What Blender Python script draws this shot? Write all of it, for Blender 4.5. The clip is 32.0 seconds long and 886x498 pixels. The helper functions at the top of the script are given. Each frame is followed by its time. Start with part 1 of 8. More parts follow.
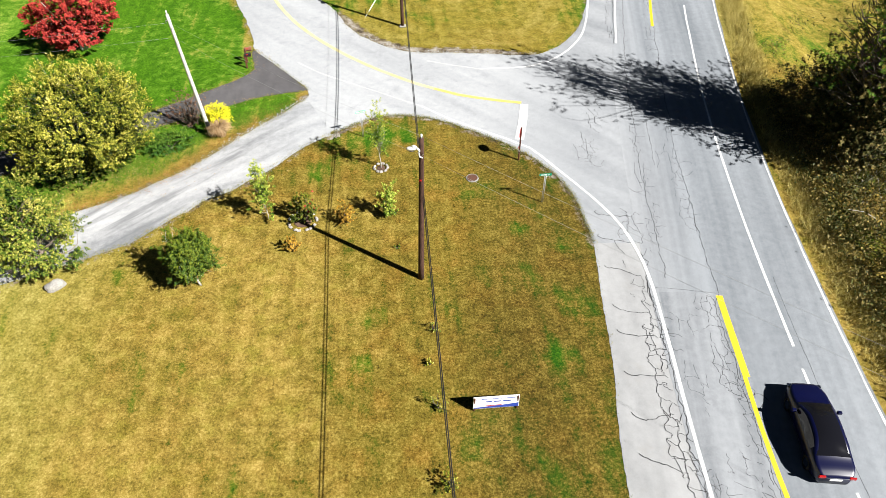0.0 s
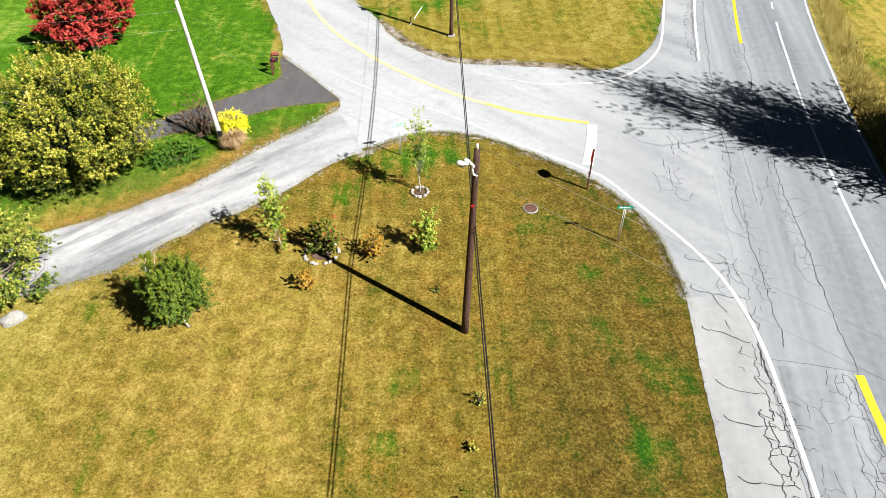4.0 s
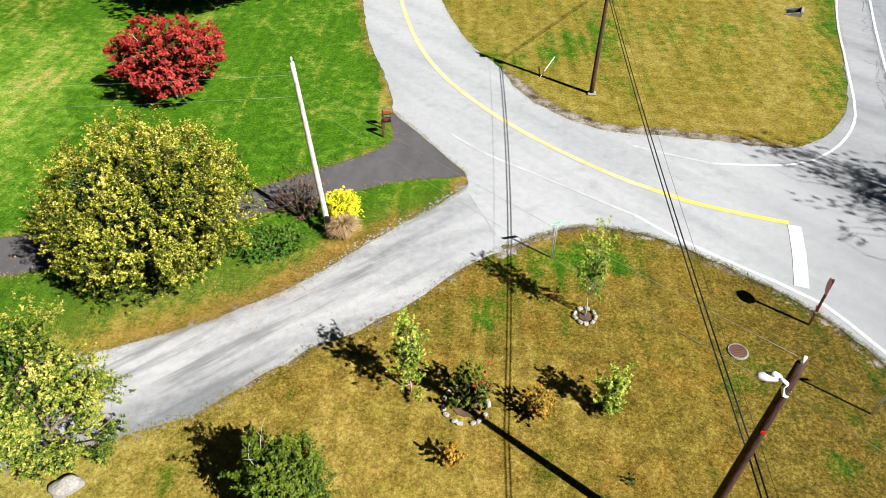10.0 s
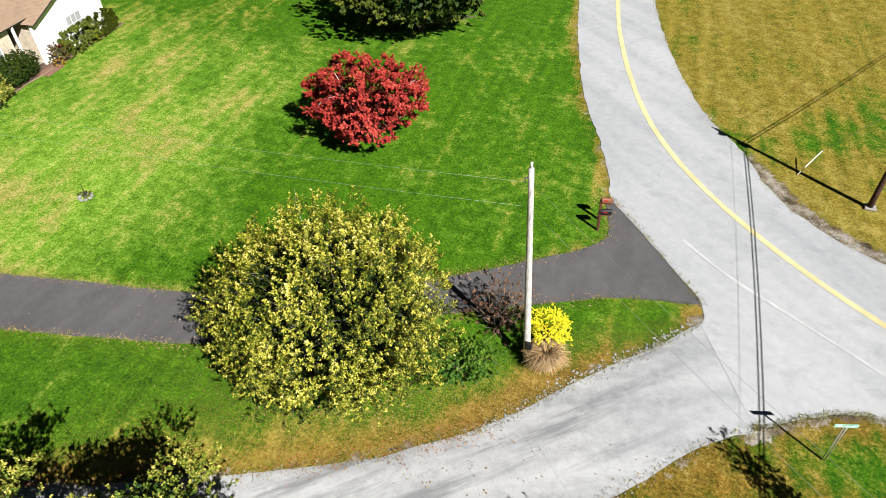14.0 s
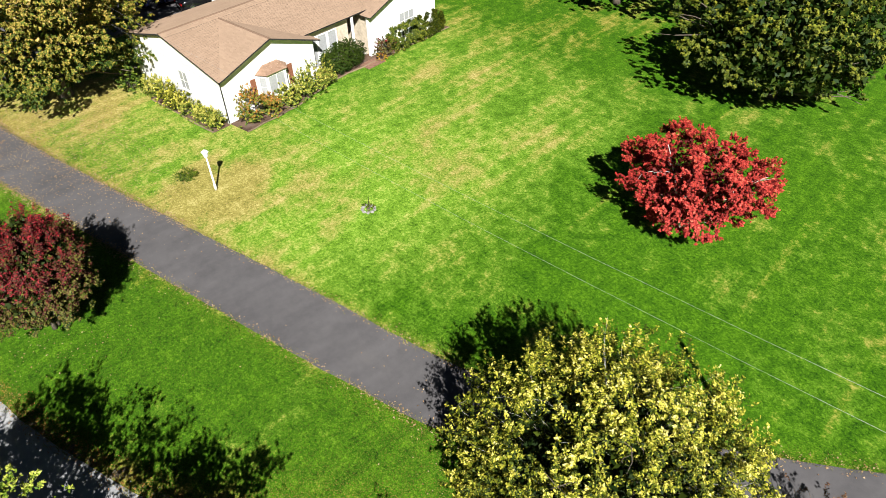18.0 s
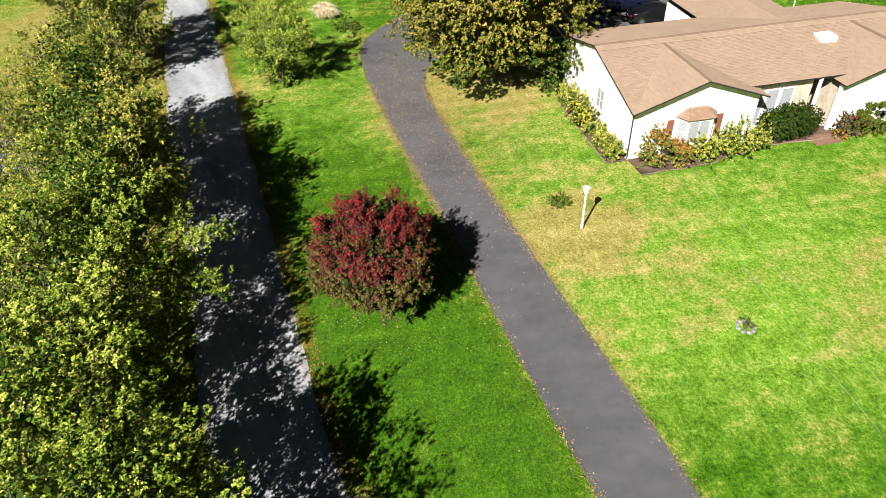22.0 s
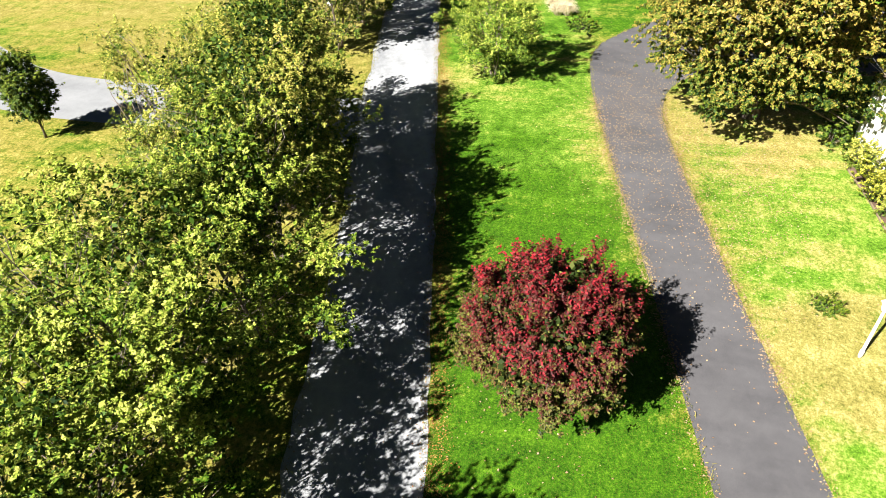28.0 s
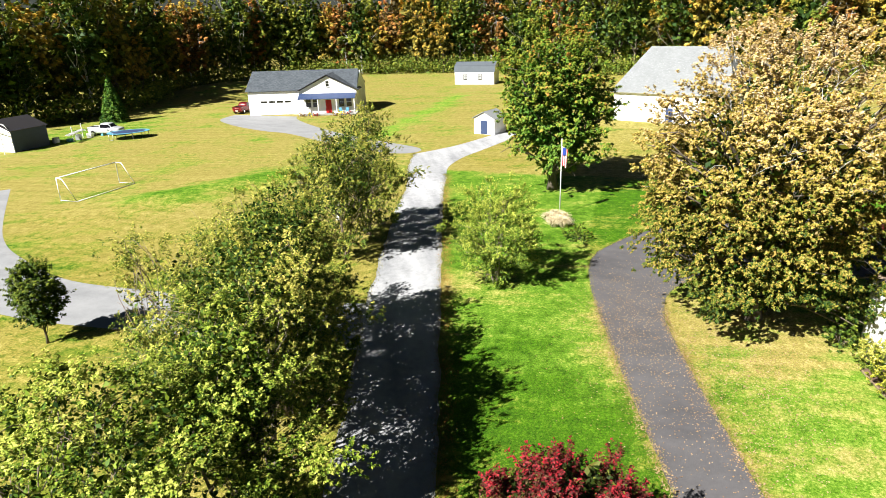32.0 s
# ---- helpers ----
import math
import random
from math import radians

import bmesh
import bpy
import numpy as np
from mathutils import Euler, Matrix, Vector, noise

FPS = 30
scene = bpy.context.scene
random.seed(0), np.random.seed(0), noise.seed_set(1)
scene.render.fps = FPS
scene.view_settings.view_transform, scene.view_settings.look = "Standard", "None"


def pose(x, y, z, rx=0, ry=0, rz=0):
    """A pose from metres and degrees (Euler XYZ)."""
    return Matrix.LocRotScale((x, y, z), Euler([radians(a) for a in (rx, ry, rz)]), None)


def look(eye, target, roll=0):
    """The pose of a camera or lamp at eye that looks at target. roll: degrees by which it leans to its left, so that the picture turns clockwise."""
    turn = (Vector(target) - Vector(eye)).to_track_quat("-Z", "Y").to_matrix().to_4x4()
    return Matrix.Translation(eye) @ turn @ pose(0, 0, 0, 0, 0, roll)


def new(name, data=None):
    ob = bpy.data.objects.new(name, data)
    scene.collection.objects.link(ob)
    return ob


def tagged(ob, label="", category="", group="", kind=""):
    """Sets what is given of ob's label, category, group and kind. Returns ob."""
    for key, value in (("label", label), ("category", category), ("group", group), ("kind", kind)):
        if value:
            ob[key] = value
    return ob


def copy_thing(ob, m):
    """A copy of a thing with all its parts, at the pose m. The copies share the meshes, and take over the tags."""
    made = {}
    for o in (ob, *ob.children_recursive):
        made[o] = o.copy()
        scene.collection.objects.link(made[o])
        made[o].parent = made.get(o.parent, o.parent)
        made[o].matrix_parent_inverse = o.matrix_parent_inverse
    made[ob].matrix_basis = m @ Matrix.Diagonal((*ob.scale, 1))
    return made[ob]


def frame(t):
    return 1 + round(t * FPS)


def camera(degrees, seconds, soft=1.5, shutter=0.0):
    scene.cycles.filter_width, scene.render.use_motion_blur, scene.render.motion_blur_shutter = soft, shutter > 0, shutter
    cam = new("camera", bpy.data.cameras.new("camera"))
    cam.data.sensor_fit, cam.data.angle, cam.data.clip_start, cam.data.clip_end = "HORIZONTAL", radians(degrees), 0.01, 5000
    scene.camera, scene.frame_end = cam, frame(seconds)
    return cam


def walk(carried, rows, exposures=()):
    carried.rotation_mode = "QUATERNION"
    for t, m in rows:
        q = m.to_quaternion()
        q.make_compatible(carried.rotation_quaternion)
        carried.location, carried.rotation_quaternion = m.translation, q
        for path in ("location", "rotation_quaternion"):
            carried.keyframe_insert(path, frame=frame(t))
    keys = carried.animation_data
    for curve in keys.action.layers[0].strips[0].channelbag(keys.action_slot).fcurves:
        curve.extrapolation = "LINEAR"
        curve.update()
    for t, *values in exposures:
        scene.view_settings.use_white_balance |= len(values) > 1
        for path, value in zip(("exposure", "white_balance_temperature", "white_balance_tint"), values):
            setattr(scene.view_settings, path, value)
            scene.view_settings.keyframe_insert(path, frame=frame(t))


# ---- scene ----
cam = camera(68.6, 32.0, 0.5)
PATH = [
    (0, (0.035, 0.02, 27.638), (0.04, 1.402, 26.192), -0.3),
    (0.5, (-0.127, 1.146, 27.058), (-0.132, 2.522, 25.607), -0.3),
    (1, (-0.238, 2.057, 26.542), (-0.252, 3.434, 25.092), -0.3),
    (1.5, (-0.333, 2.775, 25.944), (-0.361, 4.153, 24.495), -0.3),
    (2, (-0.411, 3.355, 25.225), (-0.45, 4.731, 23.775), -0.4),
    (2.5, (-0.48, 3.854, 24.468), (-0.531, 5.231, 23.018), -0.4),
    (3, (-0.551, 4.483, 23.696), (-0.615, 5.862, 22.249), -0.5),
    (3.5, (-0.669, 5.128, 23.036), (-0.751, 6.553, 21.636), -0.6),
    (5.5, (-1.28, 7.412, 20.918), (-1.401, 8.886, 19.571), -0.5),
    (6, (-1.529, 8.139, 20.835), (-1.65, 9.614, 19.49), -0.5),
    (6.5, (-1.891, 8.946, 20.822), (-2.011, 10.421, 19.477), -0.5),
    (7, (-2.377, 9.712, 20.81), (-2.497, 11.188, 19.465), -0.5),
    (7.5, (-3.047, 10.543, 20.807), (-3.171, 12.018, 19.462), -0.8),
    (8, (-3.889, 11.356, 20.804), (-4.038, 12.829, 19.46), -0.9),
    (8.5, (-4.744, 12.152, 20.787), (-4.952, 13.619, 19.444), -0.9),
    (9, (-5.513, 12.984, 20.777), (-5.735, 14.45, 19.435), -1.0),
    (9.5, (-6.264, 13.856, 20.765), (-6.492, 15.322, 19.424), -1.1),
    (10, (-6.999, 14.707, 20.739), (-7.229, 16.175, 19.399), -1.0),
    (10.5, (-7.658, 15.563, 20.733), (-7.891, 17.031, 19.394), -0.8),
    (11, (-8.291, 16.448, 20.74), (-8.526, 17.915, 19.401), -0.9),
    (11.5, (-9.015, 17.358, 20.751), (-9.274, 18.82, 19.411), -0.7),
    (12, (-9.732, 18.271, 20.766), (-10.057, 19.718, 19.424), -0.8),
    (12.5, (-10.414, 19.093, 20.792), (-10.794, 20.529, 19.453), -1.0),
    (13, (-11.028, 19.915, 20.775), (-11.464, 21.337, 19.438), -1.3),
    (13.5, (-11.789, 20.805, 20.726), (-12.296, 22.205, 19.39), -1.3),
    (14, (-12.449, 21.517, 20.698), (-13.06, 22.878, 19.365), -1.6),
    (14.5, (-13.176, 22.142, 20.698), (-13.907, 23.447, 19.371), -1.7),
    (15, (-14.031, 22.726, 20.653), (-14.853, 23.98, 19.329), -1.7),
    (15.5, (-14.836, 23.214, 20.606), (-15.723, 24.428, 19.288), -1.6),
    (17.5, (-17.623, 24.766, 20.357), (-18.734, 25.794, 19.049), -1.7),
    (18, (-18.315, 25.124, 20.274), (-19.479, 26.093, 18.968), -1.7),
    (18.5, (-18.995, 25.467, 20.165), (-20.224, 26.355, 18.861), -1.9),
    (19, (-19.611, 25.756, 20.05), (-20.924, 26.522, 18.751), -2.5),
    (19.5, (-20.185, 26.02, 19.965), (-21.572, 26.657, 18.673), -2.5),
    (20, (-20.815, 26.279, 19.868), (-22.253, 26.804, 18.582), -2.5),
    (20.5, (-21.499, 26.504, 19.762), (-22.979, 26.915, 18.48), -2.6),
    (21, (-22.228, 26.666, 19.649), (-23.74, 26.954, 18.373), -2.7),
    (21.5, (-22.988, 26.776, 19.537), (-24.523, 26.936, 18.266), -2.7),
    (22, (-23.752, 26.864, 19.414), (-25.3, 26.906, 18.149), -2.6),
    (22.5, (-24.539, 26.918, 19.26), (-26.092, 26.869, 18.001), -2.6),
    (23, (-25.293, 26.903, 19.012), (-26.844, 26.833, 17.751), -2.4),
    (23.5, (-26.123, 26.864, 18.728), (-27.67, 26.741, 17.466), -2.3),
    (24, (-26.954, 26.732, 18.475), (-28.488, 26.477, 17.217), -2.2),
    (24.5, (-27.741, 26.571, 18.242), (-29.261, 26.241, 16.985), -2.2),
    (26.5, (-30.341, 26.021, 16.914), (-31.848, 25.584, 15.674), -2.0),
    (27, (-30.476, 26.024, 16.673), (-31.966, 25.535, 15.433), -1.9),
    (27.5, (-30.465, 25.995, 16.433), (-31.95, 25.496, 15.189), -1.9),
    (28, (-30.49, 26.011, 16.323), (-31.98, 25.509, 15.086), -1.8),
    (28.5, (-30.511, 26.057, 16.221), (-32.054, 25.536, 15.059), -1.7),
    (29, (-30.479, 26.094, 15.893), (-32.082, 25.555, 14.825), -1.4),
    (29.5, (-30.491, 26.08, 15.886), (-32.111, 25.534, 14.849), -1.6),
    (30, (-30.527, 26.045, 15.876), (-32.18, 25.49, 14.898), -1.5),
    (30.2, (-30.527, 26.007, 15.879), (-32.201, 25.453, 14.935), -1.3),
    (30.5, (-30.57, 25.978, 15.868), (-32.273, 25.412, 14.986), -1.6),
    (31, (-30.611, 25.951, 15.863), (-32.345, 25.376, 15.047), -1.7),
    (31.5, (-30.646, 25.928, 15.859), (-32.407, 25.346, 15.112), -1.7),
    (32, (-30.634, 25.936, 15.861), (-32.421, 25.347, 15.182), -1.9),
]
walk(cam, [(t, look(eye, target, roll)) for t, eye, target, roll in PATH], [(0.0,1.36),(5.5,1.36),(8.0,1.25),(10.0,1.17),(12.0,1.17),(15.0,1.0),(18.0,1.18),(20.0,1.3),(22.0,1.2),(23.0,1.2),(24.5,1.35),(28.0,1.80),(29.0,1.82),(32.0,1.58)])

# ---- light ----
SUN_AZ, SUN_EL = -30.5, 41.0
sun_dir = Vector((math.cos(radians(SUN_AZ)) * math.cos(radians(SUN_EL)), math.sin(radians(SUN_AZ)) * math.cos(radians(SUN_EL)), math.sin(radians(SUN_EL))))
world = bpy.data.worlds.new("sky")
scene.world = world
world.use_nodes = True
wn = world.node_tree
sky = wn.nodes.new("ShaderNodeTexSky")
sky.sky_type = "NISHITA"
sky.sun_disc = False
sky.ozone_density, sky.dust_density = 4.0, 0.3
sky.sun_elevation = radians(SUN_EL)
sky.sun_rotation = radians(90 - SUN_AZ)
wn.links.new(sky.outputs[0], wn.nodes["Background"].inputs[0])
wn.nodes["Background"].inputs[1].default_value = 0.006
lamp = bpy.data.lights.new("sun", "SUN")
lamp.energy, lamp.angle, lamp.color = 5.0, radians(0.4), (1.0, 0.97, 0.925)
sun = new("sun", lamp)
sun.matrix_world = look(sun_dir * 200, (0, 0, 0))

# ---- materials ----


class Nodes:
    """A thin helper for building a node material."""

    def __init__(self, name):
        self.m = bpy.data.materials.new(name)
        self.m.use_nodes = True
        self.t = self.m.node_tree
        self.p = self.t.nodes["Principled BSDF"]
        self.out = self.t.nodes["Material Output"]

    def put(self, sock, v):
        if hasattr(v, "is_output"):
            self.t.links.new(v, sock)
        elif isinstance(v, (tuple, list)) and len(v) == 3 and sock.type == "RGBA":
            sock.default_value = (*v, 1)
        else:
            sock.default_value = v

    def node(self, kind, **ins):
        n = self.t.nodes.new(kind)
        for k, v in ins.items():
            self.put(n.inputs[k], v)
        return n

    def pos(self, sx=1.0, sy=1.0, sz=1.0, rot=0.0):
        g = self.t.nodes.new("ShaderNodeNewGeometry")
        mp = self.t.nodes.new("ShaderNodeMapping")
        mp.vector_type = "TEXTURE"
        mp.inputs["Scale"].default_value = (1 / sx, 1 / sy, 1 / sz)
        mp.inputs["Rotation"].default_value = (0, 0, rot)
        self.t.links.new(g.outputs["Position"], mp.inputs["Vector"])
        return mp.outputs[0]

    def noise(self, scale, detail=3.0, vec=None, rough=0.55):
        n = self.node("ShaderNodeTexNoise", Scale=scale, Detail=detail, Roughness=rough)
        self.put(n.inputs["Vector"], vec if vec is not None else self.pos())
        return n.outputs["Fac"]

    def ramp(self, fac, stops):
        n = self.t.nodes.new("ShaderNodeValToRGB")
        self.put(n.inputs[0], fac)
        e = n.color_ramp.elements
        while len(e) < len(stops):
            e.new(0.5)
        for el, (p, c) in zip(e, stops):
            el.position = p
            el.color = (*c, 1) if isinstance(c, tuple) else (c, c, c, 1)
        return n.outputs[0]

    def mix(self, fac, a, b, mode="MIX"):
        n = self.t.nodes.new("ShaderNodeMix")
        n.data_type, n.blend_type = "RGBA", mode
        n.clamp_factor = True
        self.put(n.inputs[0], fac)
        self.put(n.inputs[6], a)
        self.put(n.inputs[7], b)
        return n.outputs[2]

    def math(self, op, a, b=0.0, clamp=False):
        n = self.t.nodes.new("ShaderNodeMath")
        n.operation, n.use_clamp = op, clamp
        self.put(n.inputs[0], a)
        self.put(n.inputs[1], b)
        return n.outputs[0]

    def attr(self, name):
        n = self.t.nodes.new("ShaderNodeAttribute")
        n.attribute_name = name
        s = self.t.nodes.new("ShaderNodeSeparateColor")
        self.t.links.new(n.outputs["Color"], s.inputs[0])
        return (*s.outputs, n.outputs["Alpha"])

    def bump(self, h, strength=0.3, dist=0.02):
        n = self.node("ShaderNodeBump", Strength=strength, Distance=dist, Height=h)
        self.t.links.new(n.outputs[0], self.p.inputs["Normal"])

    def done(self, color=None, rough=0.8, metal=0.0, spec=0.3):
        if color is not None:
            self.put(self.p.inputs["Base Color"], color)
        self.put(self.p.inputs["Roughness"], rough)
        self.put(self.p.inputs["Metallic"], metal)
        self.put(self.p.inputs["Specular IOR Level"], spec)
        return self.m


def plain(name, c, rough=0.6, metal=0.0, var=0.12, scale=9.0, spec=0.3):
    """Paint, plastic, metal or wood with slight grime at two scales."""
    k = Nodes(name)
    a = k.noise(scale, 4.0)
    b = k.noise(scale * 0.17, 2.0)
    f = k.math("ADD", k.math("MULTIPLY", a, 0.6), k.math("MULTIPLY", b, 0.4))
    lo = tuple(max(0.0, v * (1 - var * 2)) for v in c)
    hi = tuple(min(1.0, v * (1 + var)) for v in c)
    col = k.ramp(f, [(0.3, lo), (0.7, hi)])
    return k.done(col, rough, metal, spec)


def grass_material():
    """Mown grass: short crossed blade strokes; zones give dryness, paleness and fallen leaves."""
    k = Nodes("grass")
    z = k.attr("zone")
    dry0, pale0, litter, bare = z[0], z[1], z[2], z[3]
    big = k.noise(0.13, 3.0)
    wide = k.noise(0.42, 4.0, k.pos(1.0, 0.45, 1.0, radians(35)))
    mid = k.noise(1.5, 5.0, rough=0.65)
    fine = k.noise(6.5, 6.0, rough=0.8)
    stroke_a = k.noise(1.0, 3.0, k.pos(24.0, 8.0, 8.0, radians(18)), 0.7)
    stroke_b = k.noise(1.0, 3.0, k.pos(26.0, 9.0, 8.0, radians(-48)), 0.7)
    stroke_c = k.noise(1.0, 3.0, k.pos(22.0, 8.0, 8.0, radians(82)), 0.7)
    blade = k.math("MAXIMUM", stroke_a, k.math("MAXIMUM", stroke_b, stroke_c))
    mow = k.noise(1.0, 2.0, k.pos(1.5, 0.06, 1.0, radians(6)))
    sep = k.t.nodes.new("ShaderNodeSeparateXYZ")
    k.put(sep.inputs[0], k.pos())
    afield = k.math("MULTIPLY", k.math("MULTIPLY", k.math("SUBTRACT", -50.0, sep.outputs[0]), 0.1, clamp=True), k.math("MULTIPLY", k.math("SUBTRACT", 16.0, sep.outputs[1]), 0.2, clamp=True))
    calm = k.math("SUBTRACT", 0.8, k.math("MULTIPLY", afield, 0.6))
    d = k.math("ADD", dry0, k.math("MULTIPLY", k.math("SUBTRACT", big, 0.5), 0.9))
    d = k.math("ADD", d, k.math("MULTIPLY", k.math("SUBTRACT", wide, 0.5), 1.1))
    d = k.math("ADD", d, k.math("MULTIPLY", k.math("SUBTRACT", mid, 0.5), 0.9))
    d = k.math("ADD", d, k.math("MULTIPLY", k.math("SUBTRACT", mow, 0.5), calm))
    d = k.math("ADD", d, k.math("MULTIPLY", k.math("SUBTRACT", fine, 0.5), 1.15), clamp=True)
    pale = k.math("ADD", pale0, k.math("MULTIPLY", k.math("SUBTRACT", big, 0.5), 1.2))
    pale = k.math("ADD", pale, k.math("MULTIPLY", k.math("SUBTRACT", wide, 0.5), 1.6))
    pale = k.math("ADD", pale, k.math("MULTIPLY", k.math("SUBTRACT", mid, 0.5), 0.9), clamp=True)
    tone = k.math("ADD", k.math("MULTIPLY", fine, 0.52), k.math("MULTIPLY", k.math("SUBTRACT", blade, 0.085), 0.48))
    tone = k.math("ADD", tone, k.math("MULTIPLY", k.math("SUBTRACT", mid, 0.5), 0.24))
    tone = k.math("ADD", tone, k.math("MULTIPLY", k.math("SUBTRACT", mow, 0.5), 0.10))
    green = k.ramp(tone, [(0.37, (0.006, 0.034, 0.001)), (0.5, (0.042, 0.119, 0.003)), (0.62, (0.122, 0.248, 0.010))])
    brown = k.ramp(tone, [(0.38, (0.026, 0.020, 0.003)), (0.5, (0.132, 0.099, 0.013)), (0.62, (0.32, 0.25, 0.056))])
    rust = k.ramp(tone, [(0.38, (0.032, 0.018, 0.003)), (0.5, (0.165, 0.101, 0.014)), (0.62, (0.36, 0.24, 0.056))])
    brown = k.mix(k.ramp(k.noise(0.5, 4.0, rough=0.65), [(0.46, 0.0), (0.68, 1.0)]), brown, rust)
    straw = k.ramp(tone, [(0.37, (0.075, 0.056, 0.009)), (0.5, (0.272, 0.190, 0.038)), (0.63, (0.49, 0.38, 0.13))])
    olive = k.ramp(tone, [(0.37, (0.055, 0.048, 0.005)), (0.5, (0.195, 0.166, 0.020)), (0.63, (0.38, 0.325, 0.075))])
    straw = k.mix(k.ramp(k.noise(0.9, 4.0, rough=0.6), [(0.45, 0.0), (0.66, 0.8)]), straw, olive)
    lush = k.ramp(tone, [(0.38, (0.035, 0.090, 0.004)), (0.5, (0.142, 0.275, 0.020)), (0.62, (0.38, 0.48, 0.10))])
    dark_brown = k.ramp(tone, [(0.41, (0.006, 0.004, 0.001)), (0.5, (0.046, 0.033, 0.005)), (0.60, (0.17, 0.122, 0.025))])
    # pale values below -0.45 mix in a darker brown
    brown = k.mix(k.math("MULTIPLY", k.math("SUBTRACT", -0.45, pale0), 1.7, clamp=True), brown, dark_brown)
    cream = k.ramp(tone, [(0.37, (0.085, 0.078, 0.014)), (0.5, (0.265, 0.232, 0.058)), (0.63, (0.52, 0.46, 0.19))])
    west = k.math("MULTIPLY", k.math("SUBTRACT", -16.0, sep.outputs[0]), 0.12, clamp=True)
    north = k.math("MULTIPLY", k.math("MULTIPLY", k.math("SUBTRACT", sep.outputs[1], 46.0), 0.25, clamp=True), 0.6)
    west = k.math("MAXIMUM", west, north)
    gold = k.ramp(tone, [(0.37, (0.105, 0.083, 0.011)), (0.5, (0.232, 0.200, 0.050)), (0.63, (0.40, 0.350, 0.125))])
    cream = k.mix(afield, cream, gold)
    lb = k.mix(west, k.mix(pale, brown, straw), k.mix(pale, olive, cream))
    deep = k.ramp(tone, [(0.37, (0.004, 0.024, 0.001)), (0.5, (0.023, 0.080, 0.003)), (0.62, (0.080, 0.185, 0.008))])
    lg = k.mix(k.math("MULTIPLY", pale0, -1.6, clamp=True), k.mix(pale, green, lush), deep)
    c = k.mix(k.ramp(d, [(0.28, 0.0), (0.70, 1.0)]), lg, lb)
    lf = k.noise(21.0, 2.0)
    lmask = k.math("MULTIPLY", k.ramp(lf, [(0.56, 0.0), (0.60, 1.0)]), litter)
    c = k.mix(lmask, c, k.ramp(k.noise(13.0), [(0.3, (0.16, 0.05, 0.012)), (0.7, (0.36, 0.22, 0.08))]))
    soil = k.ramp(k.math("ADD", k.math("MULTIPLY", k.noise(1.1, 4.0, rough=0.7), 0.6), k.math("MULTIPLY", k.noise(28.0, 3.0), 0.4)), [(0.40, (0.030, 0.022, 0.014)), (0.50, (0.15, 0.12, 0.085)), (0.60, (0.34, 0.32, 0.285))])
    worn = k.math("ADD", bare, k.math("ADD", k.math("MULTIPLY", k.math("SUBTRACT", mid, 0.5), 1.6), k.math("MULTIPLY", k.math("SUBTRACT", fine, 0.5), 1.6)))
    c = k.mix(k.ramp(worn, [(0.46, 0.0), (0.62, 1.0)]), c, soil)
    k.bump(tone, 0.8, 0.04)
    return k.done(c, 0.9, 0.0, 0.1)


def road_material(name, dark, light, fine=60.0, patch=0.25, dirt=(0.2, 0.18, 0.15), rough=0.85, run=(1.0, 0.35), turn=0.0, wear=0.34, fade=None, streak=None):
    """Paving: fine aggregate, broad patches, wear running along the road, and stains."""
    k = Nodes(name)
    g = k.noise(fine, 3.0, rough=0.8)
    p = k.noise(patch, 4.0, k.pos(run[0] ** 0.5, run[1] ** 0.5, 1.0, turn))
    m = k.noise(2.2, 5.0, rough=0.7)
    w = k.noise(0.8, 3.0, k.pos(run[0], run[1], 1.0, turn))
    f = k.math("ADD", k.math("MULTIPLY", g, 0.28), k.math("ADD", k.math("MULTIPLY", p, 0.24), k.math("MULTIPLY", m, 0.2)))
    f = k.math("ADD", f, k.math("ADD", k.math("MULTIPLY", k.math("SUBTRACT", w, 0.5), wear), 0.14))
    c = k.ramp(f, [(0.38, dark), (0.60, light)])
    s = k.ramp(k.noise(0.7, 5.0, rough=0.7), [(0.55, 0.0), (0.75, 0.5)])
    c = k.mix(s, c, dirt)
    if streak:
        t_ = k.noise(1.0, 5.0, k.pos(0.11, 0.95, 1.0, streak), 0.65)
        spl = k.t.nodes.new("ShaderNodeSeparateXYZ")
        k.put(spl.inputs[0], k.pos())
        here = k.math("MULTIPLY", k.math("ADD", spl.outputs[0], 36.0), 0.1, clamp=True)
        c = k.mix(k.math("MULTIPLY", k.ramp(t_, [(0.50, 0.0), (0.64, 0.75)]), here), c, tuple(v * 0.75 for v in dark))
    if fade:
        sep = k.t.nodes.new("ShaderNodeSeparateXYZ")
        k.put(sep.inputs[0], k.pos())
        at = k.math("ADD", sep.outputs[0], k.math("MULTIPLY", sep.outputs[1], fade[4]))
        at = k.math("ADD", at, k.math("MULTIPLY", k.math("SUBTRACT", m, 0.5), fade[5]))
        at = k.math("DIVIDE", k.math("SUBTRACT", at, fade[0]), fade[1] - fade[0], clamp=True)
        c = k.mix(at, c, k.ramp(f, [(0.38, fade[2]), (0.60, fade[3])]))
    k.bump(g, 0.5, 0.012)
    return k.done(c, rough, 0.0, 0.25)


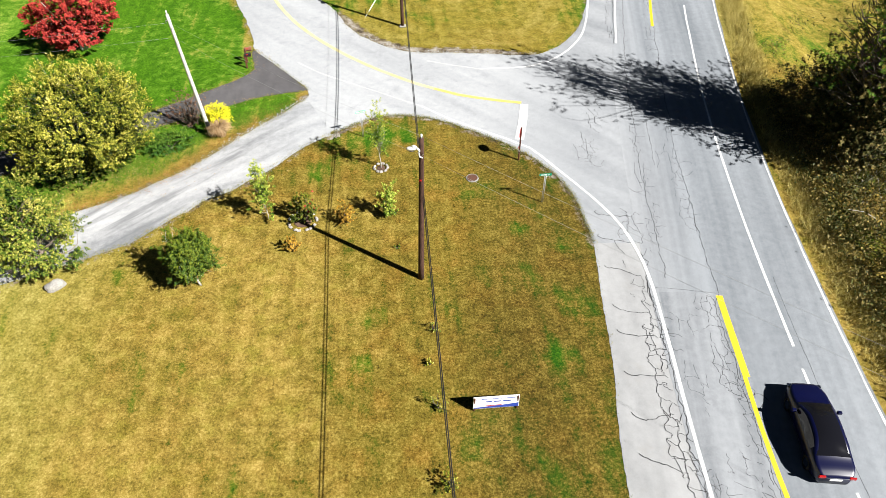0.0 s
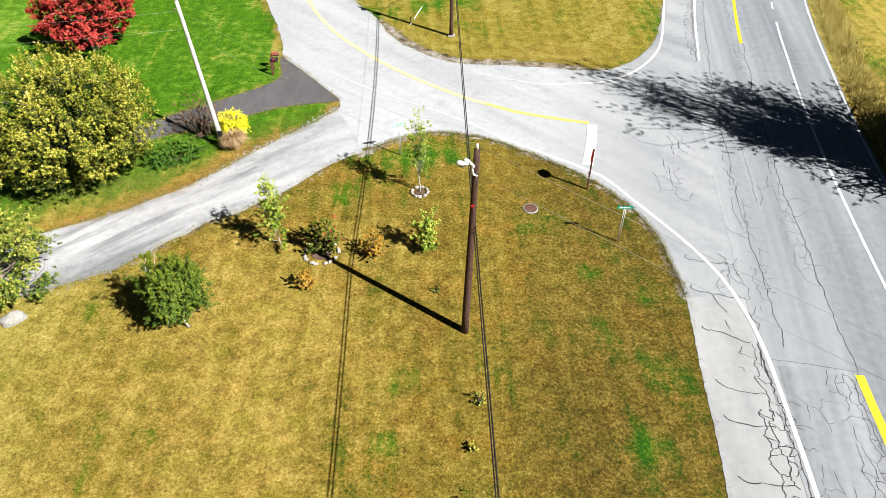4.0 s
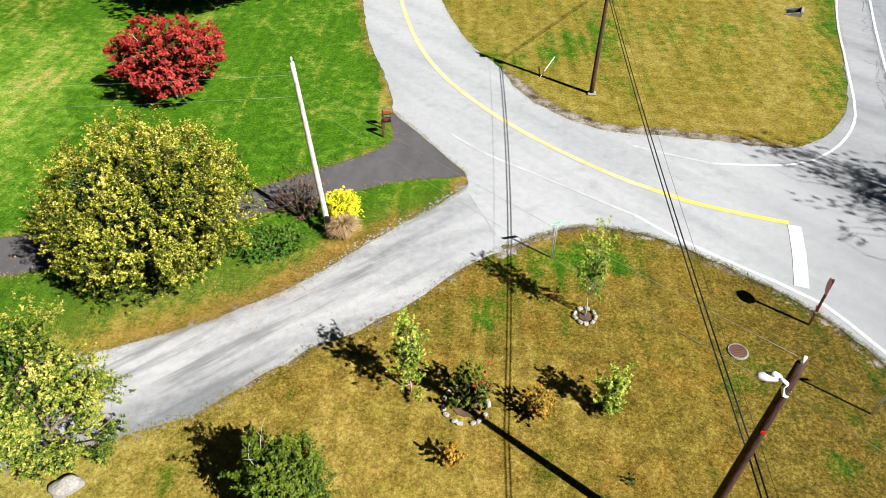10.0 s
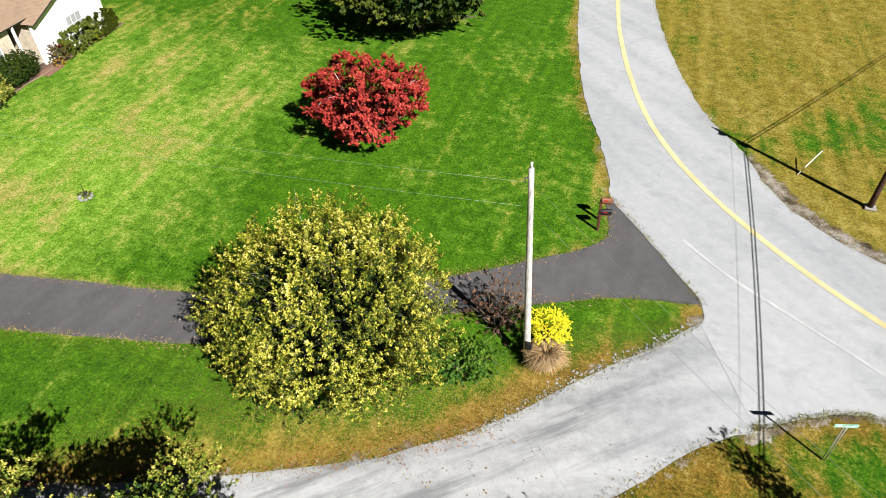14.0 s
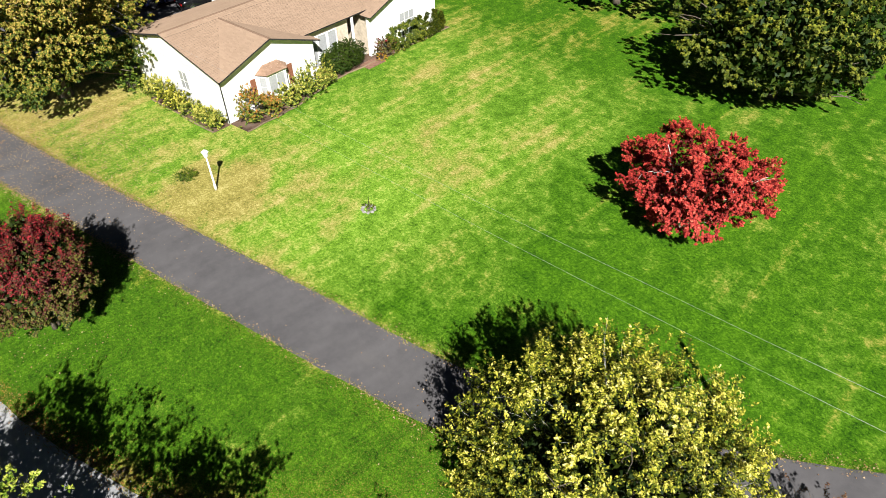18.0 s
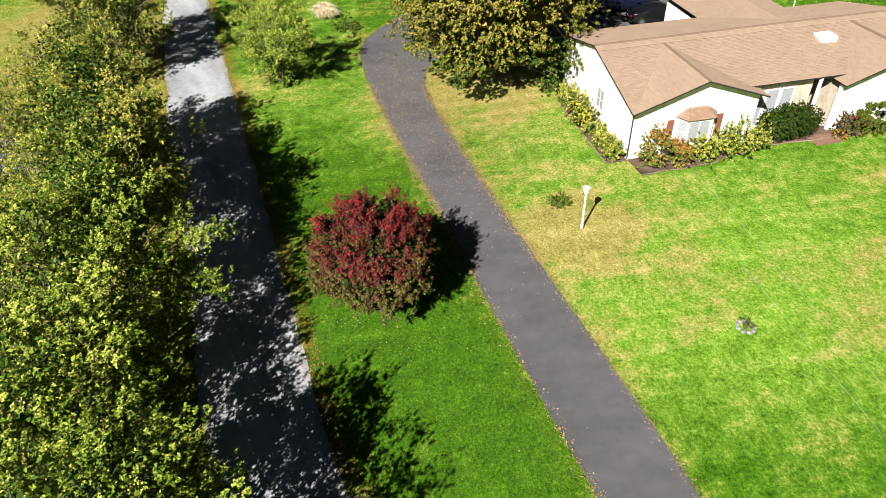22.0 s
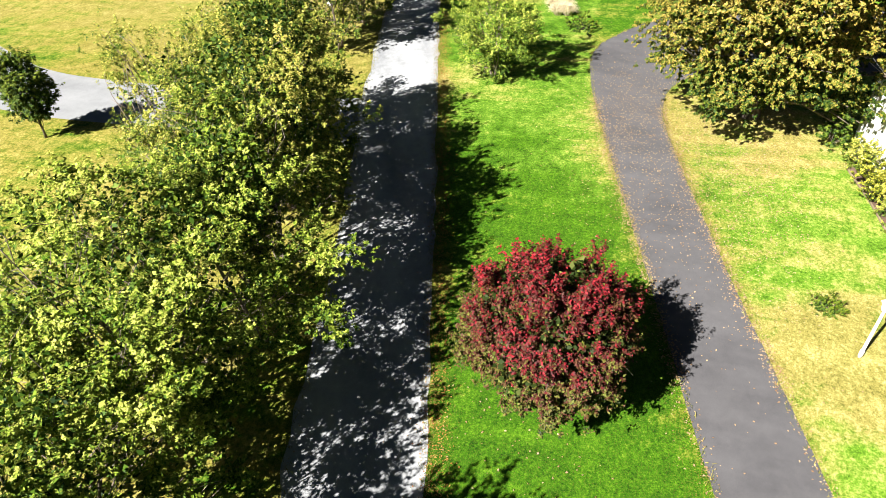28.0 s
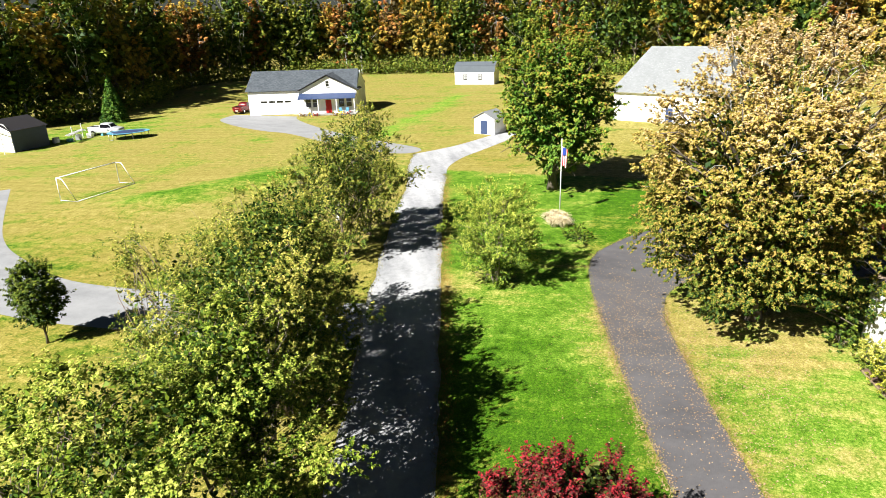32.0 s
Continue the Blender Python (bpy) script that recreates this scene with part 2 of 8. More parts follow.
def leaf_material(name, stops, scale=0.6, through_it=0.06):
    k = Nodes(name)
    g = k.t.nodes.new("ShaderNodeNewGeometry")
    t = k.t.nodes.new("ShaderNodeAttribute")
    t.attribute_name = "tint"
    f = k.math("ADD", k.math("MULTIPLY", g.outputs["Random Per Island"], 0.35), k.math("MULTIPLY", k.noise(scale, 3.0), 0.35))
    # low tints reach the ramp's dark end, which in crowns also paints inner shade
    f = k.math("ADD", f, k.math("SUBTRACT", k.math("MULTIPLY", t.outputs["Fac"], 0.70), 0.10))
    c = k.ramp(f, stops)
    k.done(c, 0.6, 0.0, 0.16)
    tr = k.node("ShaderNodeBsdfTranslucent", Color=c)
    mx = k.node("ShaderNodeMixShader", Fac=through_it)
    k.t.links.new(k.p.outputs[0], mx.inputs[1])
    k.t.links.new(tr.outputs[0], mx.inputs[2])
    k.t.links.new(mx.outputs[0], k.out.inputs[0])
    return k.m


def bark_material(name, dark, light):
    k = Nodes(name)
    a = k.noise(3.0, 5.0, k.pos(6, 6, 1.0), 0.7)
    c = k.ramp(a, [(0.35, dark), (0.65, light)])
    k.bump(a, 0.6, 0.02)
    return k.done(c, 0.85)


def shingle_material(name, a, b):
    k = Nodes(name)
    g = k.t.nodes.new("ShaderNodeNewGeometry")
    n = k.noise(14.0, 3.0)
    f = k.math("ADD", k.math("MULTIPLY", g.outputs["Random Per Island"], 0.45), k.math("MULTIPLY", n, 0.55))
    c = k.ramp(f, [(0.25, a), (0.75, b)])
    c = k.mix(k.ramp(k.noise(0.5, 4.0), [(0.45, 0.0), (0.8, 0.35)]), c, tuple(v * 0.72 for v in a))
    k.bump(k.noise(90.0, 2.0), 0.3, 0.01)
    return k.done(c, 0.9)


def siding_material(name, c, pitch=0.2):
    k = Nodes(name)
    sep = k.t.nodes.new("ShaderNodeSeparateXYZ")
    g = k.t.nodes.new("ShaderNodeNewGeometry")
    k.t.links.new(g.outputs["Position"], sep.inputs[0])
    saw = k.math("FRACT", k.math("DIVIDE", sep.outputs[2], pitch))
    k.bump(saw, 0.8, 0.02)
    col = k.ramp(k.noise(0.9, 5.0), [(0.3, tuple(v * 0.86 for v in c)), (0.7, c)])
    return k.done(col, 0.6)


def flag_material():
    k = Nodes("flag_cloth")
    sep = k.t.nodes.new("ShaderNodeSeparateXYZ")
    g = k.t.nodes.new("ShaderNodeNewGeometry")
    k.t.links.new(g.outputs["Position"], sep.inputs[0])
    s = k.math("GREATER_THAN", k.math("FRACT", k.math("MULTIPLY", sep.outputs[1], 6.0)), 0.5)
    return k.done(k.mix(s, (0.5, 0.03, 0.04), (0.75, 0.75, 0.75)), 0.8)


M = {
    "grass": grass_material(),
    "asphalt": road_material("asphalt", (0.118, 0.132, 0.148), (0.245, 0.264, 0.286), dirt=(0.16, 0.17, 0.185), run=(1.3, 0.03), turn=radians(-7), fade=(13.0, 9.4, (0.182, 0.194, 0.209), (0.312, 0.326, 0.343), -0.09, 2.5)),
    "shoulder": road_material("shoulder", (0.215, 0.220, 0.225), (0.325, 0.330, 0.334), patch=0.15, dirt=(0.25, 0.245, 0.235)),
    "side": road_material("side_asphalt", (0.250, 0.262, 0.277), (0.396, 0.407, 0.420), patch=0.2, dirt=(0.19, 0.2, 0.212), run=(0.06, 0.55), turn=radians(-41), fade=(-0.5, 6.0, (0.182, 0.194, 0.209), (0.312, 0.326, 0.343), -0.10, 4.0)),
    "concrete": road_material("grey_concrete", (0.17, 0.175, 0.18), (0.25, 0.255, 0.26), fine=35.0, patch=0.3, dirt=(0.15, 0.155, 0.16)),
    "gravel": road_material("gravel", (0.165, 0.172, 0.182), (0.405, 0.41, 0.416), fine=35.0, patch=0.3, dirt=(0.11, 0.115, 0.12), run=(0.12, 0.75), turn=radians(27), wear=0.36, streak=radians(45), fade=(-14.0, -8.0, (0.250, 0.262, 0.277), (0.396, 0.407, 0.420), 0.0, 5.0)),
    "old_asphalt": road_material("dark_old_asphalt", (0.138, 0.149, 0.163), (0.270, 0.285, 0.303), dirt=(0.13, 0.137, 0.15), run=(1.3, 0.03), turn=radians(-7), wear=0.5),
    "drive": road_material("new_asphalt", (0.060, 0.058, 0.061), (0.105, 0.101, 0.104), dirt=(0.107, 0.102, 0.101)),
    "white_paint": road_material("white_paint", (0.40, 0.41, 0.42), (0.72, 0.72, 0.715), fine=25.0, patch=2.0, dirt=(0.38, 0.38, 0.38)),
    "yellow_paint": road_material("yellow_paint", (0.52, 0.41, 0.10), (0.68, 0.55, 0.16), fine=25.0, patch=2.0, dirt=(0.42, 0.38, 0.24)),
    "white_faded": road_material("faded_white_paint", (0.33, 0.34, 0.347), (0.48, 0.485, 0.49), fine=25.0, patch=2.0, dirt=(0.36, 0.365, 0.37)),
    "yellow_faded": road_material("faded_yellow_paint", (0.42, 0.37, 0.19), (0.60, 0.54, 0.30), fine=25.0, patch=2.0, dirt=(0.40, 0.385, 0.30)),
    "yellow_fresh": plain("yellow_fresh", (0.75, 0.52, 0.02), 0.7),
    "crack": plain("crack_sealer", (0.035, 0.035, 0.037), 0.8),
    "dirt": road_material("bare_earth", (0.10, 0.075, 0.045), (0.25, 0.19, 0.12), fine=20.0, patch=0.8),
    "stone": plain("pale_stone", (0.27, 0.26, 0.24), 0.9, var=0.25, scale=14),
    "wood": bark_material("pole_wood", (0.022, 0.011, 0.008), (0.085, 0.042, 0.028)),
    "grey_wood": bark_material("weathered_wood", (0.28, 0.27, 0.25), (0.55, 0.53, 0.5)),
    "bark": bark_material("bark", (0.05, 0.04, 0.03), (0.16, 0.13, 0.10)),
    "birch_bark": bark_material("river_birch_bark", (0.11, 0.08, 0.06), (0.28, 0.23, 0.19)),
    "wire": plain("black_cable", (0.012, 0.012, 0.013), 0.6),
    "bare_wire": plain("aluminium_wire", (0.3, 0.3, 0.3), 0.5, 0.2),
    "metal": plain("galvanised_steel", (0.5, 0.51, 0.52), 0.45, 0.6),
    "lamp_grey": plain("grey_brown_enamel", (0.12, 0.10, 0.085), 0.4),
    "white": plain("white_enamel", (0.78, 0.78, 0.76), 0.45),
    "black": plain("black_plastic", (0.012, 0.012, 0.013), 0.5),
    "rust": plain("rusty_steel", (0.10, 0.035, 0.02), 0.75, var=0.25),
    "red": plain("red_paint", (0.42, 0.012, 0.012), 0.45),
    "green_sign": plain("green_sign", (0.0, 0.22, 0.13), 0.45),
    "pale_green": plain("faded_green_sign", (0.30, 0.62, 0.47), 0.45),
    "blue_print": plain("blue_print", (0.03, 0.06, 0.32), 0.5),
    "roof_tan": shingle_material("tan_shingles", (0.295, 0.205, 0.142), (0.34, 0.24, 0.168)),
    "roof_cap": shingle_material("brown_ridge_shingles", (0.13, 0.082, 0.055), (0.20, 0.135, 0.095)),
    "roof_bay": shingle_material("brown_bay_shingles", (0.21, 0.13, 0.085), (0.29, 0.19, 0.13)),
    "roof_grey": shingle_material("slate_grey_shingles", (0.045, 0.055, 0.065), (0.10, 0.115, 0.13)),
    "roof_pale": shingle_material("pale_grey_shingles", (0.17, 0.18, 0.185), (0.225, 0.237, 0.242)),
    "siding": siding_material("white_siding", (0.83, 0.83, 0.82)),
    "cream_brick": plain("cream_brick", (0.55, 0.47, 0.36), 0.85, var=0.2, scale=5),
    "trim_dark": plain("dark_trim", (0.03, 0.028, 0.03), 0.5),
    "brown": plain("brown_shutter", (0.22, 0.09, 0.05), 0.6),
    "glass": plain("window_glass", (0.012, 0.014, 0.016), 0.06, var=0.05, spec=0.6),
    "curtain_glass": plain("curtained_glass", (0.33, 0.34, 0.345), 0.12, var=0.1, spec=0.6),
    "car_glass": plain("tinted_glass", (0.006, 0.006, 0.008), 0.05, var=0.02, spec=0.6),
    "rubber": plain("tyre_rubber", (0.012, 0.012, 0.012), 0.85),
    "chrome": plain("chrome", (0.7, 0.7, 0.7), 0.15, 1.0, var=0.03),
    "tail": plain("tail_lamp", (0.35, 0.01, 0.01), 0.25),
    "flag": flag_material(),
    "blue_tarp": plain("blue_tarp", (0.10, 0.30, 0.42), 0.6),
    "ring_stone": plain("white_stone", (0.38, 0.355, 0.33), 0.9, var=0.25, scale=14),
    "navy_shed": plain("navy_metal", (0.035, 0.055, 0.12), 0.5),
    "path_brick": plain("brown_brick", (0.20, 0.11, 0.075), 0.9, var=0.25, scale=6.0),
    "mulch": road_material("mulch", (0.05, 0.03, 0.02), (0.16, 0.10, 0.07), fine=30.0, patch=2.0),
}
LEAF = {
    "birch": leaf_material("birch_leaves", [(0.28, (0.010, 0.032, 0.002)), (0.50, (0.066, 0.118, 0.012)), (0.70, (0.235, 0.25, 0.030)), (0.92, (0.55, 0.48, 0.12))], through_it=0.12),
    "birch_green": leaf_material("green_birch_leaves", [(0.27, (0.009, 0.028, 0.002)), (0.47, (0.057, 0.114, 0.008)), (0.65, (0.192, 0.258, 0.022)), (0.88, (0.47, 0.49, 0.095))], through_it=0.12),
    "buff": leaf_material("buff_blades", [(0.25, (0.13, 0.08, 0.035)), (0.6, (0.36, 0.235, 0.115)), (0.9, (0.58, 0.43, 0.25))]),
    # near-black end of the ramp: shade in the crown's gaps put into the colour
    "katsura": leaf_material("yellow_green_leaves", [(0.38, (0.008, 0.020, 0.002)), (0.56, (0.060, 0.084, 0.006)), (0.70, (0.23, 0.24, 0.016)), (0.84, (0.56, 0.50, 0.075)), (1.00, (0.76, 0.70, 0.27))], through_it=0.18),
    "red": leaf_material("red_leaves", [(0.25, (0.060, 0.005, 0.005)), (0.52, (0.22, 0.017, 0.014)), (0.82, (0.49, 0.054, 0.040)), (0.95, (0.60, 0.15, 0.09))]),
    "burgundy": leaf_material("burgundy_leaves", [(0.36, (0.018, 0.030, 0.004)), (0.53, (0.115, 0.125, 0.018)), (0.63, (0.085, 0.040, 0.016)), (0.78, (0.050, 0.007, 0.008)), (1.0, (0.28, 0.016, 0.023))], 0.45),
    "green": leaf_material("green_leaves", [(0.25, (0.007, 0.025, 0.002)), (0.55, (0.040, 0.080, 0.006)), (0.85, (0.135, 0.165, 0.012))]),
    "dark": leaf_material("dark_green_leaves", [(0.20, (0.009, 0.027, 0.003)), (0.55, (0.044, 0.068, 0.006)), (0.85, (0.175, 0.182, 0.016))]),
    "maple": leaf_material("turning_maple_leaves", [(0.30, (0.012, 0.036, 0.003)), (0.46, (0.066, 0.100, 0.007)), (0.58, (0.195, 0.163, 0.022)), (0.72, (0.37, 0.262, 0.055)), (0.85, (0.50, 0.36, 0.15)), (1.00, (0.62, 0.50, 0.33))], 0.35),
    "oak": leaf_material("oak_leaves", [(0.20, (0.026, 0.083, 0.006)), (0.50, (0.083, 0.177, 0.015)), (0.80, (0.232, 0.243, 0.028)), (0.95, (0.442, 0.177, 0.045))], 0.3),
    "yellow": leaf_material("yellow_leaves", [(0.05, (0.25, 0.16, 0.005)), (0.2, (0.455, 0.351, 0.013)), (0.8, (0.850, 0.806, 0.026))]),
    "orange": leaf_material("orange_leaves", [(0.2, (0.055, 0.065, 0.010)), (0.5, (0.215, 0.120, 0.015)), (0.9, (0.47, 0.27, 0.030))]),
    "brown": leaf_material("brown_leaves", [(0.25, (0.030, 0.016, 0.011)), (0.6, (0.095, 0.050, 0.032)), (0.9, (0.24, 0.14, 0.075))]),
    "brush": leaf_material("brush_leaves", [(0.2, (0.025, 0.036, 0.007)), (0.45, (0.075, 0.082, 0.016)), (0.7, (0.155, 0.118, 0.038)), (0.95, (0.33, 0.25, 0.075))], 0.35),
    "wood_green": leaf_material("wood_leaves_green", [(0.25, (0.020, 0.049, 0.008)), (0.55, (0.090, 0.139, 0.016)), (0.90, (0.328, 0.328, 0.046))], 0.12),
    "wood_gold": leaf_material("wood_leaves_gold", [(0.25, (0.047, 0.056, 0.012)), (0.55, (0.235, 0.196, 0.029)), (0.90, (0.659, 0.407, 0.070))], 0.12),
    "wood_rust": leaf_material("wood_leaves_rust", [(0.25, (0.057, 0.043, 0.011)), (0.55, (0.228, 0.128, 0.032)), (0.90, (0.599, 0.242, 0.064))], 0.12),
    "hedge": leaf_material("hedge_leaves", [(0.20, (0.005, 0.018, 0.002)), (0.55, (0.022, 0.048, 0.004)), (0.85, (0.060, 0.090, 0.008))]),
    "straw": leaf_material("straw_blades", [(0.2, (0.32, 0.26, 0.14)), (0.8, (0.70, 0.61, 0.40))]),
    "spruce": leaf_material("spruce_needles", [(0.25, (0.012, 0.06, 0.008)), (0.6, (0.046, 0.118, 0.010)), (0.9, (0.15, 0.235, 0.024))]),
    "rust_litter": leaf_material("rust_fallen_leaves", [(0.3, (0.16, 0.05, 0.016)), (0.6, (0.34, 0.13, 0.035)), (0.85, (0.46, 0.26, 0.09))], 2.0),
    "turning": leaf_material("turning_shrub_leaves", [(0.30, (0.012, 0.040, 0.003)), (0.50, (0.075, 0.130, 0.010)), (0.66, (0.20, 0.20, 0.030)), (0.78, (0.30, 0.085, 0.020)), (0.95, (0.46, 0.26, 0.05))], 0.9),
    "tuft": leaf_material("grass_tuft_blades", [(0.2, (0.085, 0.105, 0.018)), (0.45, (0.30, 0.255, 0.062)), (0.85, (0.52, 0.43, 0.15))]),
}

# ---- mesh helpers ----


def mesh_from(name, verts, faces, mat=None, smooth=False):
    me = bpy.data.meshes.new(name)
    me.from_pydata([tuple(v) for v in verts], [], faces)
    if mat:
        me.materials.append(mat)
    if smooth:
        me.polygons.foreach_set("use_smooth", [True] * len(me.polygons))
    me.update()
    return me


def quads_mesh(name, co, mat, tint=None):
    """One mesh of loose quads from an (n, 4, 3) array, with a tint for each quad."""
    n = len(co)
    me = bpy.data.meshes.new(name)
    me.vertices.add(n * 4)
    me.vertices.foreach_set("co", np.ascontiguousarray(co, dtype=np.float32).ravel())
    me.loops.add(n * 4)
    me.loops.foreach_set("vertex_index", np.arange(n * 4, dtype=np.int32))
    me.polygons.add(n)
    me.polygons.foreach_set("loop_start", np.arange(0, n * 4, 4, dtype=np.int32))
    me.polygons.foreach_set("loop_total", np.full(n, 4, dtype=np.int32))
    me.materials.append(mat)
    me.update(calc_edges=True)
    a = me.attributes.new("tint", "FLOAT", "FACE")
    a.data.foreach_set("value", np.full(n, 0.5, dtype=np.float32) if tint is None else np.asarray(tint, dtype=np.float32))
    return me


def thing(name, m=None, label="", category="", group=""):
    ob = new(name)
    ob.empty_display_size = 0.2
    if m is not None:
        ob.matrix_world = m
    return tagged(ob, label, category, group)


def part(name, me, parent, label="", m=None):
    ob = new(name, me)
    ob.parent = parent
    if m is not None:
        ob.matrix_basis = m
    if label:
        tagged(ob, label)
    return ob


class Shape:
    """Collects simple solids into one mesh."""

    def __init__(self):
        self.v, self.f = [], []

    def add(self, vs, fs):
        b = len(self.v)
        self.v += [tuple(p) for p in vs]
        self.f += [tuple(b + i for i in q) for q in fs]
        return self

    def box(self, x0, y0, z0, x1, y1, z1, m=None, bev=0.0):
        b = min(bev, (x1 - x0) / 3, (y1 - y0) / 3, (z1 - z0) / 3)
        if b <= 0:
            vs = [(x, y, z) for z in (z0, z1) for x, y in ((x0, y0), (x1, y0), (x1, y1), (x0, y1))]
            fs = [(3, 2, 1, 0), (4, 5, 6, 7), (0, 1, 5, 4), (1, 2, 6, 5), (2, 3, 7, 6), (3, 0, 4, 7)]
        else:
            vs = []
            for z, i in ((z0, b), (z0 + b, 0), (z1 - b, 0), (z1, b)):
                c = b if i == 0 else b
                xa, xb, ya, yb = x0 + i, x1 - i, y0 + i, y1 - i
                vs += [(xa + c, ya, z), (xb - c, ya, z), (xb, ya + c, z), (xb, yb - c, z), (xb - c, yb, z), (xa + c, yb, z), (xa, yb - c, z), (xa, ya + c, z)]
            fs = [tuple(reversed(range(8))), tuple(range(24, 32))]
            for k in range(3):
                for i in range(8):
                    j = (i + 1) % 8
                    fs.append((k * 8 + i, k * 8 + j, k * 8 + 8 + j, k * 8 + 8 + i))
        if m is not None:
            vs = [m @ Vector(p) for p in vs]
        return self.add(vs, fs)

    def tube(self, pts, radii, sides=8, cap=True):
        pts = [Vector(p) for p in pts]
        if not hasattr(radii, "__len__"):
            radii = [radii] * len(pts)
        vs, fs = [], []
        for i, p in enumerate(pts):
            d = (pts[min(i + 1, len(pts) - 1)] - pts[max(i - 1, 0)]).normalized()
            a = d.orthogonal().normalized() if abs(d.z) < 0.9 else d.cross(Vector((0, 1, 0))).normalized()
            if abs(d.z) < 0.9:
                a = d.cross(Vector((0, 0, 1))).normalized()
            b = d.cross(a)
            for s in range(sides):
                t = 2 * math.pi * s / sides
                vs.append(p + (a * math.cos(t) + b * math.sin(t)) * radii[i])
        for i in range(len(pts) - 1):
            for s in range(sides):
                q = (s + 1) % sides
                fs.append((i * sides + s, i * sides + q, (i + 1) * sides + q, (i + 1) * sides + s))
        if cap:
            fs.append(tuple(reversed(range(sides))))
            fs.append(tuple(range((len(pts) - 1) * sides, len(pts) * sides)))
        return self.add(vs, fs)

    def prism(self, outline, axis, a, b, m=None):
        """An outline of 2D points drawn out along an axis from a to b."""
        n = len(outline)
        put = {"x": lambda p, t: (t, p[0], p[1]), "y": lambda p, t: (p[0], t, p[1]), "z": lambda p, t: (p[0], p[1], t)}[axis]
        vs = [put(p, a) for p in outline] + [put(p, b) for p in outline]
        fs = [tuple(reversed(range(n))), tuple(range(n, 2 * n))]
        fs += [(i, (i + 1) % n, n + (i + 1) % n, n + i) for i in range(n)]
        if m is not None:
            vs = [m @ Vector(p) for p in vs]
        return self.add(vs, fs)

    def mesh(self, name, mat, smooth=False):
        me = mesh_from(name, self.v, self.f, mat, smooth)
        bm = bmesh.new()
        bm.from_mesh(me)
        bmesh.ops.recalc_face_normals(bm, faces=bm.faces)
        bm.to_mesh(me)
        bm.free()
        return me


def spline(pts, step=1.0, closed=False):
    """A smooth line through control points, one point about every step metres."""
    p = [np.array(q, float) for q in pts]
    n = len(p)
    out = []
    for i in range(n if closed else n - 1):
        p0, p1, p2, p3 = (p[(i + k) % n] if closed else p[min(max(i + k, 0), n - 1)] for k in (-1, 0, 1, 2))
        k = max(1, int(np.linalg.norm(p2 - p1) / step))
        for j in range(k):
            t = j / k
            out.append(0.5 * (2 * p1 + (p2 - p0) * t + (2 * p0 - 5 * p1 + 4 * p2 - p3) * t * t + (3 * p1 - p0 - 3 * p2 + p3) * t ** 3))
    if not closed:
        out.append(p[-1])
    return out


def ragged(line, amount, freq=1.3, seed=0.0):
    """Moves a line's points sideways by noise."""
    out = []
    for i, p in enumerate(line):
        d = line[min(i + 1, len(line) - 1)] - line[max(i - 1, 0)]
        d = d / (np.linalg.norm(d) + 1e-9)
        k = noise.noise(Vector((p[0] * freq, p[1] * freq, seed))) + 0.5 * noise.noise(Vector((p[0] * freq * 3, p[1] * freq * 3, seed + 9)))
        out.append(p + np.array((-d[1], d[0])) * k * amount)
    return out


def sheet(name, outline, z, mat, label, category="road", thick=0.0):
    """A flat paved area in the setting."""
    bm = bmesh.new()
    vs = [bm.verts.new((p[0], p[1], z)) for p in outline]
    f = bm.faces.new(vs)
    f.normal_update()
    if f.normal.z < 0:
        f.normal_flip()
    bmesh.ops.triangulate(bm, faces=[f])
    me = bpy.data.meshes.new(name)
    bm.to_mesh(me)
    bm.free()
    me.materials.append(mat)
    return tagged(new(name, me), label, category, "", "structure")


def ribbon(left, right, z):
    """Verts and faces of a strip between two lines of equal count."""
    n = len(left)
    vs = [(p[0], p[1], z) for p in left] + [(p[0], p[1], z) for p in right]
    fs = [(i, n + i, n + i + 1, i + 1) for i in range(n - 1)]
    return vs, fs


def offset(line, d):
    out = []
    for i, p in enumerate(line):
        t = line[min(i + 1, len(line) - 1)] - line[max(i - 1, 0)]
        t = t / (np.linalg.norm(t) + 1e-9)
        out.append(np.array((p[0] + t[1] * d, p[1] - t[0] * d)))
    return out


def stripe(name, pts, width, z, mat, parent, step=1.0, worn=0.015, label=""):
    line = spline(pts, step)
    a = ragged(offset(line, width / 2), worn, 3.0, 1.0)
    b = ragged(offset(line, -width / 2), worn, 3.0, 5.0)
    v, f = ribbon(b, a, z)
    return part(name, mesh_from(name, v, f, mat), parent, label)


# ---- ground ----


def west_line(y):
    """The main road's west edge line, x by y."""
    return float(np.interp(y, WL_Y, WL_X))


WL = spline([(13.0, -90), (12.2, -40), (11.7, 0), (11.6, 13), (11.9, 23), (12.5, 32), (13.5, 41.5), (14.9, 50.3), (16.2, 57.7), (18.9, 69.5), (24.5, 90), (38, 130), (68, 200)], 2.0)
WL_X, WL_Y = [p[0] for p in WL], [p[1] for p in WL]


def smooth(a, b, v):
    t = np.clip((v - a) / (b - a), 0, 1)
    return t * t * (3 - 2 * t)


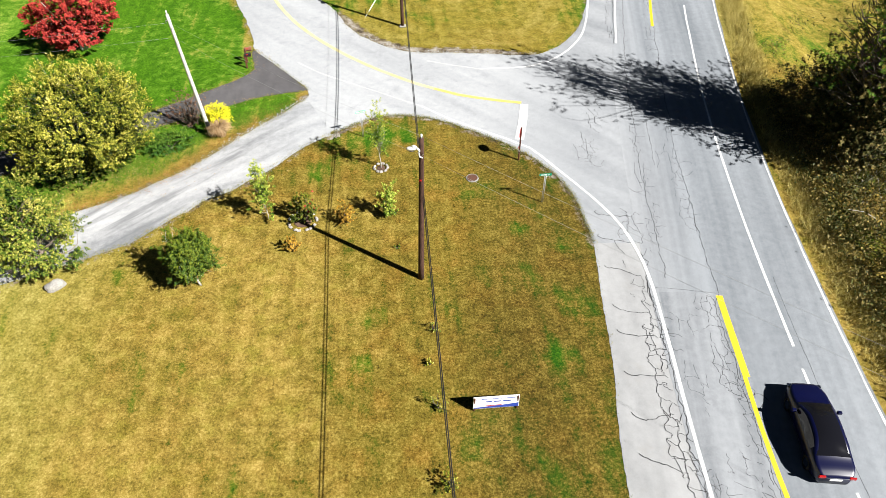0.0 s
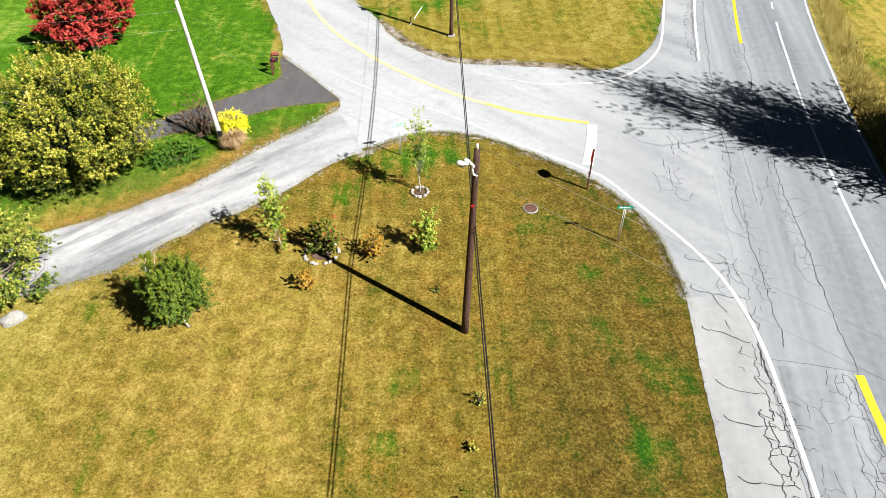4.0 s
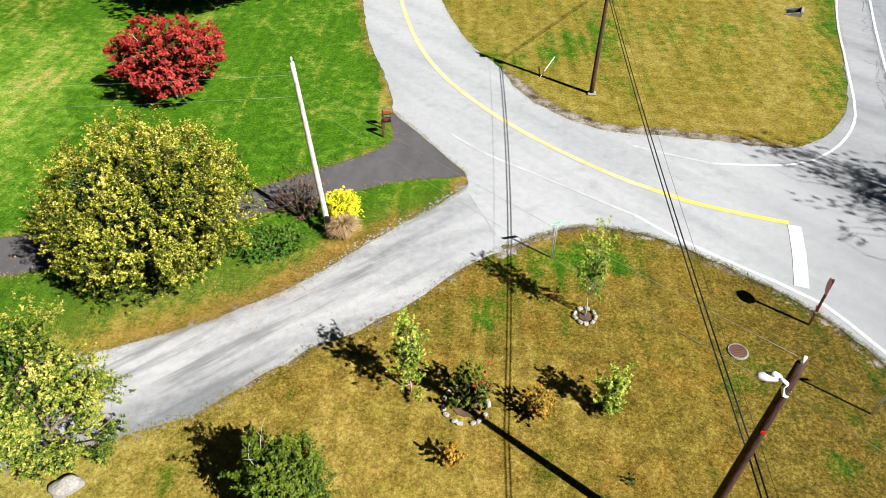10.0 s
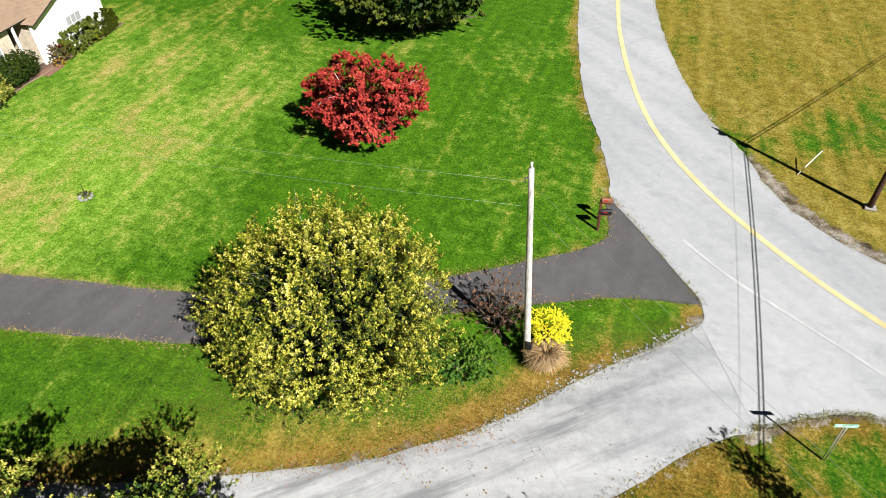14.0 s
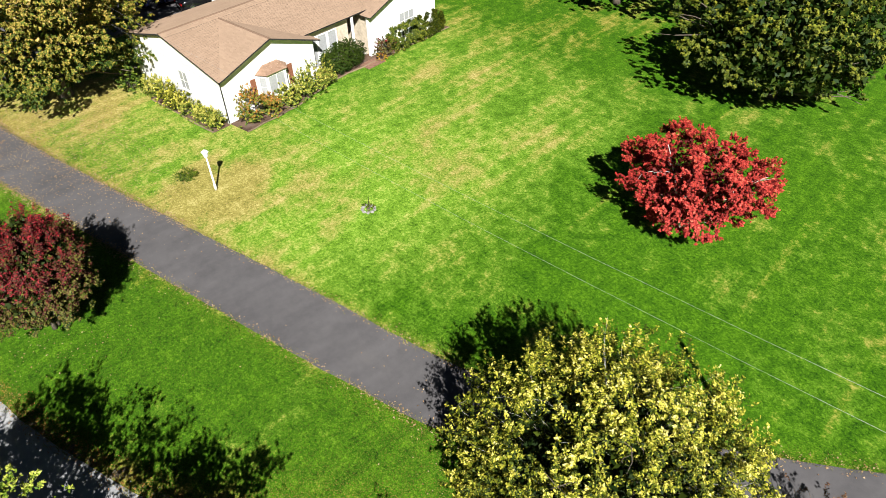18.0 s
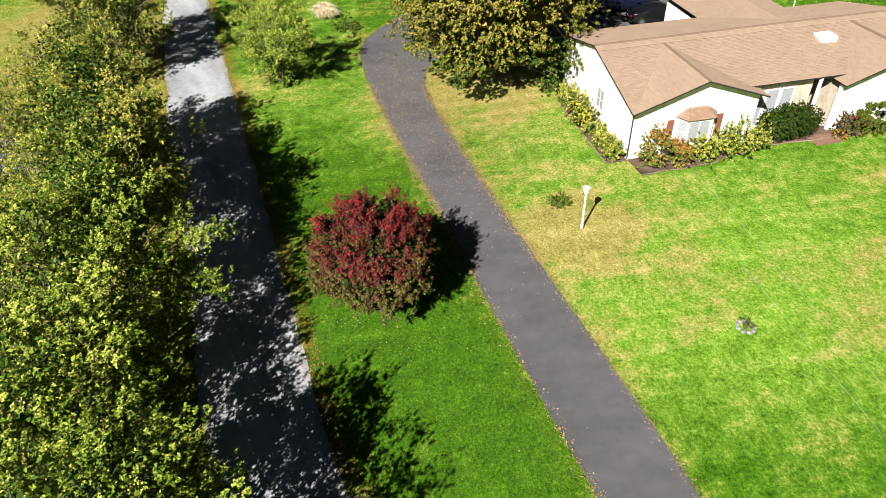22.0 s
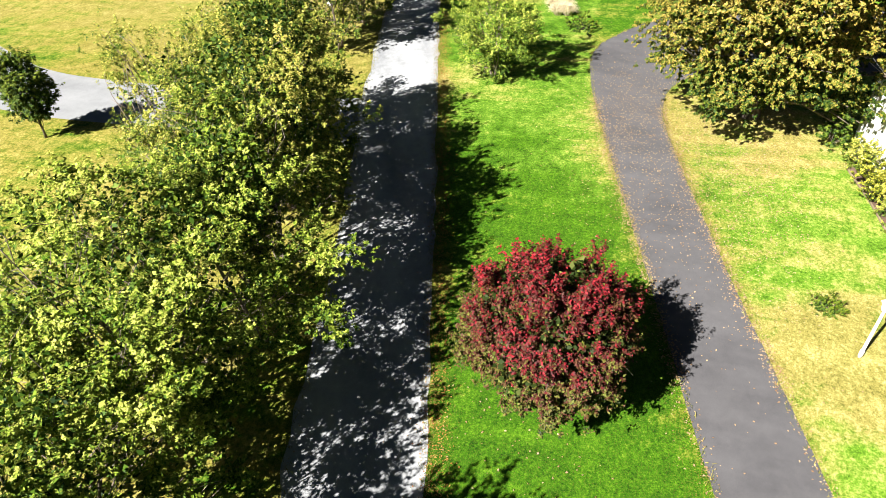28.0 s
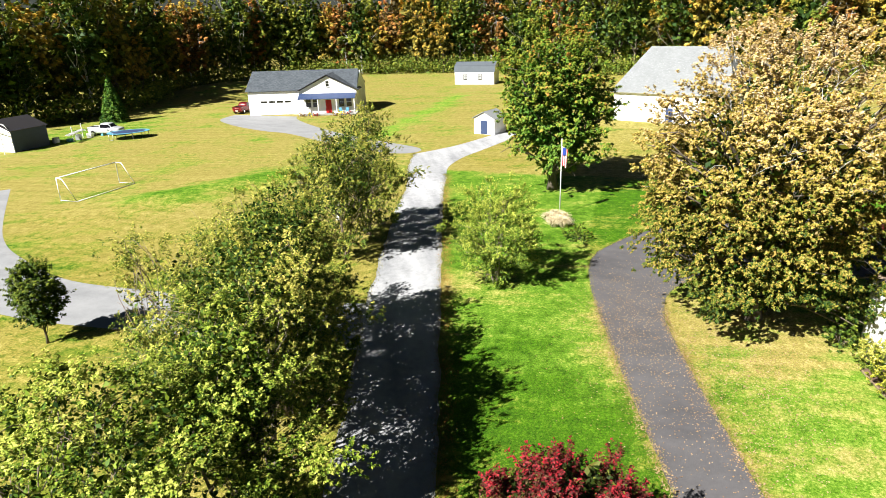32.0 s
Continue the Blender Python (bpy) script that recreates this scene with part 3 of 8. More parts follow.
LANE_S = [(-7.6, 37.8), (-9.4, 36.3), (-12.6, 32.6), (-15.8, 30.0), (-18.6, 27.1), (-22.5, 25.0), (-29, 22.0), (-37.5, 18.6), (-51.6, 14.3), (-61.5, 10.9), (-78.2, 5.9), (-88.9, 3.1), (-97, 0.3), (-104, -1.6)]
LANE_N = [(-10.1, 42.3), (-11.4, 40.6), (-13.4, 38.3), (-16.5, 34.5), (-19.7, 31.7), (-25.3, 28.5), (-30.5, 26.0), (-36.2, 23.3), (-48.9, 19.4), (-61.1, 15.6), (-73.9, 11.6), (-86.7, 7.7), (-94.3, 5.6)]
lane_s_line, lane_n_line = spline(LANE_S, 1.0), spline(LANE_N, 1.0)


def lane_y(x):
    """The lane's middle, y by x, west of the junction."""
    xs = [p[0] for p in reversed(lane_n_line)]
    ys = [p[1] for p in reversed(lane_n_line)]
    return np.interp(x, xs, ys)


def build_ground():
    def axis(cuts, steps, far):
        a = [cuts[0]]
        for c, st in zip(cuts[1:], steps):
            a += list(np.linspace(a[-1], c, int(round((c - a[-1]) / st)) + 1)[1:])
        for end, sign in ((steps[-1], 1), (steps[0], -1)):
            st = end
            while abs(a[-1 if sign > 0 else 0]) < far:
                st *= 1.35
                a.insert(len(a) if sign > 0 else 0, a[-1 if sign > 0 else 0] + sign * st)
        return np.array(a)

    def near(line, x0, x1, y0, y1):
        """Distance of each ground point from a line, within a box."""
        box = (X > x0) & (X < x1) & (Y > y0) & (Y < y1)
        out = np.full(X.shape, 99.0)
        p = np.array([q for q in line if x0 < q[0] < x1 and y0 < q[1] < y1])
        g = np.stack([X[box], Y[box]], -1)
        out[box] = np.sqrt(((g[:, None, :] - p[None]) ** 2).sum(-1)).min(1)
        return out

    xs, ys = axis((-150, -58, 20, 50), (1.5, 0.5, 1.5), 2500), axis((-70, 6, 72, 100), (1.5, 0.5, 1.5), 2500)
    X, Y = np.meshgrid(xs, ys)
    wl = np.interp(Y, WL_Y, WL_X)
    ly = lane_y(X)
    # dryness: 1 for the burnt lawn by the junction, 0 for the watered lawn
    dry = np.full(X.shape, 0.80)
    pale = np.full(X.shape, 0.75)
    litter = np.zeros(X.shape)
    lawn = (Y > ly - 1.5) & (X < -8) & (X > -96)
    side_w = np.interp(Y, [42, 51, 58.6, 64.4, 72.7, 90], [-10, -15.6, -18.9, -20.8, -23, -25])
    lawn = lawn & (X < side_w + 0.5)
    dry = np.where(lawn, 0.11 + 0.16 * smooth(-32, -46, X), dry)
    pale = np.where(lawn, 0.0, pale)
    # drier middle of the lawn in front of the house; its sunlit glare is put into the colour
    mid = np.exp(-(((X + 43) / 9) ** 2 + ((Y - 40) / 8) ** 2))
    dry = np.where(lawn, dry + 0.12 * mid, dry)
    pale = np.where(lawn, pale + (0.55 + 0.85 * mid) * smooth(-31, -43, X) * smooth(26, 33, Y) * smooth(64, 54, Y), pale)
    ring = np.exp(-(((X + 48.6) / 3.1) ** 2 + ((Y - 34.4) / 3.1) ** 2) ** 4)
    worn = np.exp(-(((X + 48.4 + 0.35 * (Y - 36)) / 2.6) ** 2 + ((Y - 37.0) / 5.0) ** 2))
    dry = np.where(lawn, dry + 0.34 * ring + 0.17 * worn, dry)
    pale = np.where(lawn, pale + 0.9 * ring, pale)
    strip = lawn & (Y < np.interp(X, [-75, -60, -45, -30, -12], [22, 25, 29, 33, 42]))
    pale = np.where(strip, -0.2 + 0.7 * smooth(-50, -64, X), pale)
    dry = np.where(strip, dry - 0.17 * smooth(-66, -54, X), dry)
    litter = np.where(strip, 0.12, litter)
    edge = np.clip(1 - np.abs(Y - ly - 0.05 - 0.35 * smooth(-40, -30, X)) / (0.8 + 0.9 * smooth(-40, -30, X)), 0, 1) * (X < -8) * (X > -95)
    dry, litter = dry + (0.2 + 0.3 * smooth(-40, -30, X)) * edge * lawn, litter + 0.9 * edge
    sverge = np.clip(1 - np.abs(X - side_w + 0.2) / 0.9, 0, 1) * (Y > 46)
    dry = dry + 0.6 * sverge * lawn
    under = np.exp(-(((X + 63) / 7) ** 2 + ((Y - 31) / 6) ** 2))
    litter, dry, pale = litter + 0.7 * under, dry + 0.38 * under * lawn, pale + 0.75 * under * lawn
    big = np.exp(-(((X + 23) / 6) ** 2 + ((Y - 33.5) / 3.5) ** 2))
    litter = litter + 0.55 * big
    fall = smooth(-34, -27, X) * smooth(-11, -15, X) * smooth(4.6, 2.0, Y - ly) * lawn
    litter, dry, pale = litter + 0.7 * fall, dry + 0.42 * fall, pale + 0.2 * fall
    # burnt lawn in the fork of the roads
    tri = (X > -30) & (X < 10) & (Y < 40.5) & (Y < np.where(X < -7.6, ly - 4, 60))
    dry = np.where(tri, 0.90 - 0.17 * smooth(-2, 7, X), dry)
    pale = np.where(tri, -0.14 - 0.62 * smooth(-5, 6, X) + 0.66 * smooth(3, -10, X) * smooth(37, 24, Y) - 0.15 * smooth(29, 19, Y) * smooth(-9, 1, X) * smooth(8, 2.5, X), pale)
    patch = np.exp(-(((X + 4.6) / 3.2) ** 2 + ((Y - 37.4) / 1.6) ** 2))
    dry = np.where(tri, dry - 0.75 * patch, dry)
    for px, py, r in ((4.6, 28.1, 0.8), (-4.2, 21.2, 0.9), (-4.0, 18.5, 0.7), (2.0, 31.4, 0.9), (0.6, 37.3, 0.6), (7.0, 26.5, 0.7), (1.2, 13.5, 1.4), (-8.0, 33.5, 1.2), (6.0, 19.0, 1.0)):
        dry = np.where(tri, dry - 0.42 * np.exp(-(((X - px) / r) ** 2 + ((Y - py) / r) ** 2)), dry)
    # mown field north of the junction
    ne = (X > -26) & (X < wl) & (Y > 46) & (X > side_w)
    dry = np.where(ne, 0.80 + 0.15 * smooth(54, 48, Y), dry)
    pale = np.where(ne, 0.0, pale)
    gband = np.exp(-(((Y - 62 - 0.35 * X) / 3.0) ** 2)) * ne
    dry = dry - 0.25 * gband
    ditch = smooth(0.9, 1.6, wl - X) * smooth(4.6, 3.6, wl - X) * ne * smooth(50, 54, Y)
    dry, pale = dry - 0.20 * ditch, pale - 0.25 * ditch
    dead = np.exp(-(((X - 5.0) / 4.5) ** 2 + ((Y - 51.0) / 1.8) ** 2)) * ne
    litter, dry = litter + 0.8 * dead, dry + 0.3 * dead
    tanned = smooth(4.6, 5.4, wl - X) * smooth(9.0, 7.5, wl - X) * ne * smooth(50, 54, Y)
    dry, pale = dry + 0.15 * tanned, pale + 0.35 * tanned
    # the mower's rounds follow the field's edge
    from_edge = near(north_edge, -28, 20, 44, 90)
    rounds = np.cos(from_edge * 2 * math.pi / 1.9) * (from_edge < 14) * ne
    dry, pale = dry - 0.07 * rounds, pale + 0.22 * rounds
    # soil and spilled sand where tyres cut the corners
    by_drive = np.minimum(near(drive_n, -66, -9, 26, 52), near(drive_s, -66, -9, 22, 46))
    kerb = np.exp(-(by_drive / 0.55) ** 2)
    dry, pale, litter = dry + 0.2 * kerb, pale + 0.15 * kerb, litter + 0.4 * kerb
    bare = 1.15 * np.exp(-(from_edge / 0.9) ** 2) * smooth(-11, -7, X) * smooth(9, 4, X) * smooth(58, 54, Y)
    bare = bare + 0.5 * np.exp(-(from_edge / 0.45) ** 2) * ne
    bare = bare + 0.75 * np.exp(-(near(lawn_edge, -9, 10, 26, 42) / 0.45) ** 2)
    bare = bare + 0.55 * np.exp(-(near(west_edge, -27, -8, 42, 90) / 0.45) ** 2)
    bare = bare + 0.7 * np.exp(-(near(ln, -40, -8, 20, 44) / 0.5) ** 2) + 0.7 * np.exp(-(near(ls, -30, -6, 20, 40) / 0.5) ** 2)
    # verge and brush land east of the road
    east = X > wl + 9
    dry = np.where(east, 1.0 - 0.35 * smooth(1.6, 3.0, X - wl - 9), dry)
    pale = np.where(east, 1.1 - 1.05 * smooth(1.6, 3.0, X - wl - 9), pale)
    litter = np.where(east, 0.5 * smooth(2, 5, X - wl - 9), litter)
    # fields to the west: greener south of the lane
    field = smooth(-21, -30, X) * (Y < ly - 4)
    dry = dry + (0.60 + 0.10 * smooth(-60, -75, X) - dry) * field
    pale = pale + (0.35 + 0.6 * smooth(-58, -80, X) - pale) * field
    bank = np.exp(-(((X + 84) / 10.0) ** 4 + ((Y + 15.5 + 0.5 * (X + 84)) / 3.4) ** 2))
    dry, pale = dry - 0.45 * bank, pale - 0.6 * bank
    far = np.exp(-(((X + 62) / 3) ** 2 + ((Y + 22) / 4) ** 2))
    dry = dry - 0.5 * far
    yard = np.exp(-(((X + 112) / 13) ** 2 + ((Y + 58) / 8) ** 2))
    dry, pale = dry - 0.4 * yard, pale - 0.5 * yard
    strip2 = np.exp(-(((Y + 12 - 0.03 * (X + 140)) / 2.2) ** 2)) * (X < -112) * (X > -170)
    dry = dry - 0.35 * strip2
    Z = -1.6 * smooth(12.5, 19, X - wl) + 0.7 * bank + 2.2 * np.exp(-(((X + 166) / 18) ** 2 + ((Y + 74) / 9) ** 2))
    nx, ny = len(xs), len(ys)
    co = np.stack([X, Y, Z], -1).reshape(-1, 3)
    idx = np.arange(nx * ny).reshape(ny, nx)
    fs = np.stack([idx[:-1, :-1], idx[:-1, 1:], idx[1:, 1:], idx[1:, :-1]], -1).reshape(-1, 4)
    me = bpy.data.meshes.new("ground")
    me.vertices.add(len(co))
    me.vertices.foreach_set("co", co.astype(np.float32).ravel())
    me.loops.add(fs.size)
    me.loops.foreach_set("vertex_index", fs.astype(np.int32).ravel())
    me.polygons.add(len(fs))
    me.polygons.foreach_set("loop_start", np.arange(0, fs.size, 4, dtype=np.int32))
    me.polygons.foreach_set("loop_total", np.full(len(fs), 4, dtype=np.int32))
    me.update(calc_edges=True)
    me.polygons.foreach_set("use_smooth", [True] * len(fs))
    a = me.color_attributes.new("zone", "FLOAT_COLOR", "POINT")
    col = np.stack([np.clip(v, -1, 2) for v in (dry, pale, litter, bare)], -1)
    a.data.foreach_set("color", col.astype(np.float32).ravel())
    me.materials.append(M["grass"])
    tagged(new("ground", me), "mown grass, burnt brown by the junction, green near the house", "ground", "", "structure")


# ---- roads ----
main_w = ragged([np.array((p[0] - 0.35, p[1])) for p in WL], 0.03, 1.0)
main_e = ragged([np.array((p[0] + 9.25, p[1])) for p in WL], 0.10, 0.8)
main_road = sheet("main_road", main_w + main_e[::-1], 0.030, M["asphalt"], "sun-bleached grey asphalt two-lane road with sealed cracks")
sh_line = ragged(spline([(8.6, -90), (8.0, -30), (7.9, 0), (8.1, 13), (8.6, 18), (8.8, 22.5), (9.0, 25.5), (9.1, 27)], 0.25), 0.05, 2.6)
tagged(sheet("shoulder", [np.array((14.0, -90))] + sh_line + [np.array((14.0, 27.0))], 0.020, M["shoulder"], "pale concrete road shoulder with cracks"), "", "shoulder")
lawn_edge = ragged(spline([(9.1, 26.8), (8.8, 29.2), (8.3, 31.6), (7.2, 33.7), (5.9, 35.3), (4.2, 36.7), (2.3, 38.0), (0.4, 39.1), (-1.5, 39.8), (-3.3, 40.0), (-4.7, 39.7), (-6.0, 39.0), (-7.6, 37.8)], 0.3), 0.10, 1.6)
west_edge = ragged(spline([(-10.1, 42.3), (-10.15, 43.5), (-12.7, 46.5), (-15.4, 49.6), (-15.8, 51.2), (-17.1, 54.6), (-18.9, 58.6), (-20.8, 64.4), (-23.0, 72.7), (-24.6, 82), (-25.2, 100), (-24, 140)], 0.5), 0.10, 1.4)
north_edge = ragged(spline([(-17.5, 140), (-18.9, 100), (-18.4, 82), (-17.0, 74.2), (-15.4, 68.8), (-13.5, 63.6), (-11.6, 59.5), (-9.6, 56.8), (-7.8, 53.1), (-5.7, 50.9), (-3.5, 49.4), (-1.5, 48.9), (1.2, 48.85), (3.5, 48.7), (6.1, 48.4), (8.0, 48.5), (10.4, 50.3), (12.4, 53.7), (13.6, 58), (14.8, 63), (16.2, 69.5), (21.5, 90), (35, 130)], 0.5), 0.15, 1.4)
side_road = sheet("side_road", lawn_edge + west_edge + north_edge + [np.array((40.0, 130.0)), np.array((26.0, 90.0)), np.array((18.0, 60.0)), np.array((14.0, 35.0)), np.array((14.0, 26.8))], 0.024, M["side"], "bleached asphalt side road meeting the main road")
ls = ragged(lane_s_line, 0.22, 0.9, 2.0)
ln = ragged(lane_n_line, 0.18, 0.9, 3.0)
fork = spline([(-94.3, 5.6), (-98, 4.7), (-103, 4.9), (-109, 6.4), (-122, 9.5)], 1.0)
fork2 = spline([(-120, 5.5), (-110, 2.0), (-104, -1.6)], 1.0)
lane = sheet("gravel_lane", ls[:-1] + fork2[::-1] + fork[::-1] + ln[::-1] + [np.array((-6.0, 40.8))], 0.014, M["gravel"], "pale gravel lane lined with fallen leaves")
drive_n = ragged(spline([(-10.12, 43.5), (-12.7, 46.6), (-15.5, 49.6), (-15.2, 47.9), (-14.9, 46.4), (-15.8, 45.1), (-17.6, 43.6), (-20.4, 41.4), (-25.0, 38.2), (-30.8, 35.9), (-36.2, 34.5), (-42.4, 32.85), (-50.8, 30.55), (-61.0, 28.0), (-65.3, 27.3), (-69.0, 28.0), (-72.5, 31.5), (-73.5, 37.0), (-72.3, 39.5)], 0.6), 0.05, 1.1)
drive_s = ragged(spline([(-85.5, 40.0), (-84.5, 33.0), (-80.0, 26.5), (-75.5, 23.5), (-72.5, 22.6), (-68.0, 23.0), (-60.8, 24.7), (-55.3, 26.15), (-50.7, 27.4), (-43.0, 29.4), (-36.2, 31.25), (-30.0, 33.1), (-28.0, 34.0), (-22.0, 37.7), (-15.9, 41.3), (-13.3, 42.6), (-10.7, 43.25)], 0.6), 0.05, 1.1)
driveway = sheet("driveway", drive_n + [np.array(p) for p in ((-72.3, 49.5), (-84.5, 50.0))] + drive_s, 0.018, M["drive"], "fresh dark asphalt driveway", "driveway")
d2l = spline([(-57.0, 12.5), (-56.4, 6), (-56.0, 0), (-55.6, -8), (-57, -16), (-62, -26), (-75, -42)], 1.0)
d2r = spline([(-80, -38), (-67.5, -24), (-63, -16), (-61, -10), (-60.9, -3), (-61, 4), (-62.5, 11.3)], 1.0)
sheet("branch_drive", d2l + d2r, 0.010, M["concrete"], "pale grey paved drive branching off the lane", "driveway")
gd = spline([(-132.0, -46), (-126, -45), (-120.5, -38), (-117, -31), (-115, -25), (-108.5, -14.5), (-104.0, -4.0), (-107.5, -2.0), (-113.5, -13), (-119, -21), (-124, -27), (-128.5, -31.5), (-131.2, -33)], 1.0)
sheet("garage_apron", gd, 0.012, M["concrete"], "pale concrete drive curving to the garage", "driveway")
south = [y for y in np.arange(-90, 22.6, 2.5)] + [23.0]
v_, f_ = ribbon([np.array((west_line(y) + 0.12, y)) for y in south], [np.array((west_line(y) + 3.05, y - 0.1 * (y > 20))) for y in south], 0.0318)
me_ = mesh_from("road_overlay", v_, f_, M["old_asphalt"])
if me_.polygons[0].normal.z < 0:
    me_.flip_normals()
tagged(new("road_overlay", me_), "darker grey overlay in one lane of the main road", "road", "", "structure")
# markings
Z1 = 0.036
stripe("edge_line", [(13.0, -80), (12.2, -40), (11.7, 0), (11.6, 13), (11.75, 20), (11.75, 24), (11.5, 26.2), (11.0, 28.2), (10.1, 30.1), (9.0, 31.9), (7.6, 34.0), (6.2, 36.0), (4.6, 37.1), (2.3, 38.5), (0.7, 39.5), (-1.3, 41.1)], 0.17, Z1, M["white_paint"], main_road)
stripe("edge_line", [(-1.3, 41.1), (-3.4, 42.3), (-5.8, 43.7), (-8.4, 45.2), (-10.1, 46.3), (-11.5, 47.5)], 0.15, Z1, M["white_faded"], main_road, worn=0.05)
stripe("edge_line", [(-1.0, 47.6), (0.1, 47.2), (3.2, 46.3)], 0.15, Z1, M["white_faded"], main_road, worn=0.05)
stripe("edge_line", [(3.2, 46.3), (7.4, 46.7), (9.9, 48.3), (11.8, 50.9), (12.9, 53.9), (14.3, 60.6), (16.2, 69.2), (21.6, 88)], 0.16, Z1, M["white_paint"], main_road)
stripe("edge_line", [(west_line(y), y) for y in (50.2, 57, 64, 72, 84, 100, 130)], 0.16, Z1, M["white_paint"], main_road)
stripe("edge_line", [(west_line(y) + 9.08, y) for y in range(-80, 121, 8)], 0.12, Z1, M["white_paint"], main_road, worn=0.04)
stripe("lane_line", [(west_line(y) + 6.33, y) for y in np.linspace(19.3, 57.0, 14)], 0.14, Z1, M["white_paint"], main_road)
for y0 in list(np.arange(16.6, -60, -3.15)) + list(np.arange(59.5, 110, 4.0)):
    stripe("lane_dash", [(west_line(y) + 6.3, y) for y in (y0, y0 + 0.7, y0 + 1.35)], 0.13, Z1, M["white_paint"], main_road)
stripe("centre_line", [(west_line(y) + 3.38, y) for y in (22.7, 20, 17.5)], 0.36, Z1, M["yellow_fresh"], main_road)
stripe("centre_line", [(west_line(y) + 3.3 - 0.02 * (17.5 - y) * (y > 5), y) for y in (17.5, 13, 5, -5, -20, -40, -80)], 0.22, Z1, M["yellow_fresh"], main_road)
stripe("centre_line", [(west_line(y) + 3.25, y) for y in (53.1, 57.7, 64, 75, 90, 120)], 0.24, Z1, M["yellow_fresh"], main_road)
stripe("centre_line", [(6.1, 41.5), (4.1, 41.9), (1.4, 42.65), (-0.4, 43.5)], 0.30, Z1, M["yellow_paint"], side_road, worn=0.03)
stripe("centre_line", [(-0.4, 43.5), (-1.6, 44.1), (-4.9, 46.3), (-8.0, 48.9), (-10.7, 51.7), (-13.2, 55.0), (-15.6, 59.5), (-18.0, 66.1), (-20.0, 73.5), (-21.4, 82), (-21.9, 100), (-21, 135)], 0.32, Z1, M["yellow_faded"], side_road, worn=0.03)
stripe("stop_bar", [(6.3, 41.3), (6.0, 39.2), (5.55, 36.95)], 0.62, Z1 + 0.004, M["white_paint"], side_road)


def crack(pts, width, wander, rng, branch=0.0):
    """A jagged sealed crack as one strip, with short side cracks."""
    line = [np.array(p, float) for p in spline(pts, 0.15)]
    ph = rng.uniform(0, 50)
    w = []
    for i, p in enumerate(line):
        k = 0.8 * noise.noise(Vector((i * 0.1, ph, 0))) + 0.45 * noise.noise(Vector((i * 0.42, ph, 5))) + rng.uniform(-0.1, 0.1)
        t = line[min(i + 1, len(line) - 1)] - line[max(i - 1, 0)]
        t = t / (np.linalg.norm(t) + 1e-9)
        w.append(p + np.array((-t[1], t[0])) * k * wander)
    wd = [width * (0.45 + 0.9 * abs(noise.noise(Vector((i * 0.4, ph, 7))))) for i in range(len(w))]
    l = [a + (b - a) * k for a, b, k in zip(w, offset(w, 0.5), wd)]
    r = [a + (b - a) * k for a, b, k in zip(w, offset(w, -0.5), wd)]
    out = [ribbon(r, l, 0.0335)]
    if branch > 0:
        i = rng.randint(3, 8)
        while i < len(w) - 3:
            if rng.random() < branch:
                s = rng.choice((-1, 1))
                d = w[min(i + 2, len(w) - 1)] - w[i]
                d = d / (np.linalg.norm(d) + 1e-9)
                n2 = np.array((-d[1], d[0])) * s
                ln_ = rng.uniform(0.3, 1.1)
                out += crack([w[i], w[i] + n2 * ln_ * 0.6 + d * ln_ * 0.25, w[i] + n2 * ln_ + d * ln_ * rng.uniform(-0.2, 0.7)], width * 0.7, 0.2, rng)
            i += rng.randint(4, 9)
    return out


def alligator(y0, y1, lo, hi, cell, width, keep, seed):
    """A net of cracks round irregular cells in a band along the road; lo, hi: metres east of the west edge line."""
    rng = random.Random(seed)
    ni, nj = int((hi - lo) / cell) + 1, int((y1 - y0) / cell) + 1
    at = {}
    for i in range(ni + 1):
        for j in range(nj + 1):
            y = y0 + (j + 0.25 * (-1) ** (i + j) + rng.uniform(-0.46, 0.46)) * cell
            at[i, j] = np.array((west_line(y) + lo + (i + rng.uniform(-0.46, 0.46)) * cell, y))
    out = []
    for (i, j), p in at.items():
        ends = [(i, j + 1)] + ([(i + 1, j)] if (i + j) % 2 == 0 else [])
        for e in ends:
            if e not in at:
                continue
            q = at[e]
            mid = abs((i + 0.5) / ni - 0.5) * 2
            m = noise.noise(Vector((p[0] * 0.55, p[1] * 0.45, seed))) * 1.1 + keep - 0.45 * mid * mid
            if m + rng.uniform(-0.22, 0.22) < 0.32:
                continue
            t = (q - p) / (np.linalg.norm(q - p) + 1e-9)
            n = np.array((-t[1], t[0]))
            ph = rng.uniform(0, 90)
            way = [p + (q - p) * (m_ / 5) + n * cell * 0.42 * noise.noise(Vector((m_ * 0.5, ph, 2))) * math.sin(math.pi * m_ / 5) for m_ in range(6)]
            wd = [width * (0.22 + 0.5 * abs(noise.noise(Vector((m_ * 0.6, ph, 9))))) for m_ in range(6)]
            z = 0.0336 + 0.0004 * rng.random()
            out.append(ribbon([a + n * k for a, k in zip(way, wd)], [a - n * k for a, k in zip(way, wd)], z))
    return out


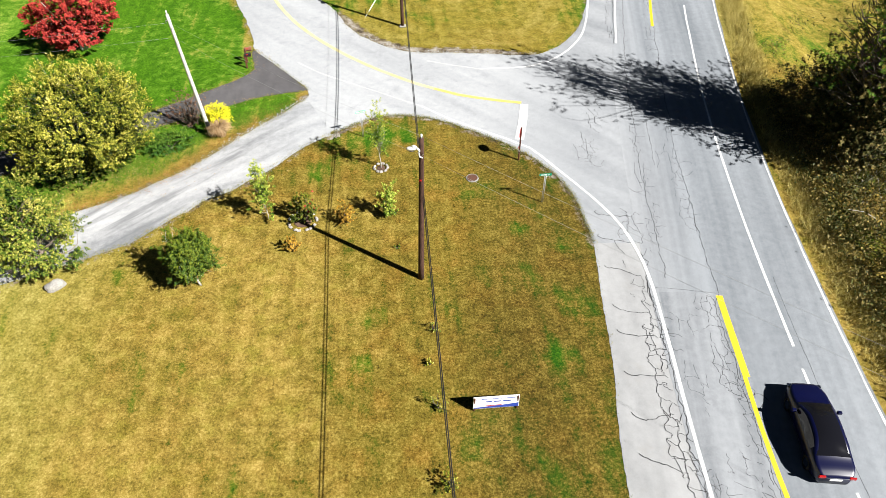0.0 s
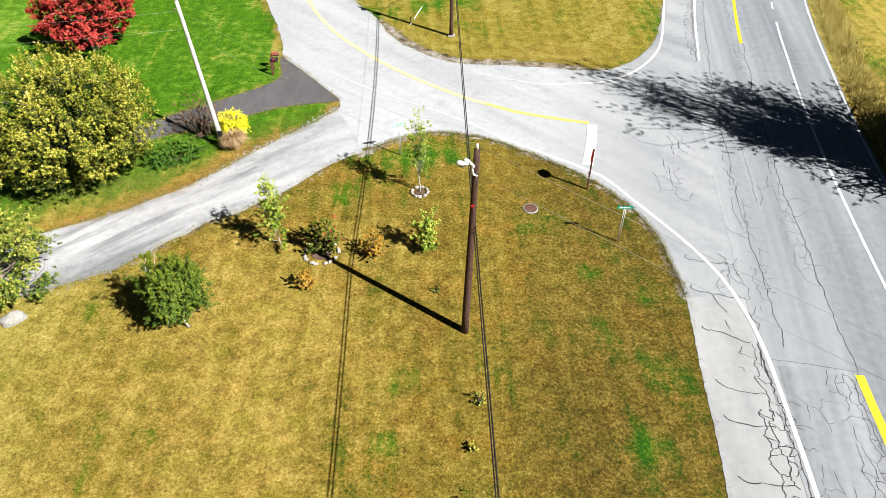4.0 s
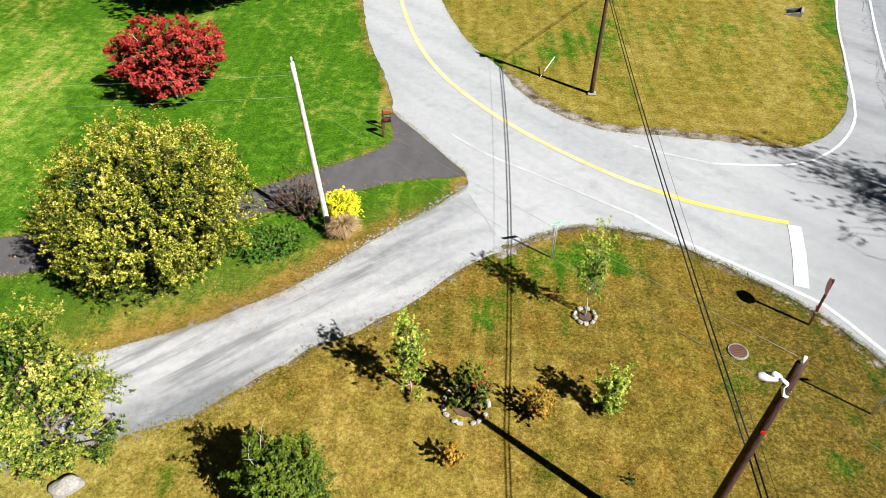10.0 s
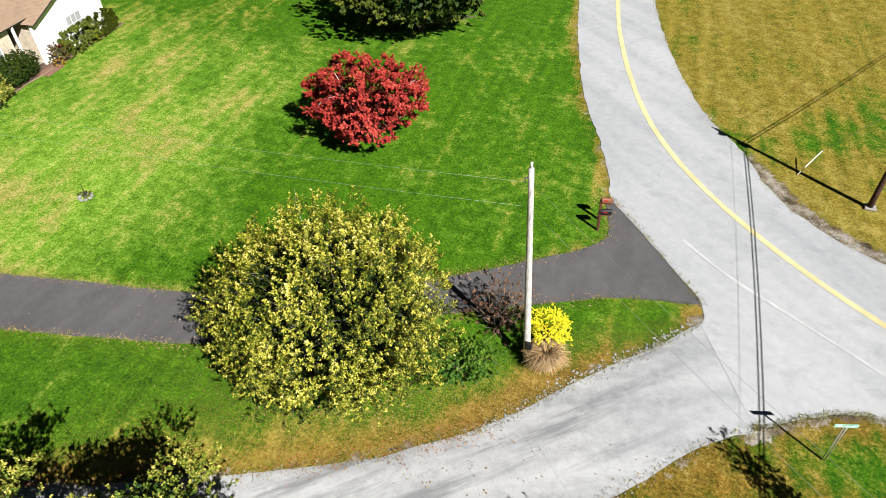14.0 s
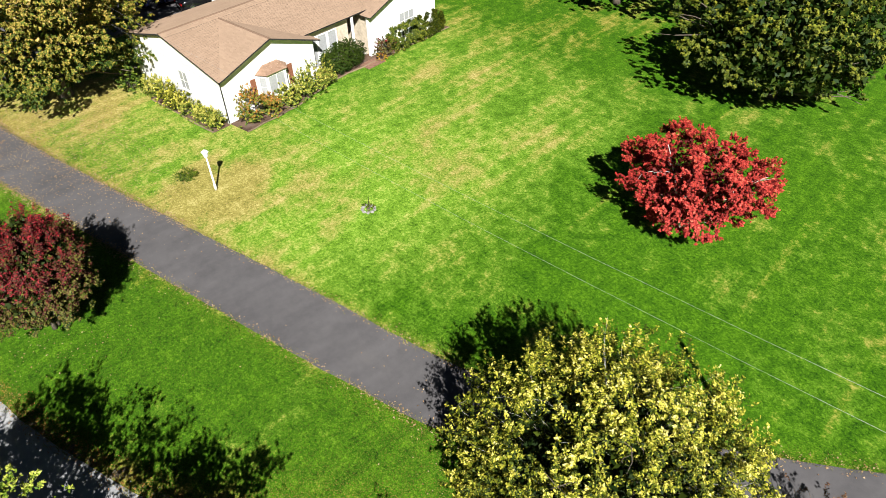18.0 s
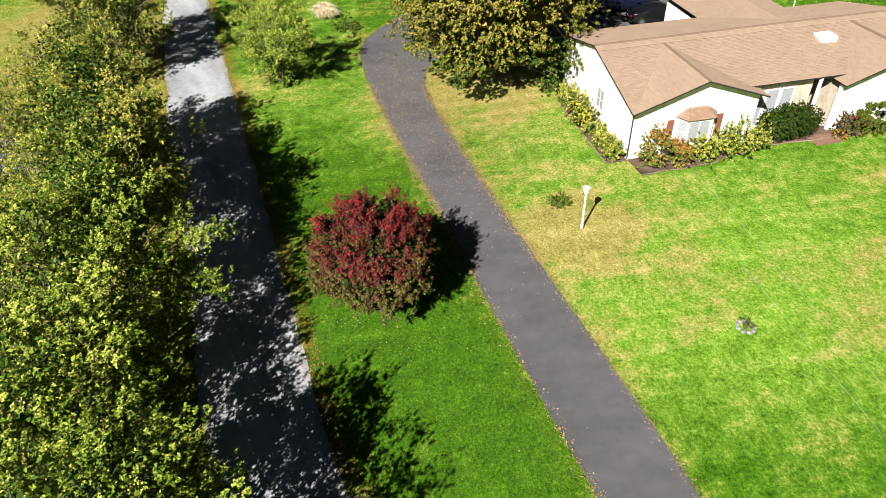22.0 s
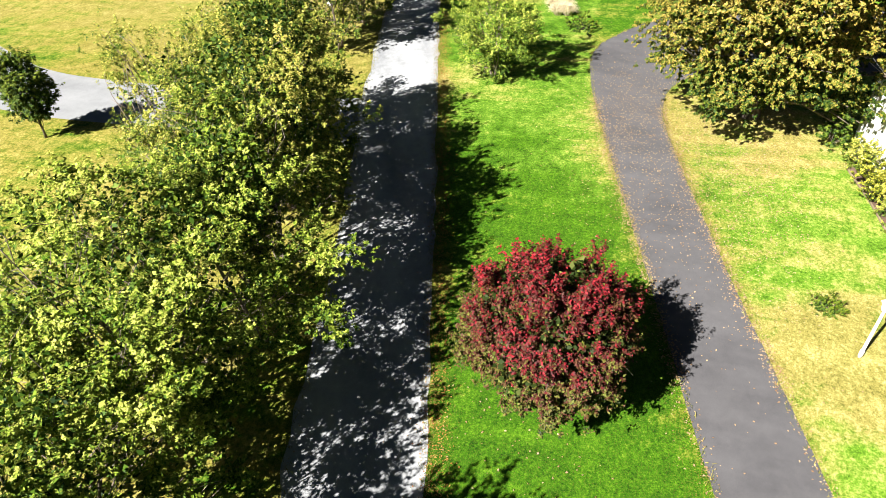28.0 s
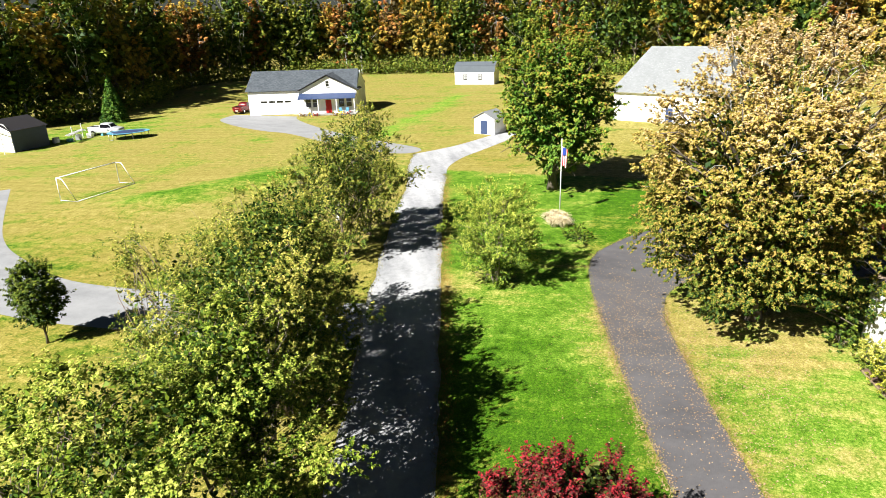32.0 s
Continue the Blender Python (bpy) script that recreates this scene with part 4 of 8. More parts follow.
def build_cracks():
    rng = random.Random(4)
    v, f = [], []

    def take(items):
        for a, b in items:
            k = len(v)
            v.extend(a)
            f.extend(tuple(k + i for i in q) for q in b)

    wl = west_line
    # crazed bands beside the west edge line and the centre line
    take(alligator(-22, 20.5, -1.15, 0.25, 0.40, 0.038, 0.62, 1))
    take(alligator(20.5, 29, -1.3, -0.1, 0.5, 0.03, 0.40, 2))
    take(alligator(-22, 22.4, 2.0, 3.15, 0.36, 0.034, 0.60, 3))
    take(alligator(-10, 21, 0.4, 1.9, 0.46, 0.026, 0.22, 4))
    take(alligator(51, 76, -0.7, 0.25, 0.5, 0.032, 0.50, 5))
    take(alligator(49, 62, 2.6, 3.4, 0.45, 0.026, 0.42, 6))
    take(alligator(26, 42, 0.4, 1.1, 0.45, 0.028, 0.36, 7))
    take(alligator(28, 38, 2.7, 3.3, 0.45, 0.024, 0.32, 8))
    take(alligator(34, 40, -3.4, -1.4, 0.5, 0.022, 0.20, 9))
    take(crack([(wl(y) - 0.25, y) for y in (-20, 0, 8, 15, 22, 26)], 0.06, 0.35, rng, 0.5))
    for y in np.arange(-20, 30, 2.35):
        y = y + rng.uniform(-0.5, 0.5)
        take(crack([(8.2 + 0.05 * y, y + 0.3), (9.6, y), (wl(y) - 0.7, y + rng.uniform(-0.6, 0.3))], 0.055, 0.26, rng, 0.06))
    take(crack([(wl(y) + 3.0, y) for y in (-20, 0, 8, 14, 19, 22.5)], 0.05, 0.25, rng, 0.3))
    take(crack([(wl(y) + 3.35, y) for y in (22.6, 28, 34, 40, 47, 53)], 0.045, 0.2, rng, 0.2))
    take(crack([(wl(y) + 0.7, y) for y in (24, 30, 36, 44, 51, 58, 66)], 0.045, 0.25, rng, 0.35))
    take(crack([(wl(y) - 0.2, y) for y in (50, 56, 62, 70, 80)], 0.05, 0.3, rng, 0.5))
    take(crack([(wl(y) + 1.7, y) for y in (34, 37, 39)], 0.03, 0.15, rng))
    take(crack([(wl(y) + 6.75, y) for y in (-20, 0, 12, 19, 24)], 0.03, 0.05, rng, 0.03))
    take(crack([(11.9, 23.3), (13.4, 23.15), (15.2, 22.85)], 0.03, 0.05, rng))
    for _ in range(8):
        y = rng.uniform(28, 44)
        x = wl(y) + rng.uniform(-3.5, 3.0)
        take(crack([(x, y), (x + rng.uniform(-0.3, 0.3), y + 1.0), (x + rng.uniform(-0.3, 0.3), y + 1.8)], 0.025, 0.2, rng, 0.15))
    tagged(part("crack", mesh_from("cracks", v, f, M["crack"]), main_road, "dark sealed cracks in the asphalt"), kind="stuff")


build_cracks()

build_ground()

# ---- trees and shrubs ----


def leaf_quads(rng, centres, size, flat=0.2, slim=0.62, face=None, along=None):
    """Leaf-shaped quads at the centres, facing about, more upward than not, or about the directions in face; along: the way a leaf points."""
    n = len(centres)
    nrm = rng.normal(size=(n, 3))
    nrm[:, 2] = np.abs(nrm[:, 2]) + flat
    if face is not None:
        nrm = nrm * 0.6 + face
    nrm /= np.linalg.norm(nrm, axis=1, keepdims=True) + 1e-9
    r = rng.normal(size=(n, 3))
    b = np.cross(nrm, r if along is None else along + r * 0.25)
    b /= np.linalg.norm(b, axis=1, keepdims=True) + 1e-9
    a = np.cross(b, nrm)
    s = size * rng.uniform(0.6, 1.4, (n, 1))
    a, b = a * s, b * s * slim
    droop = nrm * s * 0.25
    return np.stack([centres - a - droop, centres + b * 0.9 - a * 0.15, centres + a - droop, centres - b * 0.9 - a * 0.15], 1)


def unit(v):
    return v / (np.linalg.norm(v, axis=1, keepdims=True) + 1e-9)


def crown_points(rng, n_clump, per, rx, ry, rz, cz, spread, hollow=0.55, lump=0.28, under=0.85, tilt=(0.0, 0.0), plume=0, stretch=0.7, spray=0.3, rise=0.3, upright=0.5, thin=0.0, skirt=0.0):
    """An uneven crown. Clumps sit on a number of limbs (plume; 0: spread evenly), each clump bears leafy sprays, each spray about twenty leaves.
    Gives clump centres, leaf centres, the way each leaf faces, a tint and the way each leaf points; the tint grows towards the tips and, by rise, with height."""
    d = unit(rng.normal(size=(n_clump, 3)))
    if plume:
        e = rng.normal(size=(plume, 3))
        e[:, 2] += 0.25
        d = unit(unit(e)[rng.integers(0, plume, n_clump)] + rng.normal(size=(n_clump, 3)) * 0.17)
    ph = rng.uniform(0, 6.28, 6)
    w = 1 + lump * (np.sin(3 * d[:, 0] + ph[0]) * np.cos(2.5 * d[:, 1] + ph[1]) + 0.7 * np.sin(5 * d[:, 2] + ph[2] + 3 * d[:, 0]) + 0.5 * np.sin(7 * d[:, 1] + ph[3] + 4 * d[:, 2]))
    rad = (hollow + (1 - hollow) * rng.uniform(0, 1, n_clump) ** 0.6) * w
    c = d * rad[:, None] * np.array((rx, ry, rz))
    c[:, :2] *= (1 + skirt * np.clip(-d[:, 2], 0, 1))[:, None]
    c[:, 2] = np.where(c[:, 2] < 0, c[:, 2] * under, c[:, 2])
    c[:, 0] += tilt[0] * c[:, 2]
    c[:, 1] += tilt[1] * c[:, 2]
    c[:, 2] += cz
    c[:, 2] = np.maximum(c[:, 2], 0.12)
    ns = np.maximum(1, rng.integers(int(per * 0.5), int(per * 1.5) + 1, n_clump) // 20)
    ns = np.maximum(1, (ns * (1 - thin * np.clip((c[:, 2] - cz) / rz, 0, 1) ** 0.7)).astype(int))
    si = np.repeat(np.arange(n_clump), ns)
    sp = spread * rng.uniform(0.6, 1.4, n_clump)
    off = rng.normal(size=(len(si), 3)) * sp[si][:, None] * np.array((1, 1, stretch))
    axis = unit(d[si] * 0.8 + unit(off) * 0.5 + rng.normal(size=off.shape) * 0.35 + np.array((0, 0, upright)))
    own = rng.uniform(0, 1, n_clump)[si] * 0.5 + rng.uniform(0, 1, len(si)) * 0.5
    k = rng.integers(14, 27, len(si))
    li = np.repeat(np.arange(len(si)), k)
    t = rng.uniform(-1, 1, len(li))
    ln_ = spray * rng.uniform(0.6, 1.4, len(si))
    side = np.cross(axis[li], rng.normal(size=(len(li), 3)))
    side = unit(side)
    pts = (c[si] + off)[li] + axis[li] * (t * ln_[li] * 0.5)[:, None] + side * (spray * rng.uniform(0.05, 0.26, len(li)) * (1.1 - 0.5 * t))[:, None]
    along = unit(axis[li] * (0.55 + 0.35 * t)[:, None] + side)
    pts[:, 2] = np.maximum(pts[:, 2], 0.05)
    face = unit(d[si][li] * 0.45 + axis[li] * 0.2 + np.array((0.32, -0.19, 0.5)))
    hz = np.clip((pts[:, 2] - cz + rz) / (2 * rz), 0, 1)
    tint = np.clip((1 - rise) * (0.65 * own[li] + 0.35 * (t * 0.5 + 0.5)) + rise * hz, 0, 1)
    return c, pts, face, tint, along


def limb(shape, rng, a, b, r0, r1, bend=0.12, sides=6, n=5):
    a, b = np.array(a, float), np.array(b, float)
    ln_ = np.linalg.norm(b - a)
    mid = rng.normal(size=3) * bend * ln_
    pts = []
    for i in range(n + 1):
        t = i / n
        p = a + (b - a) * t + mid * math.sin(math.pi * t) + np.array((0, 0, 0.08 * ln_ * math.sin(math.pi * t)))
        pts.append(p)
    shape.tube(pts, [r0 + (r1 - r0) * i / n for i in range(n + 1)], sides)


def tree(name, label, x, y, h, w, low, mat, bark, seed, clumps=220, per=110, leaf=0.085, spread=0.42, trunk=0.14, stems=1, limbs=16, lump=0.28, hollow=0.5, under=0.9, group="", depth=None, tilt=(0.0, 0.0), bare=0, z=0.0, category="tree", plume=0, stretch=0.7, spray=0.3, rise=0.3, upright=0.5, thin=0.0, twig="", core=0, core_leaf=0.12, core_r=0.6, core_up=0.0, skirt=0.0, core_tint=0.18):
    """A tree at (x, y): a tapered trunk with limbs, and a crown of leaf clumps from height low to h, w across; core:
    large inner leaves, added to block light and tinted dark as painted shade.
    """
    rng = np.random.default_rng(seed)
    ob = thing(name, pose(x, y, z), label, category, group)
    cz, rz = (low + h) / 2, (h - low) / 2
    c, pts, face, tint, along = crown_points(rng, clumps, per, w / 2, (depth or w) / 2, rz, cz, spread, hollow, lump, under, tilt, plume, stretch, spray, rise, upright, thin, skirt)
    leaves = leaf_quads(rng, pts, leaf, face=face, along=along)
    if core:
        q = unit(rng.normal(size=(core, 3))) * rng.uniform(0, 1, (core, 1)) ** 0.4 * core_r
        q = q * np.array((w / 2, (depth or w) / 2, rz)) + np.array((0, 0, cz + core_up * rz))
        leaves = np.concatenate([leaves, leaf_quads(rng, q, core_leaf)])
        # inner leaves take low, mostly dark tints: shade painted into the gaps
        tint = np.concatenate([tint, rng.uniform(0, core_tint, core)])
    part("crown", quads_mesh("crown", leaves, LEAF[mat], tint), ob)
    s = Shape()
    top = low + (h - low) * 0.55
    for k in range(stems):
        an = k * 2.4 + seed
        fx, fy = (0, 0) if stems == 1 else (0.16 * w * math.cos(an), 0.16 * w * math.sin(an))
        base = (0, 0) if stems == 1 else (0.12 * math.cos(an), 0.12 * math.sin(an))
        r = trunk if stems == 1 else trunk * 0.7
        pts_t = [(base[0] + fx * t ** 1.3 + 0.03 * rng.normal(), base[1] + fy * t ** 1.3 + 0.03 * rng.normal(), top * t) for t in (0, 0.12, 0.35, 0.6, 0.85, 1.0)]
        s.tube(pts_t, [r * 1.35, r, r * 0.85, r * 0.65, r * 0.42, r * 0.2], 8)
        pick = rng.permutation(len(c))[: max(3, limbs // stems)]
        for j in pick:
            t = float(np.clip((c[j][2] - 0.25 * rz) / top * rng.uniform(0.5, 0.85), 0.15, 0.92))
            st = np.array((base[0] + fx * t ** 1.3, base[1] + fy * t ** 1.3, top * t))
            limb(s, rng, st, c[j], r * 0.42 * (1.1 - t * 0.6), r * 0.07)
            for q in range(2):
                e = c[j] + rng.normal(size=3) * spread * 1.6
                m = st + (c[j] - st) * rng.uniform(0.4, 0.7)
                limb(s, rng, m, e, r * 0.16, r * 0.05, 0.1, 5, 3)
        fine = Shape() if twig else s
        for q in range(bare // stems):
            j = rng.integers(len(c))
            if twig and c[j][2] < cz + 0.15 * rz:
                continue
            e = c[j] + rng.normal(size=3) * spread
            m = c[j] * np.array((0.55, 0.55, 0.8))
            limb(fine, rng, m, e if twig else e + (e - m) * 0.15, r * (0.05 if twig else 0.10), r * (0.015 if twig else 0.03), 0.15, 4, 4)
        if twig:
            tagged(part("bare_twig", fine.mesh("bare_twig", M[twig], True), ob, "bare pale twigs in the top"), kind="stuff")
    part("trunk", s.mesh("trunk", M[bark], True), ob)
    return ob


def conifer(label, x, y, h, w, mat, seed, n=6500, leaf=0.2):
    """A conical evergreen: whorls of drooping boughs on a straight trunk."""
    rng = np.random.default_rng(seed)
    ob = thing("spruce", pose(x, y, 0), label, "tree")
    z = 0.04 + 0.96 * rng.uniform(0, 1, n) ** 1.5
    whorl = np.round(z * 9 + rng.normal(size=n) * 0.35) / 9
    an = np.floor(rng.uniform(0, 1, n) * 9) / 9 * 6.283 + whorl * 5 + rng.normal(size=n) * 0.16
    r = (1 - z) ** 0.85 * w / 2 * rng.uniform(0.25, 1.0, n) ** 0.6
    p = np.stack([r * np.cos(an), r * np.sin(an), h * (whorl * 0.35 + z * 0.65) - r * 0.25], 1)
    p[:, 2] = np.maximum(p[:, 2], 0.1)
    face = unit(np.stack([np.cos(an), np.sin(an), np.full(n, 0.9)], 1))
    part("crown", quads_mesh("crown", leaf_quads(rng, p, leaf, slim=0.5, face=face), LEAF[mat], rng.uniform(0.2, 0.8, n)), ob)
    part("trunk", Shape().tube([(0, 0, 0), (0, 0, h * 0.5), (0, 0, h * 0.97)], [0.14, 0.08, 0.02], 8).mesh("trunk", M["bark"], True), ob)
    return ob


def bush(name, label, x, y, h, w, mat, seed, clumps=60, per=70, leaf=0.06, spread=0.2, depth=None, rz=0.0, group="", stems=True, lump=0.2, square=False, z=0.0, twigs=9):
    """A shrub standing on the ground: thin stems and leaf clumps down to the soil."""
    rng = np.random.default_rng(seed)
    ob = thing(name, pose(x, y, z, 0, 0, rz), label, "shrub", group)
    if square:
        c = rng.uniform(-1, 1, (clumps, 3))
        k = np.argmax(np.abs(c) * np.array((1, 1, 1)), axis=1)
        c[np.arange(clumps), k] = np.sign(c[np.arange(clumps), k]) * 0.96
        c = c * np.array((w / 2, (depth or w) / 2, h / 2)) + np.array((0, 0, h / 2))
        idx = np.repeat(np.arange(clumps), per)
        pts = c[idx] + rng.normal(size=(len(idx), 3)) * spread * 0.6
        pts[:, 2] = np.clip(pts[:, 2], 0.05, None)
        face, tint, along = unit(pts - np.array((0, 0, h / 2))), rng.uniform(0.2, 0.8, len(pts)), None
    else:
        c, pts, face, tint, along = crown_points(rng, clumps, per, w / 2, (depth or w) / 2, h * 0.55, h * 0.5, spread, 0.5, lump, 0.9, spray=min(0.3, spread))
    part("foliage", quads_mesh("foliage", leaf_quads(rng, pts, leaf, face=face, along=along), LEAF[mat], tint), ob)
    if stems:
        s = Shape()
        for j in rng.permutation(len(c))[:twigs]:
            limb(s, rng, (rng.normal() * 0.06, rng.normal() * 0.06, 0), c[j], 0.022, 0.006, 0.1, 5, 4)
        part("stem", s.mesh("stem", M["bark"], True), ob)
    return ob


def grass_blades(seed, n, reach, h, mat="buff"):
    """Thin blades that rise from one root and arch outwards."""
    rng = np.random.default_rng(seed)
    an, lean, tall = rng.uniform(0, 6.283, n), rng.uniform(0.15, 1.0, n) * reach, rng.uniform(0.55, 1.0, n) * h
    out = np.stack([np.cos(an), np.sin(an), 0 * an], 1)
    side = np.stack([-np.sin(an), np.cos(an), 0 * an], 1) * 0.011
    up = np.array((0, 0, 1.0))
    foot = out * rng.uniform(0.0, 0.3, (n, 1))
    knee = foot + out * lean[:, None] * 0.4 + up * tall[:, None] * 0.75
    tip = foot + out * lean[:, None] + up * (tall * (1.0 - 0.35 * lean / reach))[:, None]
    low = np.stack([foot - side, foot + side, knee + side, knee - side], 1)
    top = np.stack([knee - side, knee + side, tip + side * 0.3, tip - side * 0.3], 1)
    return quads_mesh("blades", np.concatenate([low, top]), LEAF[mat], np.tile(rng.uniform(0.1, 0.9, n), 2))


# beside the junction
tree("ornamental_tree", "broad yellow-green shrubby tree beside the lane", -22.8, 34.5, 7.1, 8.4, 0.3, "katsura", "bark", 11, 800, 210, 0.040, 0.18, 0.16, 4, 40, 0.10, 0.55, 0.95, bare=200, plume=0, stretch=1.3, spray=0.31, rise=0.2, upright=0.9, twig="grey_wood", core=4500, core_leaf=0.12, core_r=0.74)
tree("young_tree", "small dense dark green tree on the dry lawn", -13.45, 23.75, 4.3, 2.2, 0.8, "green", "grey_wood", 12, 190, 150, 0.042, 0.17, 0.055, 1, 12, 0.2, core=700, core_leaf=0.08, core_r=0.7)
tree("sapling", "thin young tree in a ring of stones", -3.95, 34.0, 5.0, 0.95, 0.8, "birch_green", "grey_wood", 13, 60, 60, 0.042, 0.14, 0.03, 1, 14, 0.35, group="saplings on the dry lawn")
tree("sapling", "thin young tree with a pale trunk", -10.6, 29.2, 4.1, 1.15, 0.7, "birch_green", "grey_wood", 14, 66, 60, 0.05, 0.16, 0.03, 1, 14, 0.35, group="saplings on the dry lawn")
tree("sapling", "short leafy sapling on the dry lawn", -3.3, 29.25, 2.3, 0.9, 0.15, "birch_green", "bark", 15, 50, 60, 0.05, 0.13, 0.02, 1, 8, 0.3, group="saplings on the dry lawn")
bush("japanese_maple", "dark red and green lace-leaf shrub in stones", -8.35, 28.95, 1.9, 1.5, "dark", 16, 80, 70, 0.045, 0.14)
bush("red_twig_shrub", "sparse red-leaved twigs beside a green shrub", -8.0, 29.35, 2.0, 0.7, "red", 17, 14, 16, 0.05, 0.12)
bush("orange_shrub", "orange-leaved round shrub on the dry lawn", -5.75, 28.8, 1.45, 0.95, "orange", 18, 60, 60, 0.042, 0.12, group="orange shrubs")
bush("orange_shrub", "small yellow-orange shrub on the dry lawn", -8.65, 26.4, 1.15, 0.75, "orange", 19, 44, 30, 0.05, 0.12, group="orange shrubs")
for k, (sx, sy, sh) in enumerate(((-0.15, 16.0, 1.0), (-0.35, 20.6, 0.55), (-0.6, 18.4, 0.3), (0.3, 12.1, 1.0))):
    bush("seedling", "tiny yellow-green seedling in the dry grass", sx, sy, sh, sh * 0.75, "birch" if k < 2 else "katsura", 20 + k, 16 if k < 3 else 40, 40, 0.034, 0.08, group="seedlings")
bush("seedling", "tiny dark seedling in the dry grass", -2.55, 26.6, 0.25, 0.35, "green", 25, 10, 12, 0.04, 0.06, group="seedlings")
bush("yellow_shrub", "bright yellow round shrub beside the pole", -15.75, 38.85, 1.9, 1.75, "yellow", 26, 520, 50, 0.022, 0.09, lump=0.04)
clump = thing("ornamental_grass", pose(-15.45, 37.75, 0), "buff clump of ornamental grass at the pole foot", "grass")
part("blades", grass_blades(27, 1700, 0.80, 1.3), clump)
bush("spreading_juniper", "low spreading bright green juniper", -18.6, 36.3, 1.2, 3.4, "spruce", 28, 300, 60, 0.034, 0.16, depth=2.0, rz=35)
bush("bare_shrub", "brownish thinly leaved shrub by the driveway", -17.9, 39.1, 2.6, 2.5, "brown", 29, 190, 16, 0.034, 0.2, twigs=120)

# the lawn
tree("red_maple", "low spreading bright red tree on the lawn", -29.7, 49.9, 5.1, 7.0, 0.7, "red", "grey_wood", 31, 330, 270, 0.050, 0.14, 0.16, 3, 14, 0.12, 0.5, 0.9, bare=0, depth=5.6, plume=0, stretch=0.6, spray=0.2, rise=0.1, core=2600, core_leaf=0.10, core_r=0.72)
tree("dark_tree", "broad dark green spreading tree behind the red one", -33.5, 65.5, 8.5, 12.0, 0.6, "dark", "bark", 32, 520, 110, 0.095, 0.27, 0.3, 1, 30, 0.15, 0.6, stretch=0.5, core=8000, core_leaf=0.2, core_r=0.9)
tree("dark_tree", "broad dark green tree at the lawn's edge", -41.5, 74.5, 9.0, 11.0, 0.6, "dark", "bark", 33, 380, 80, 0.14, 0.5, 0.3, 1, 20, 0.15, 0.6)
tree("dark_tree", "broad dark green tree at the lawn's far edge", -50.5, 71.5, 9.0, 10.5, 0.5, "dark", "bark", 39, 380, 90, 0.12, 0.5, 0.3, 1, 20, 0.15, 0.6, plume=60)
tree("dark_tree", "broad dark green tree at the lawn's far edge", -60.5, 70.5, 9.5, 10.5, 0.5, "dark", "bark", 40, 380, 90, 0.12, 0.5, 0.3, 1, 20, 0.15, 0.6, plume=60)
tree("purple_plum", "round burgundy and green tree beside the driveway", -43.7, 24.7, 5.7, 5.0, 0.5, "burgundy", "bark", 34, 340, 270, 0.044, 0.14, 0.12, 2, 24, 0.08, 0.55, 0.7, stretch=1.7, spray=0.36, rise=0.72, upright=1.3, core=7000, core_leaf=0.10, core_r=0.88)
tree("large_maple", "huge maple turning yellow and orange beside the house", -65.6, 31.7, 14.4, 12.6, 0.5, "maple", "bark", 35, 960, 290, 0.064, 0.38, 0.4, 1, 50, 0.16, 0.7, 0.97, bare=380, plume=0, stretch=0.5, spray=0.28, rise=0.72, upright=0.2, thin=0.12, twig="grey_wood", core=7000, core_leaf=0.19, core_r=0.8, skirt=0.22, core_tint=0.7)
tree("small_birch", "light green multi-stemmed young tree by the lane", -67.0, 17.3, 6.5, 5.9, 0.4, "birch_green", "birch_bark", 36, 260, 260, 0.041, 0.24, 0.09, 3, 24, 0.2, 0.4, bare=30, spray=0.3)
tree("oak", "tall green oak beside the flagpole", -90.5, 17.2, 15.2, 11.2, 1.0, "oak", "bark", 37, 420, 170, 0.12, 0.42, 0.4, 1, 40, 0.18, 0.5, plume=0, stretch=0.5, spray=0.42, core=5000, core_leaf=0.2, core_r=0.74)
tree("small_tree", "slim dark green young tree beside the branch drive", -53.6, -4.0, 4.8, 2.5, 0.9, "green", "bark", 38, 200, 110, 0.06, 0.17, 0.06, 1, 10, 0.08, core=900, core_leaf=0.09, core_r=0.8)
# birches along the lane's south side
# x, y, height, width, seed, density, leaf size, inner leaves, their reach and rise
BIRCH = [
    (-22.4, 25.0, 6.4, 4.6, 41, 22, 0.040, 46, 0.84, 0.1), (-25.8, 22.0, 8.2, 6.2, 42, 19, 0.040, 46, 0.84, 0.1),
    (-31.0, 18.9, 8.6, 6.8, 43, 20, 0.042, 36, 0.74, 0.2), (-34.8, 15.6, 7.9, 7.6, 50, 20, 0.043, 24, 0.7, 0.15),
    (-39.9, 14.1, 8.6, 9.2, 44, 20, 0.044, 24, 0.7, 0.2), (-43.6, 14.9, 8.4, 6.0, 53, 12, 0.038, 46, 0.56, 0.42),
    (-47.4, 13.6, 9.2, 7.4, 45, 14, 0.039, 58, 0.62, 0.42), (-48.2, 9.4, 9.0, 6.4, 55, 8, 0.040, 4, 0.5, 0.3),
    (-51.2, 12.0, 9.2, 6.0, 54, 17, 0.042, 78, 0.62, 0.42), (-53.5, 8.6, 8.6, 6.2, 46, 10, 0.040, 6, 0.6, 0.2),
    (-55.8, 9.8, 8.8, 6.2, 47, 18, 0.044, 66, 0.68, 0.35), (-69.0, 6.2, 8.8, 7.0, 48, 14, 0.050, 36, 0.74, 0.1),
    (-74.2, 5.6, 9.8, 6.4, 49, 13, 0.053, 36, 0.74, 0.1)]
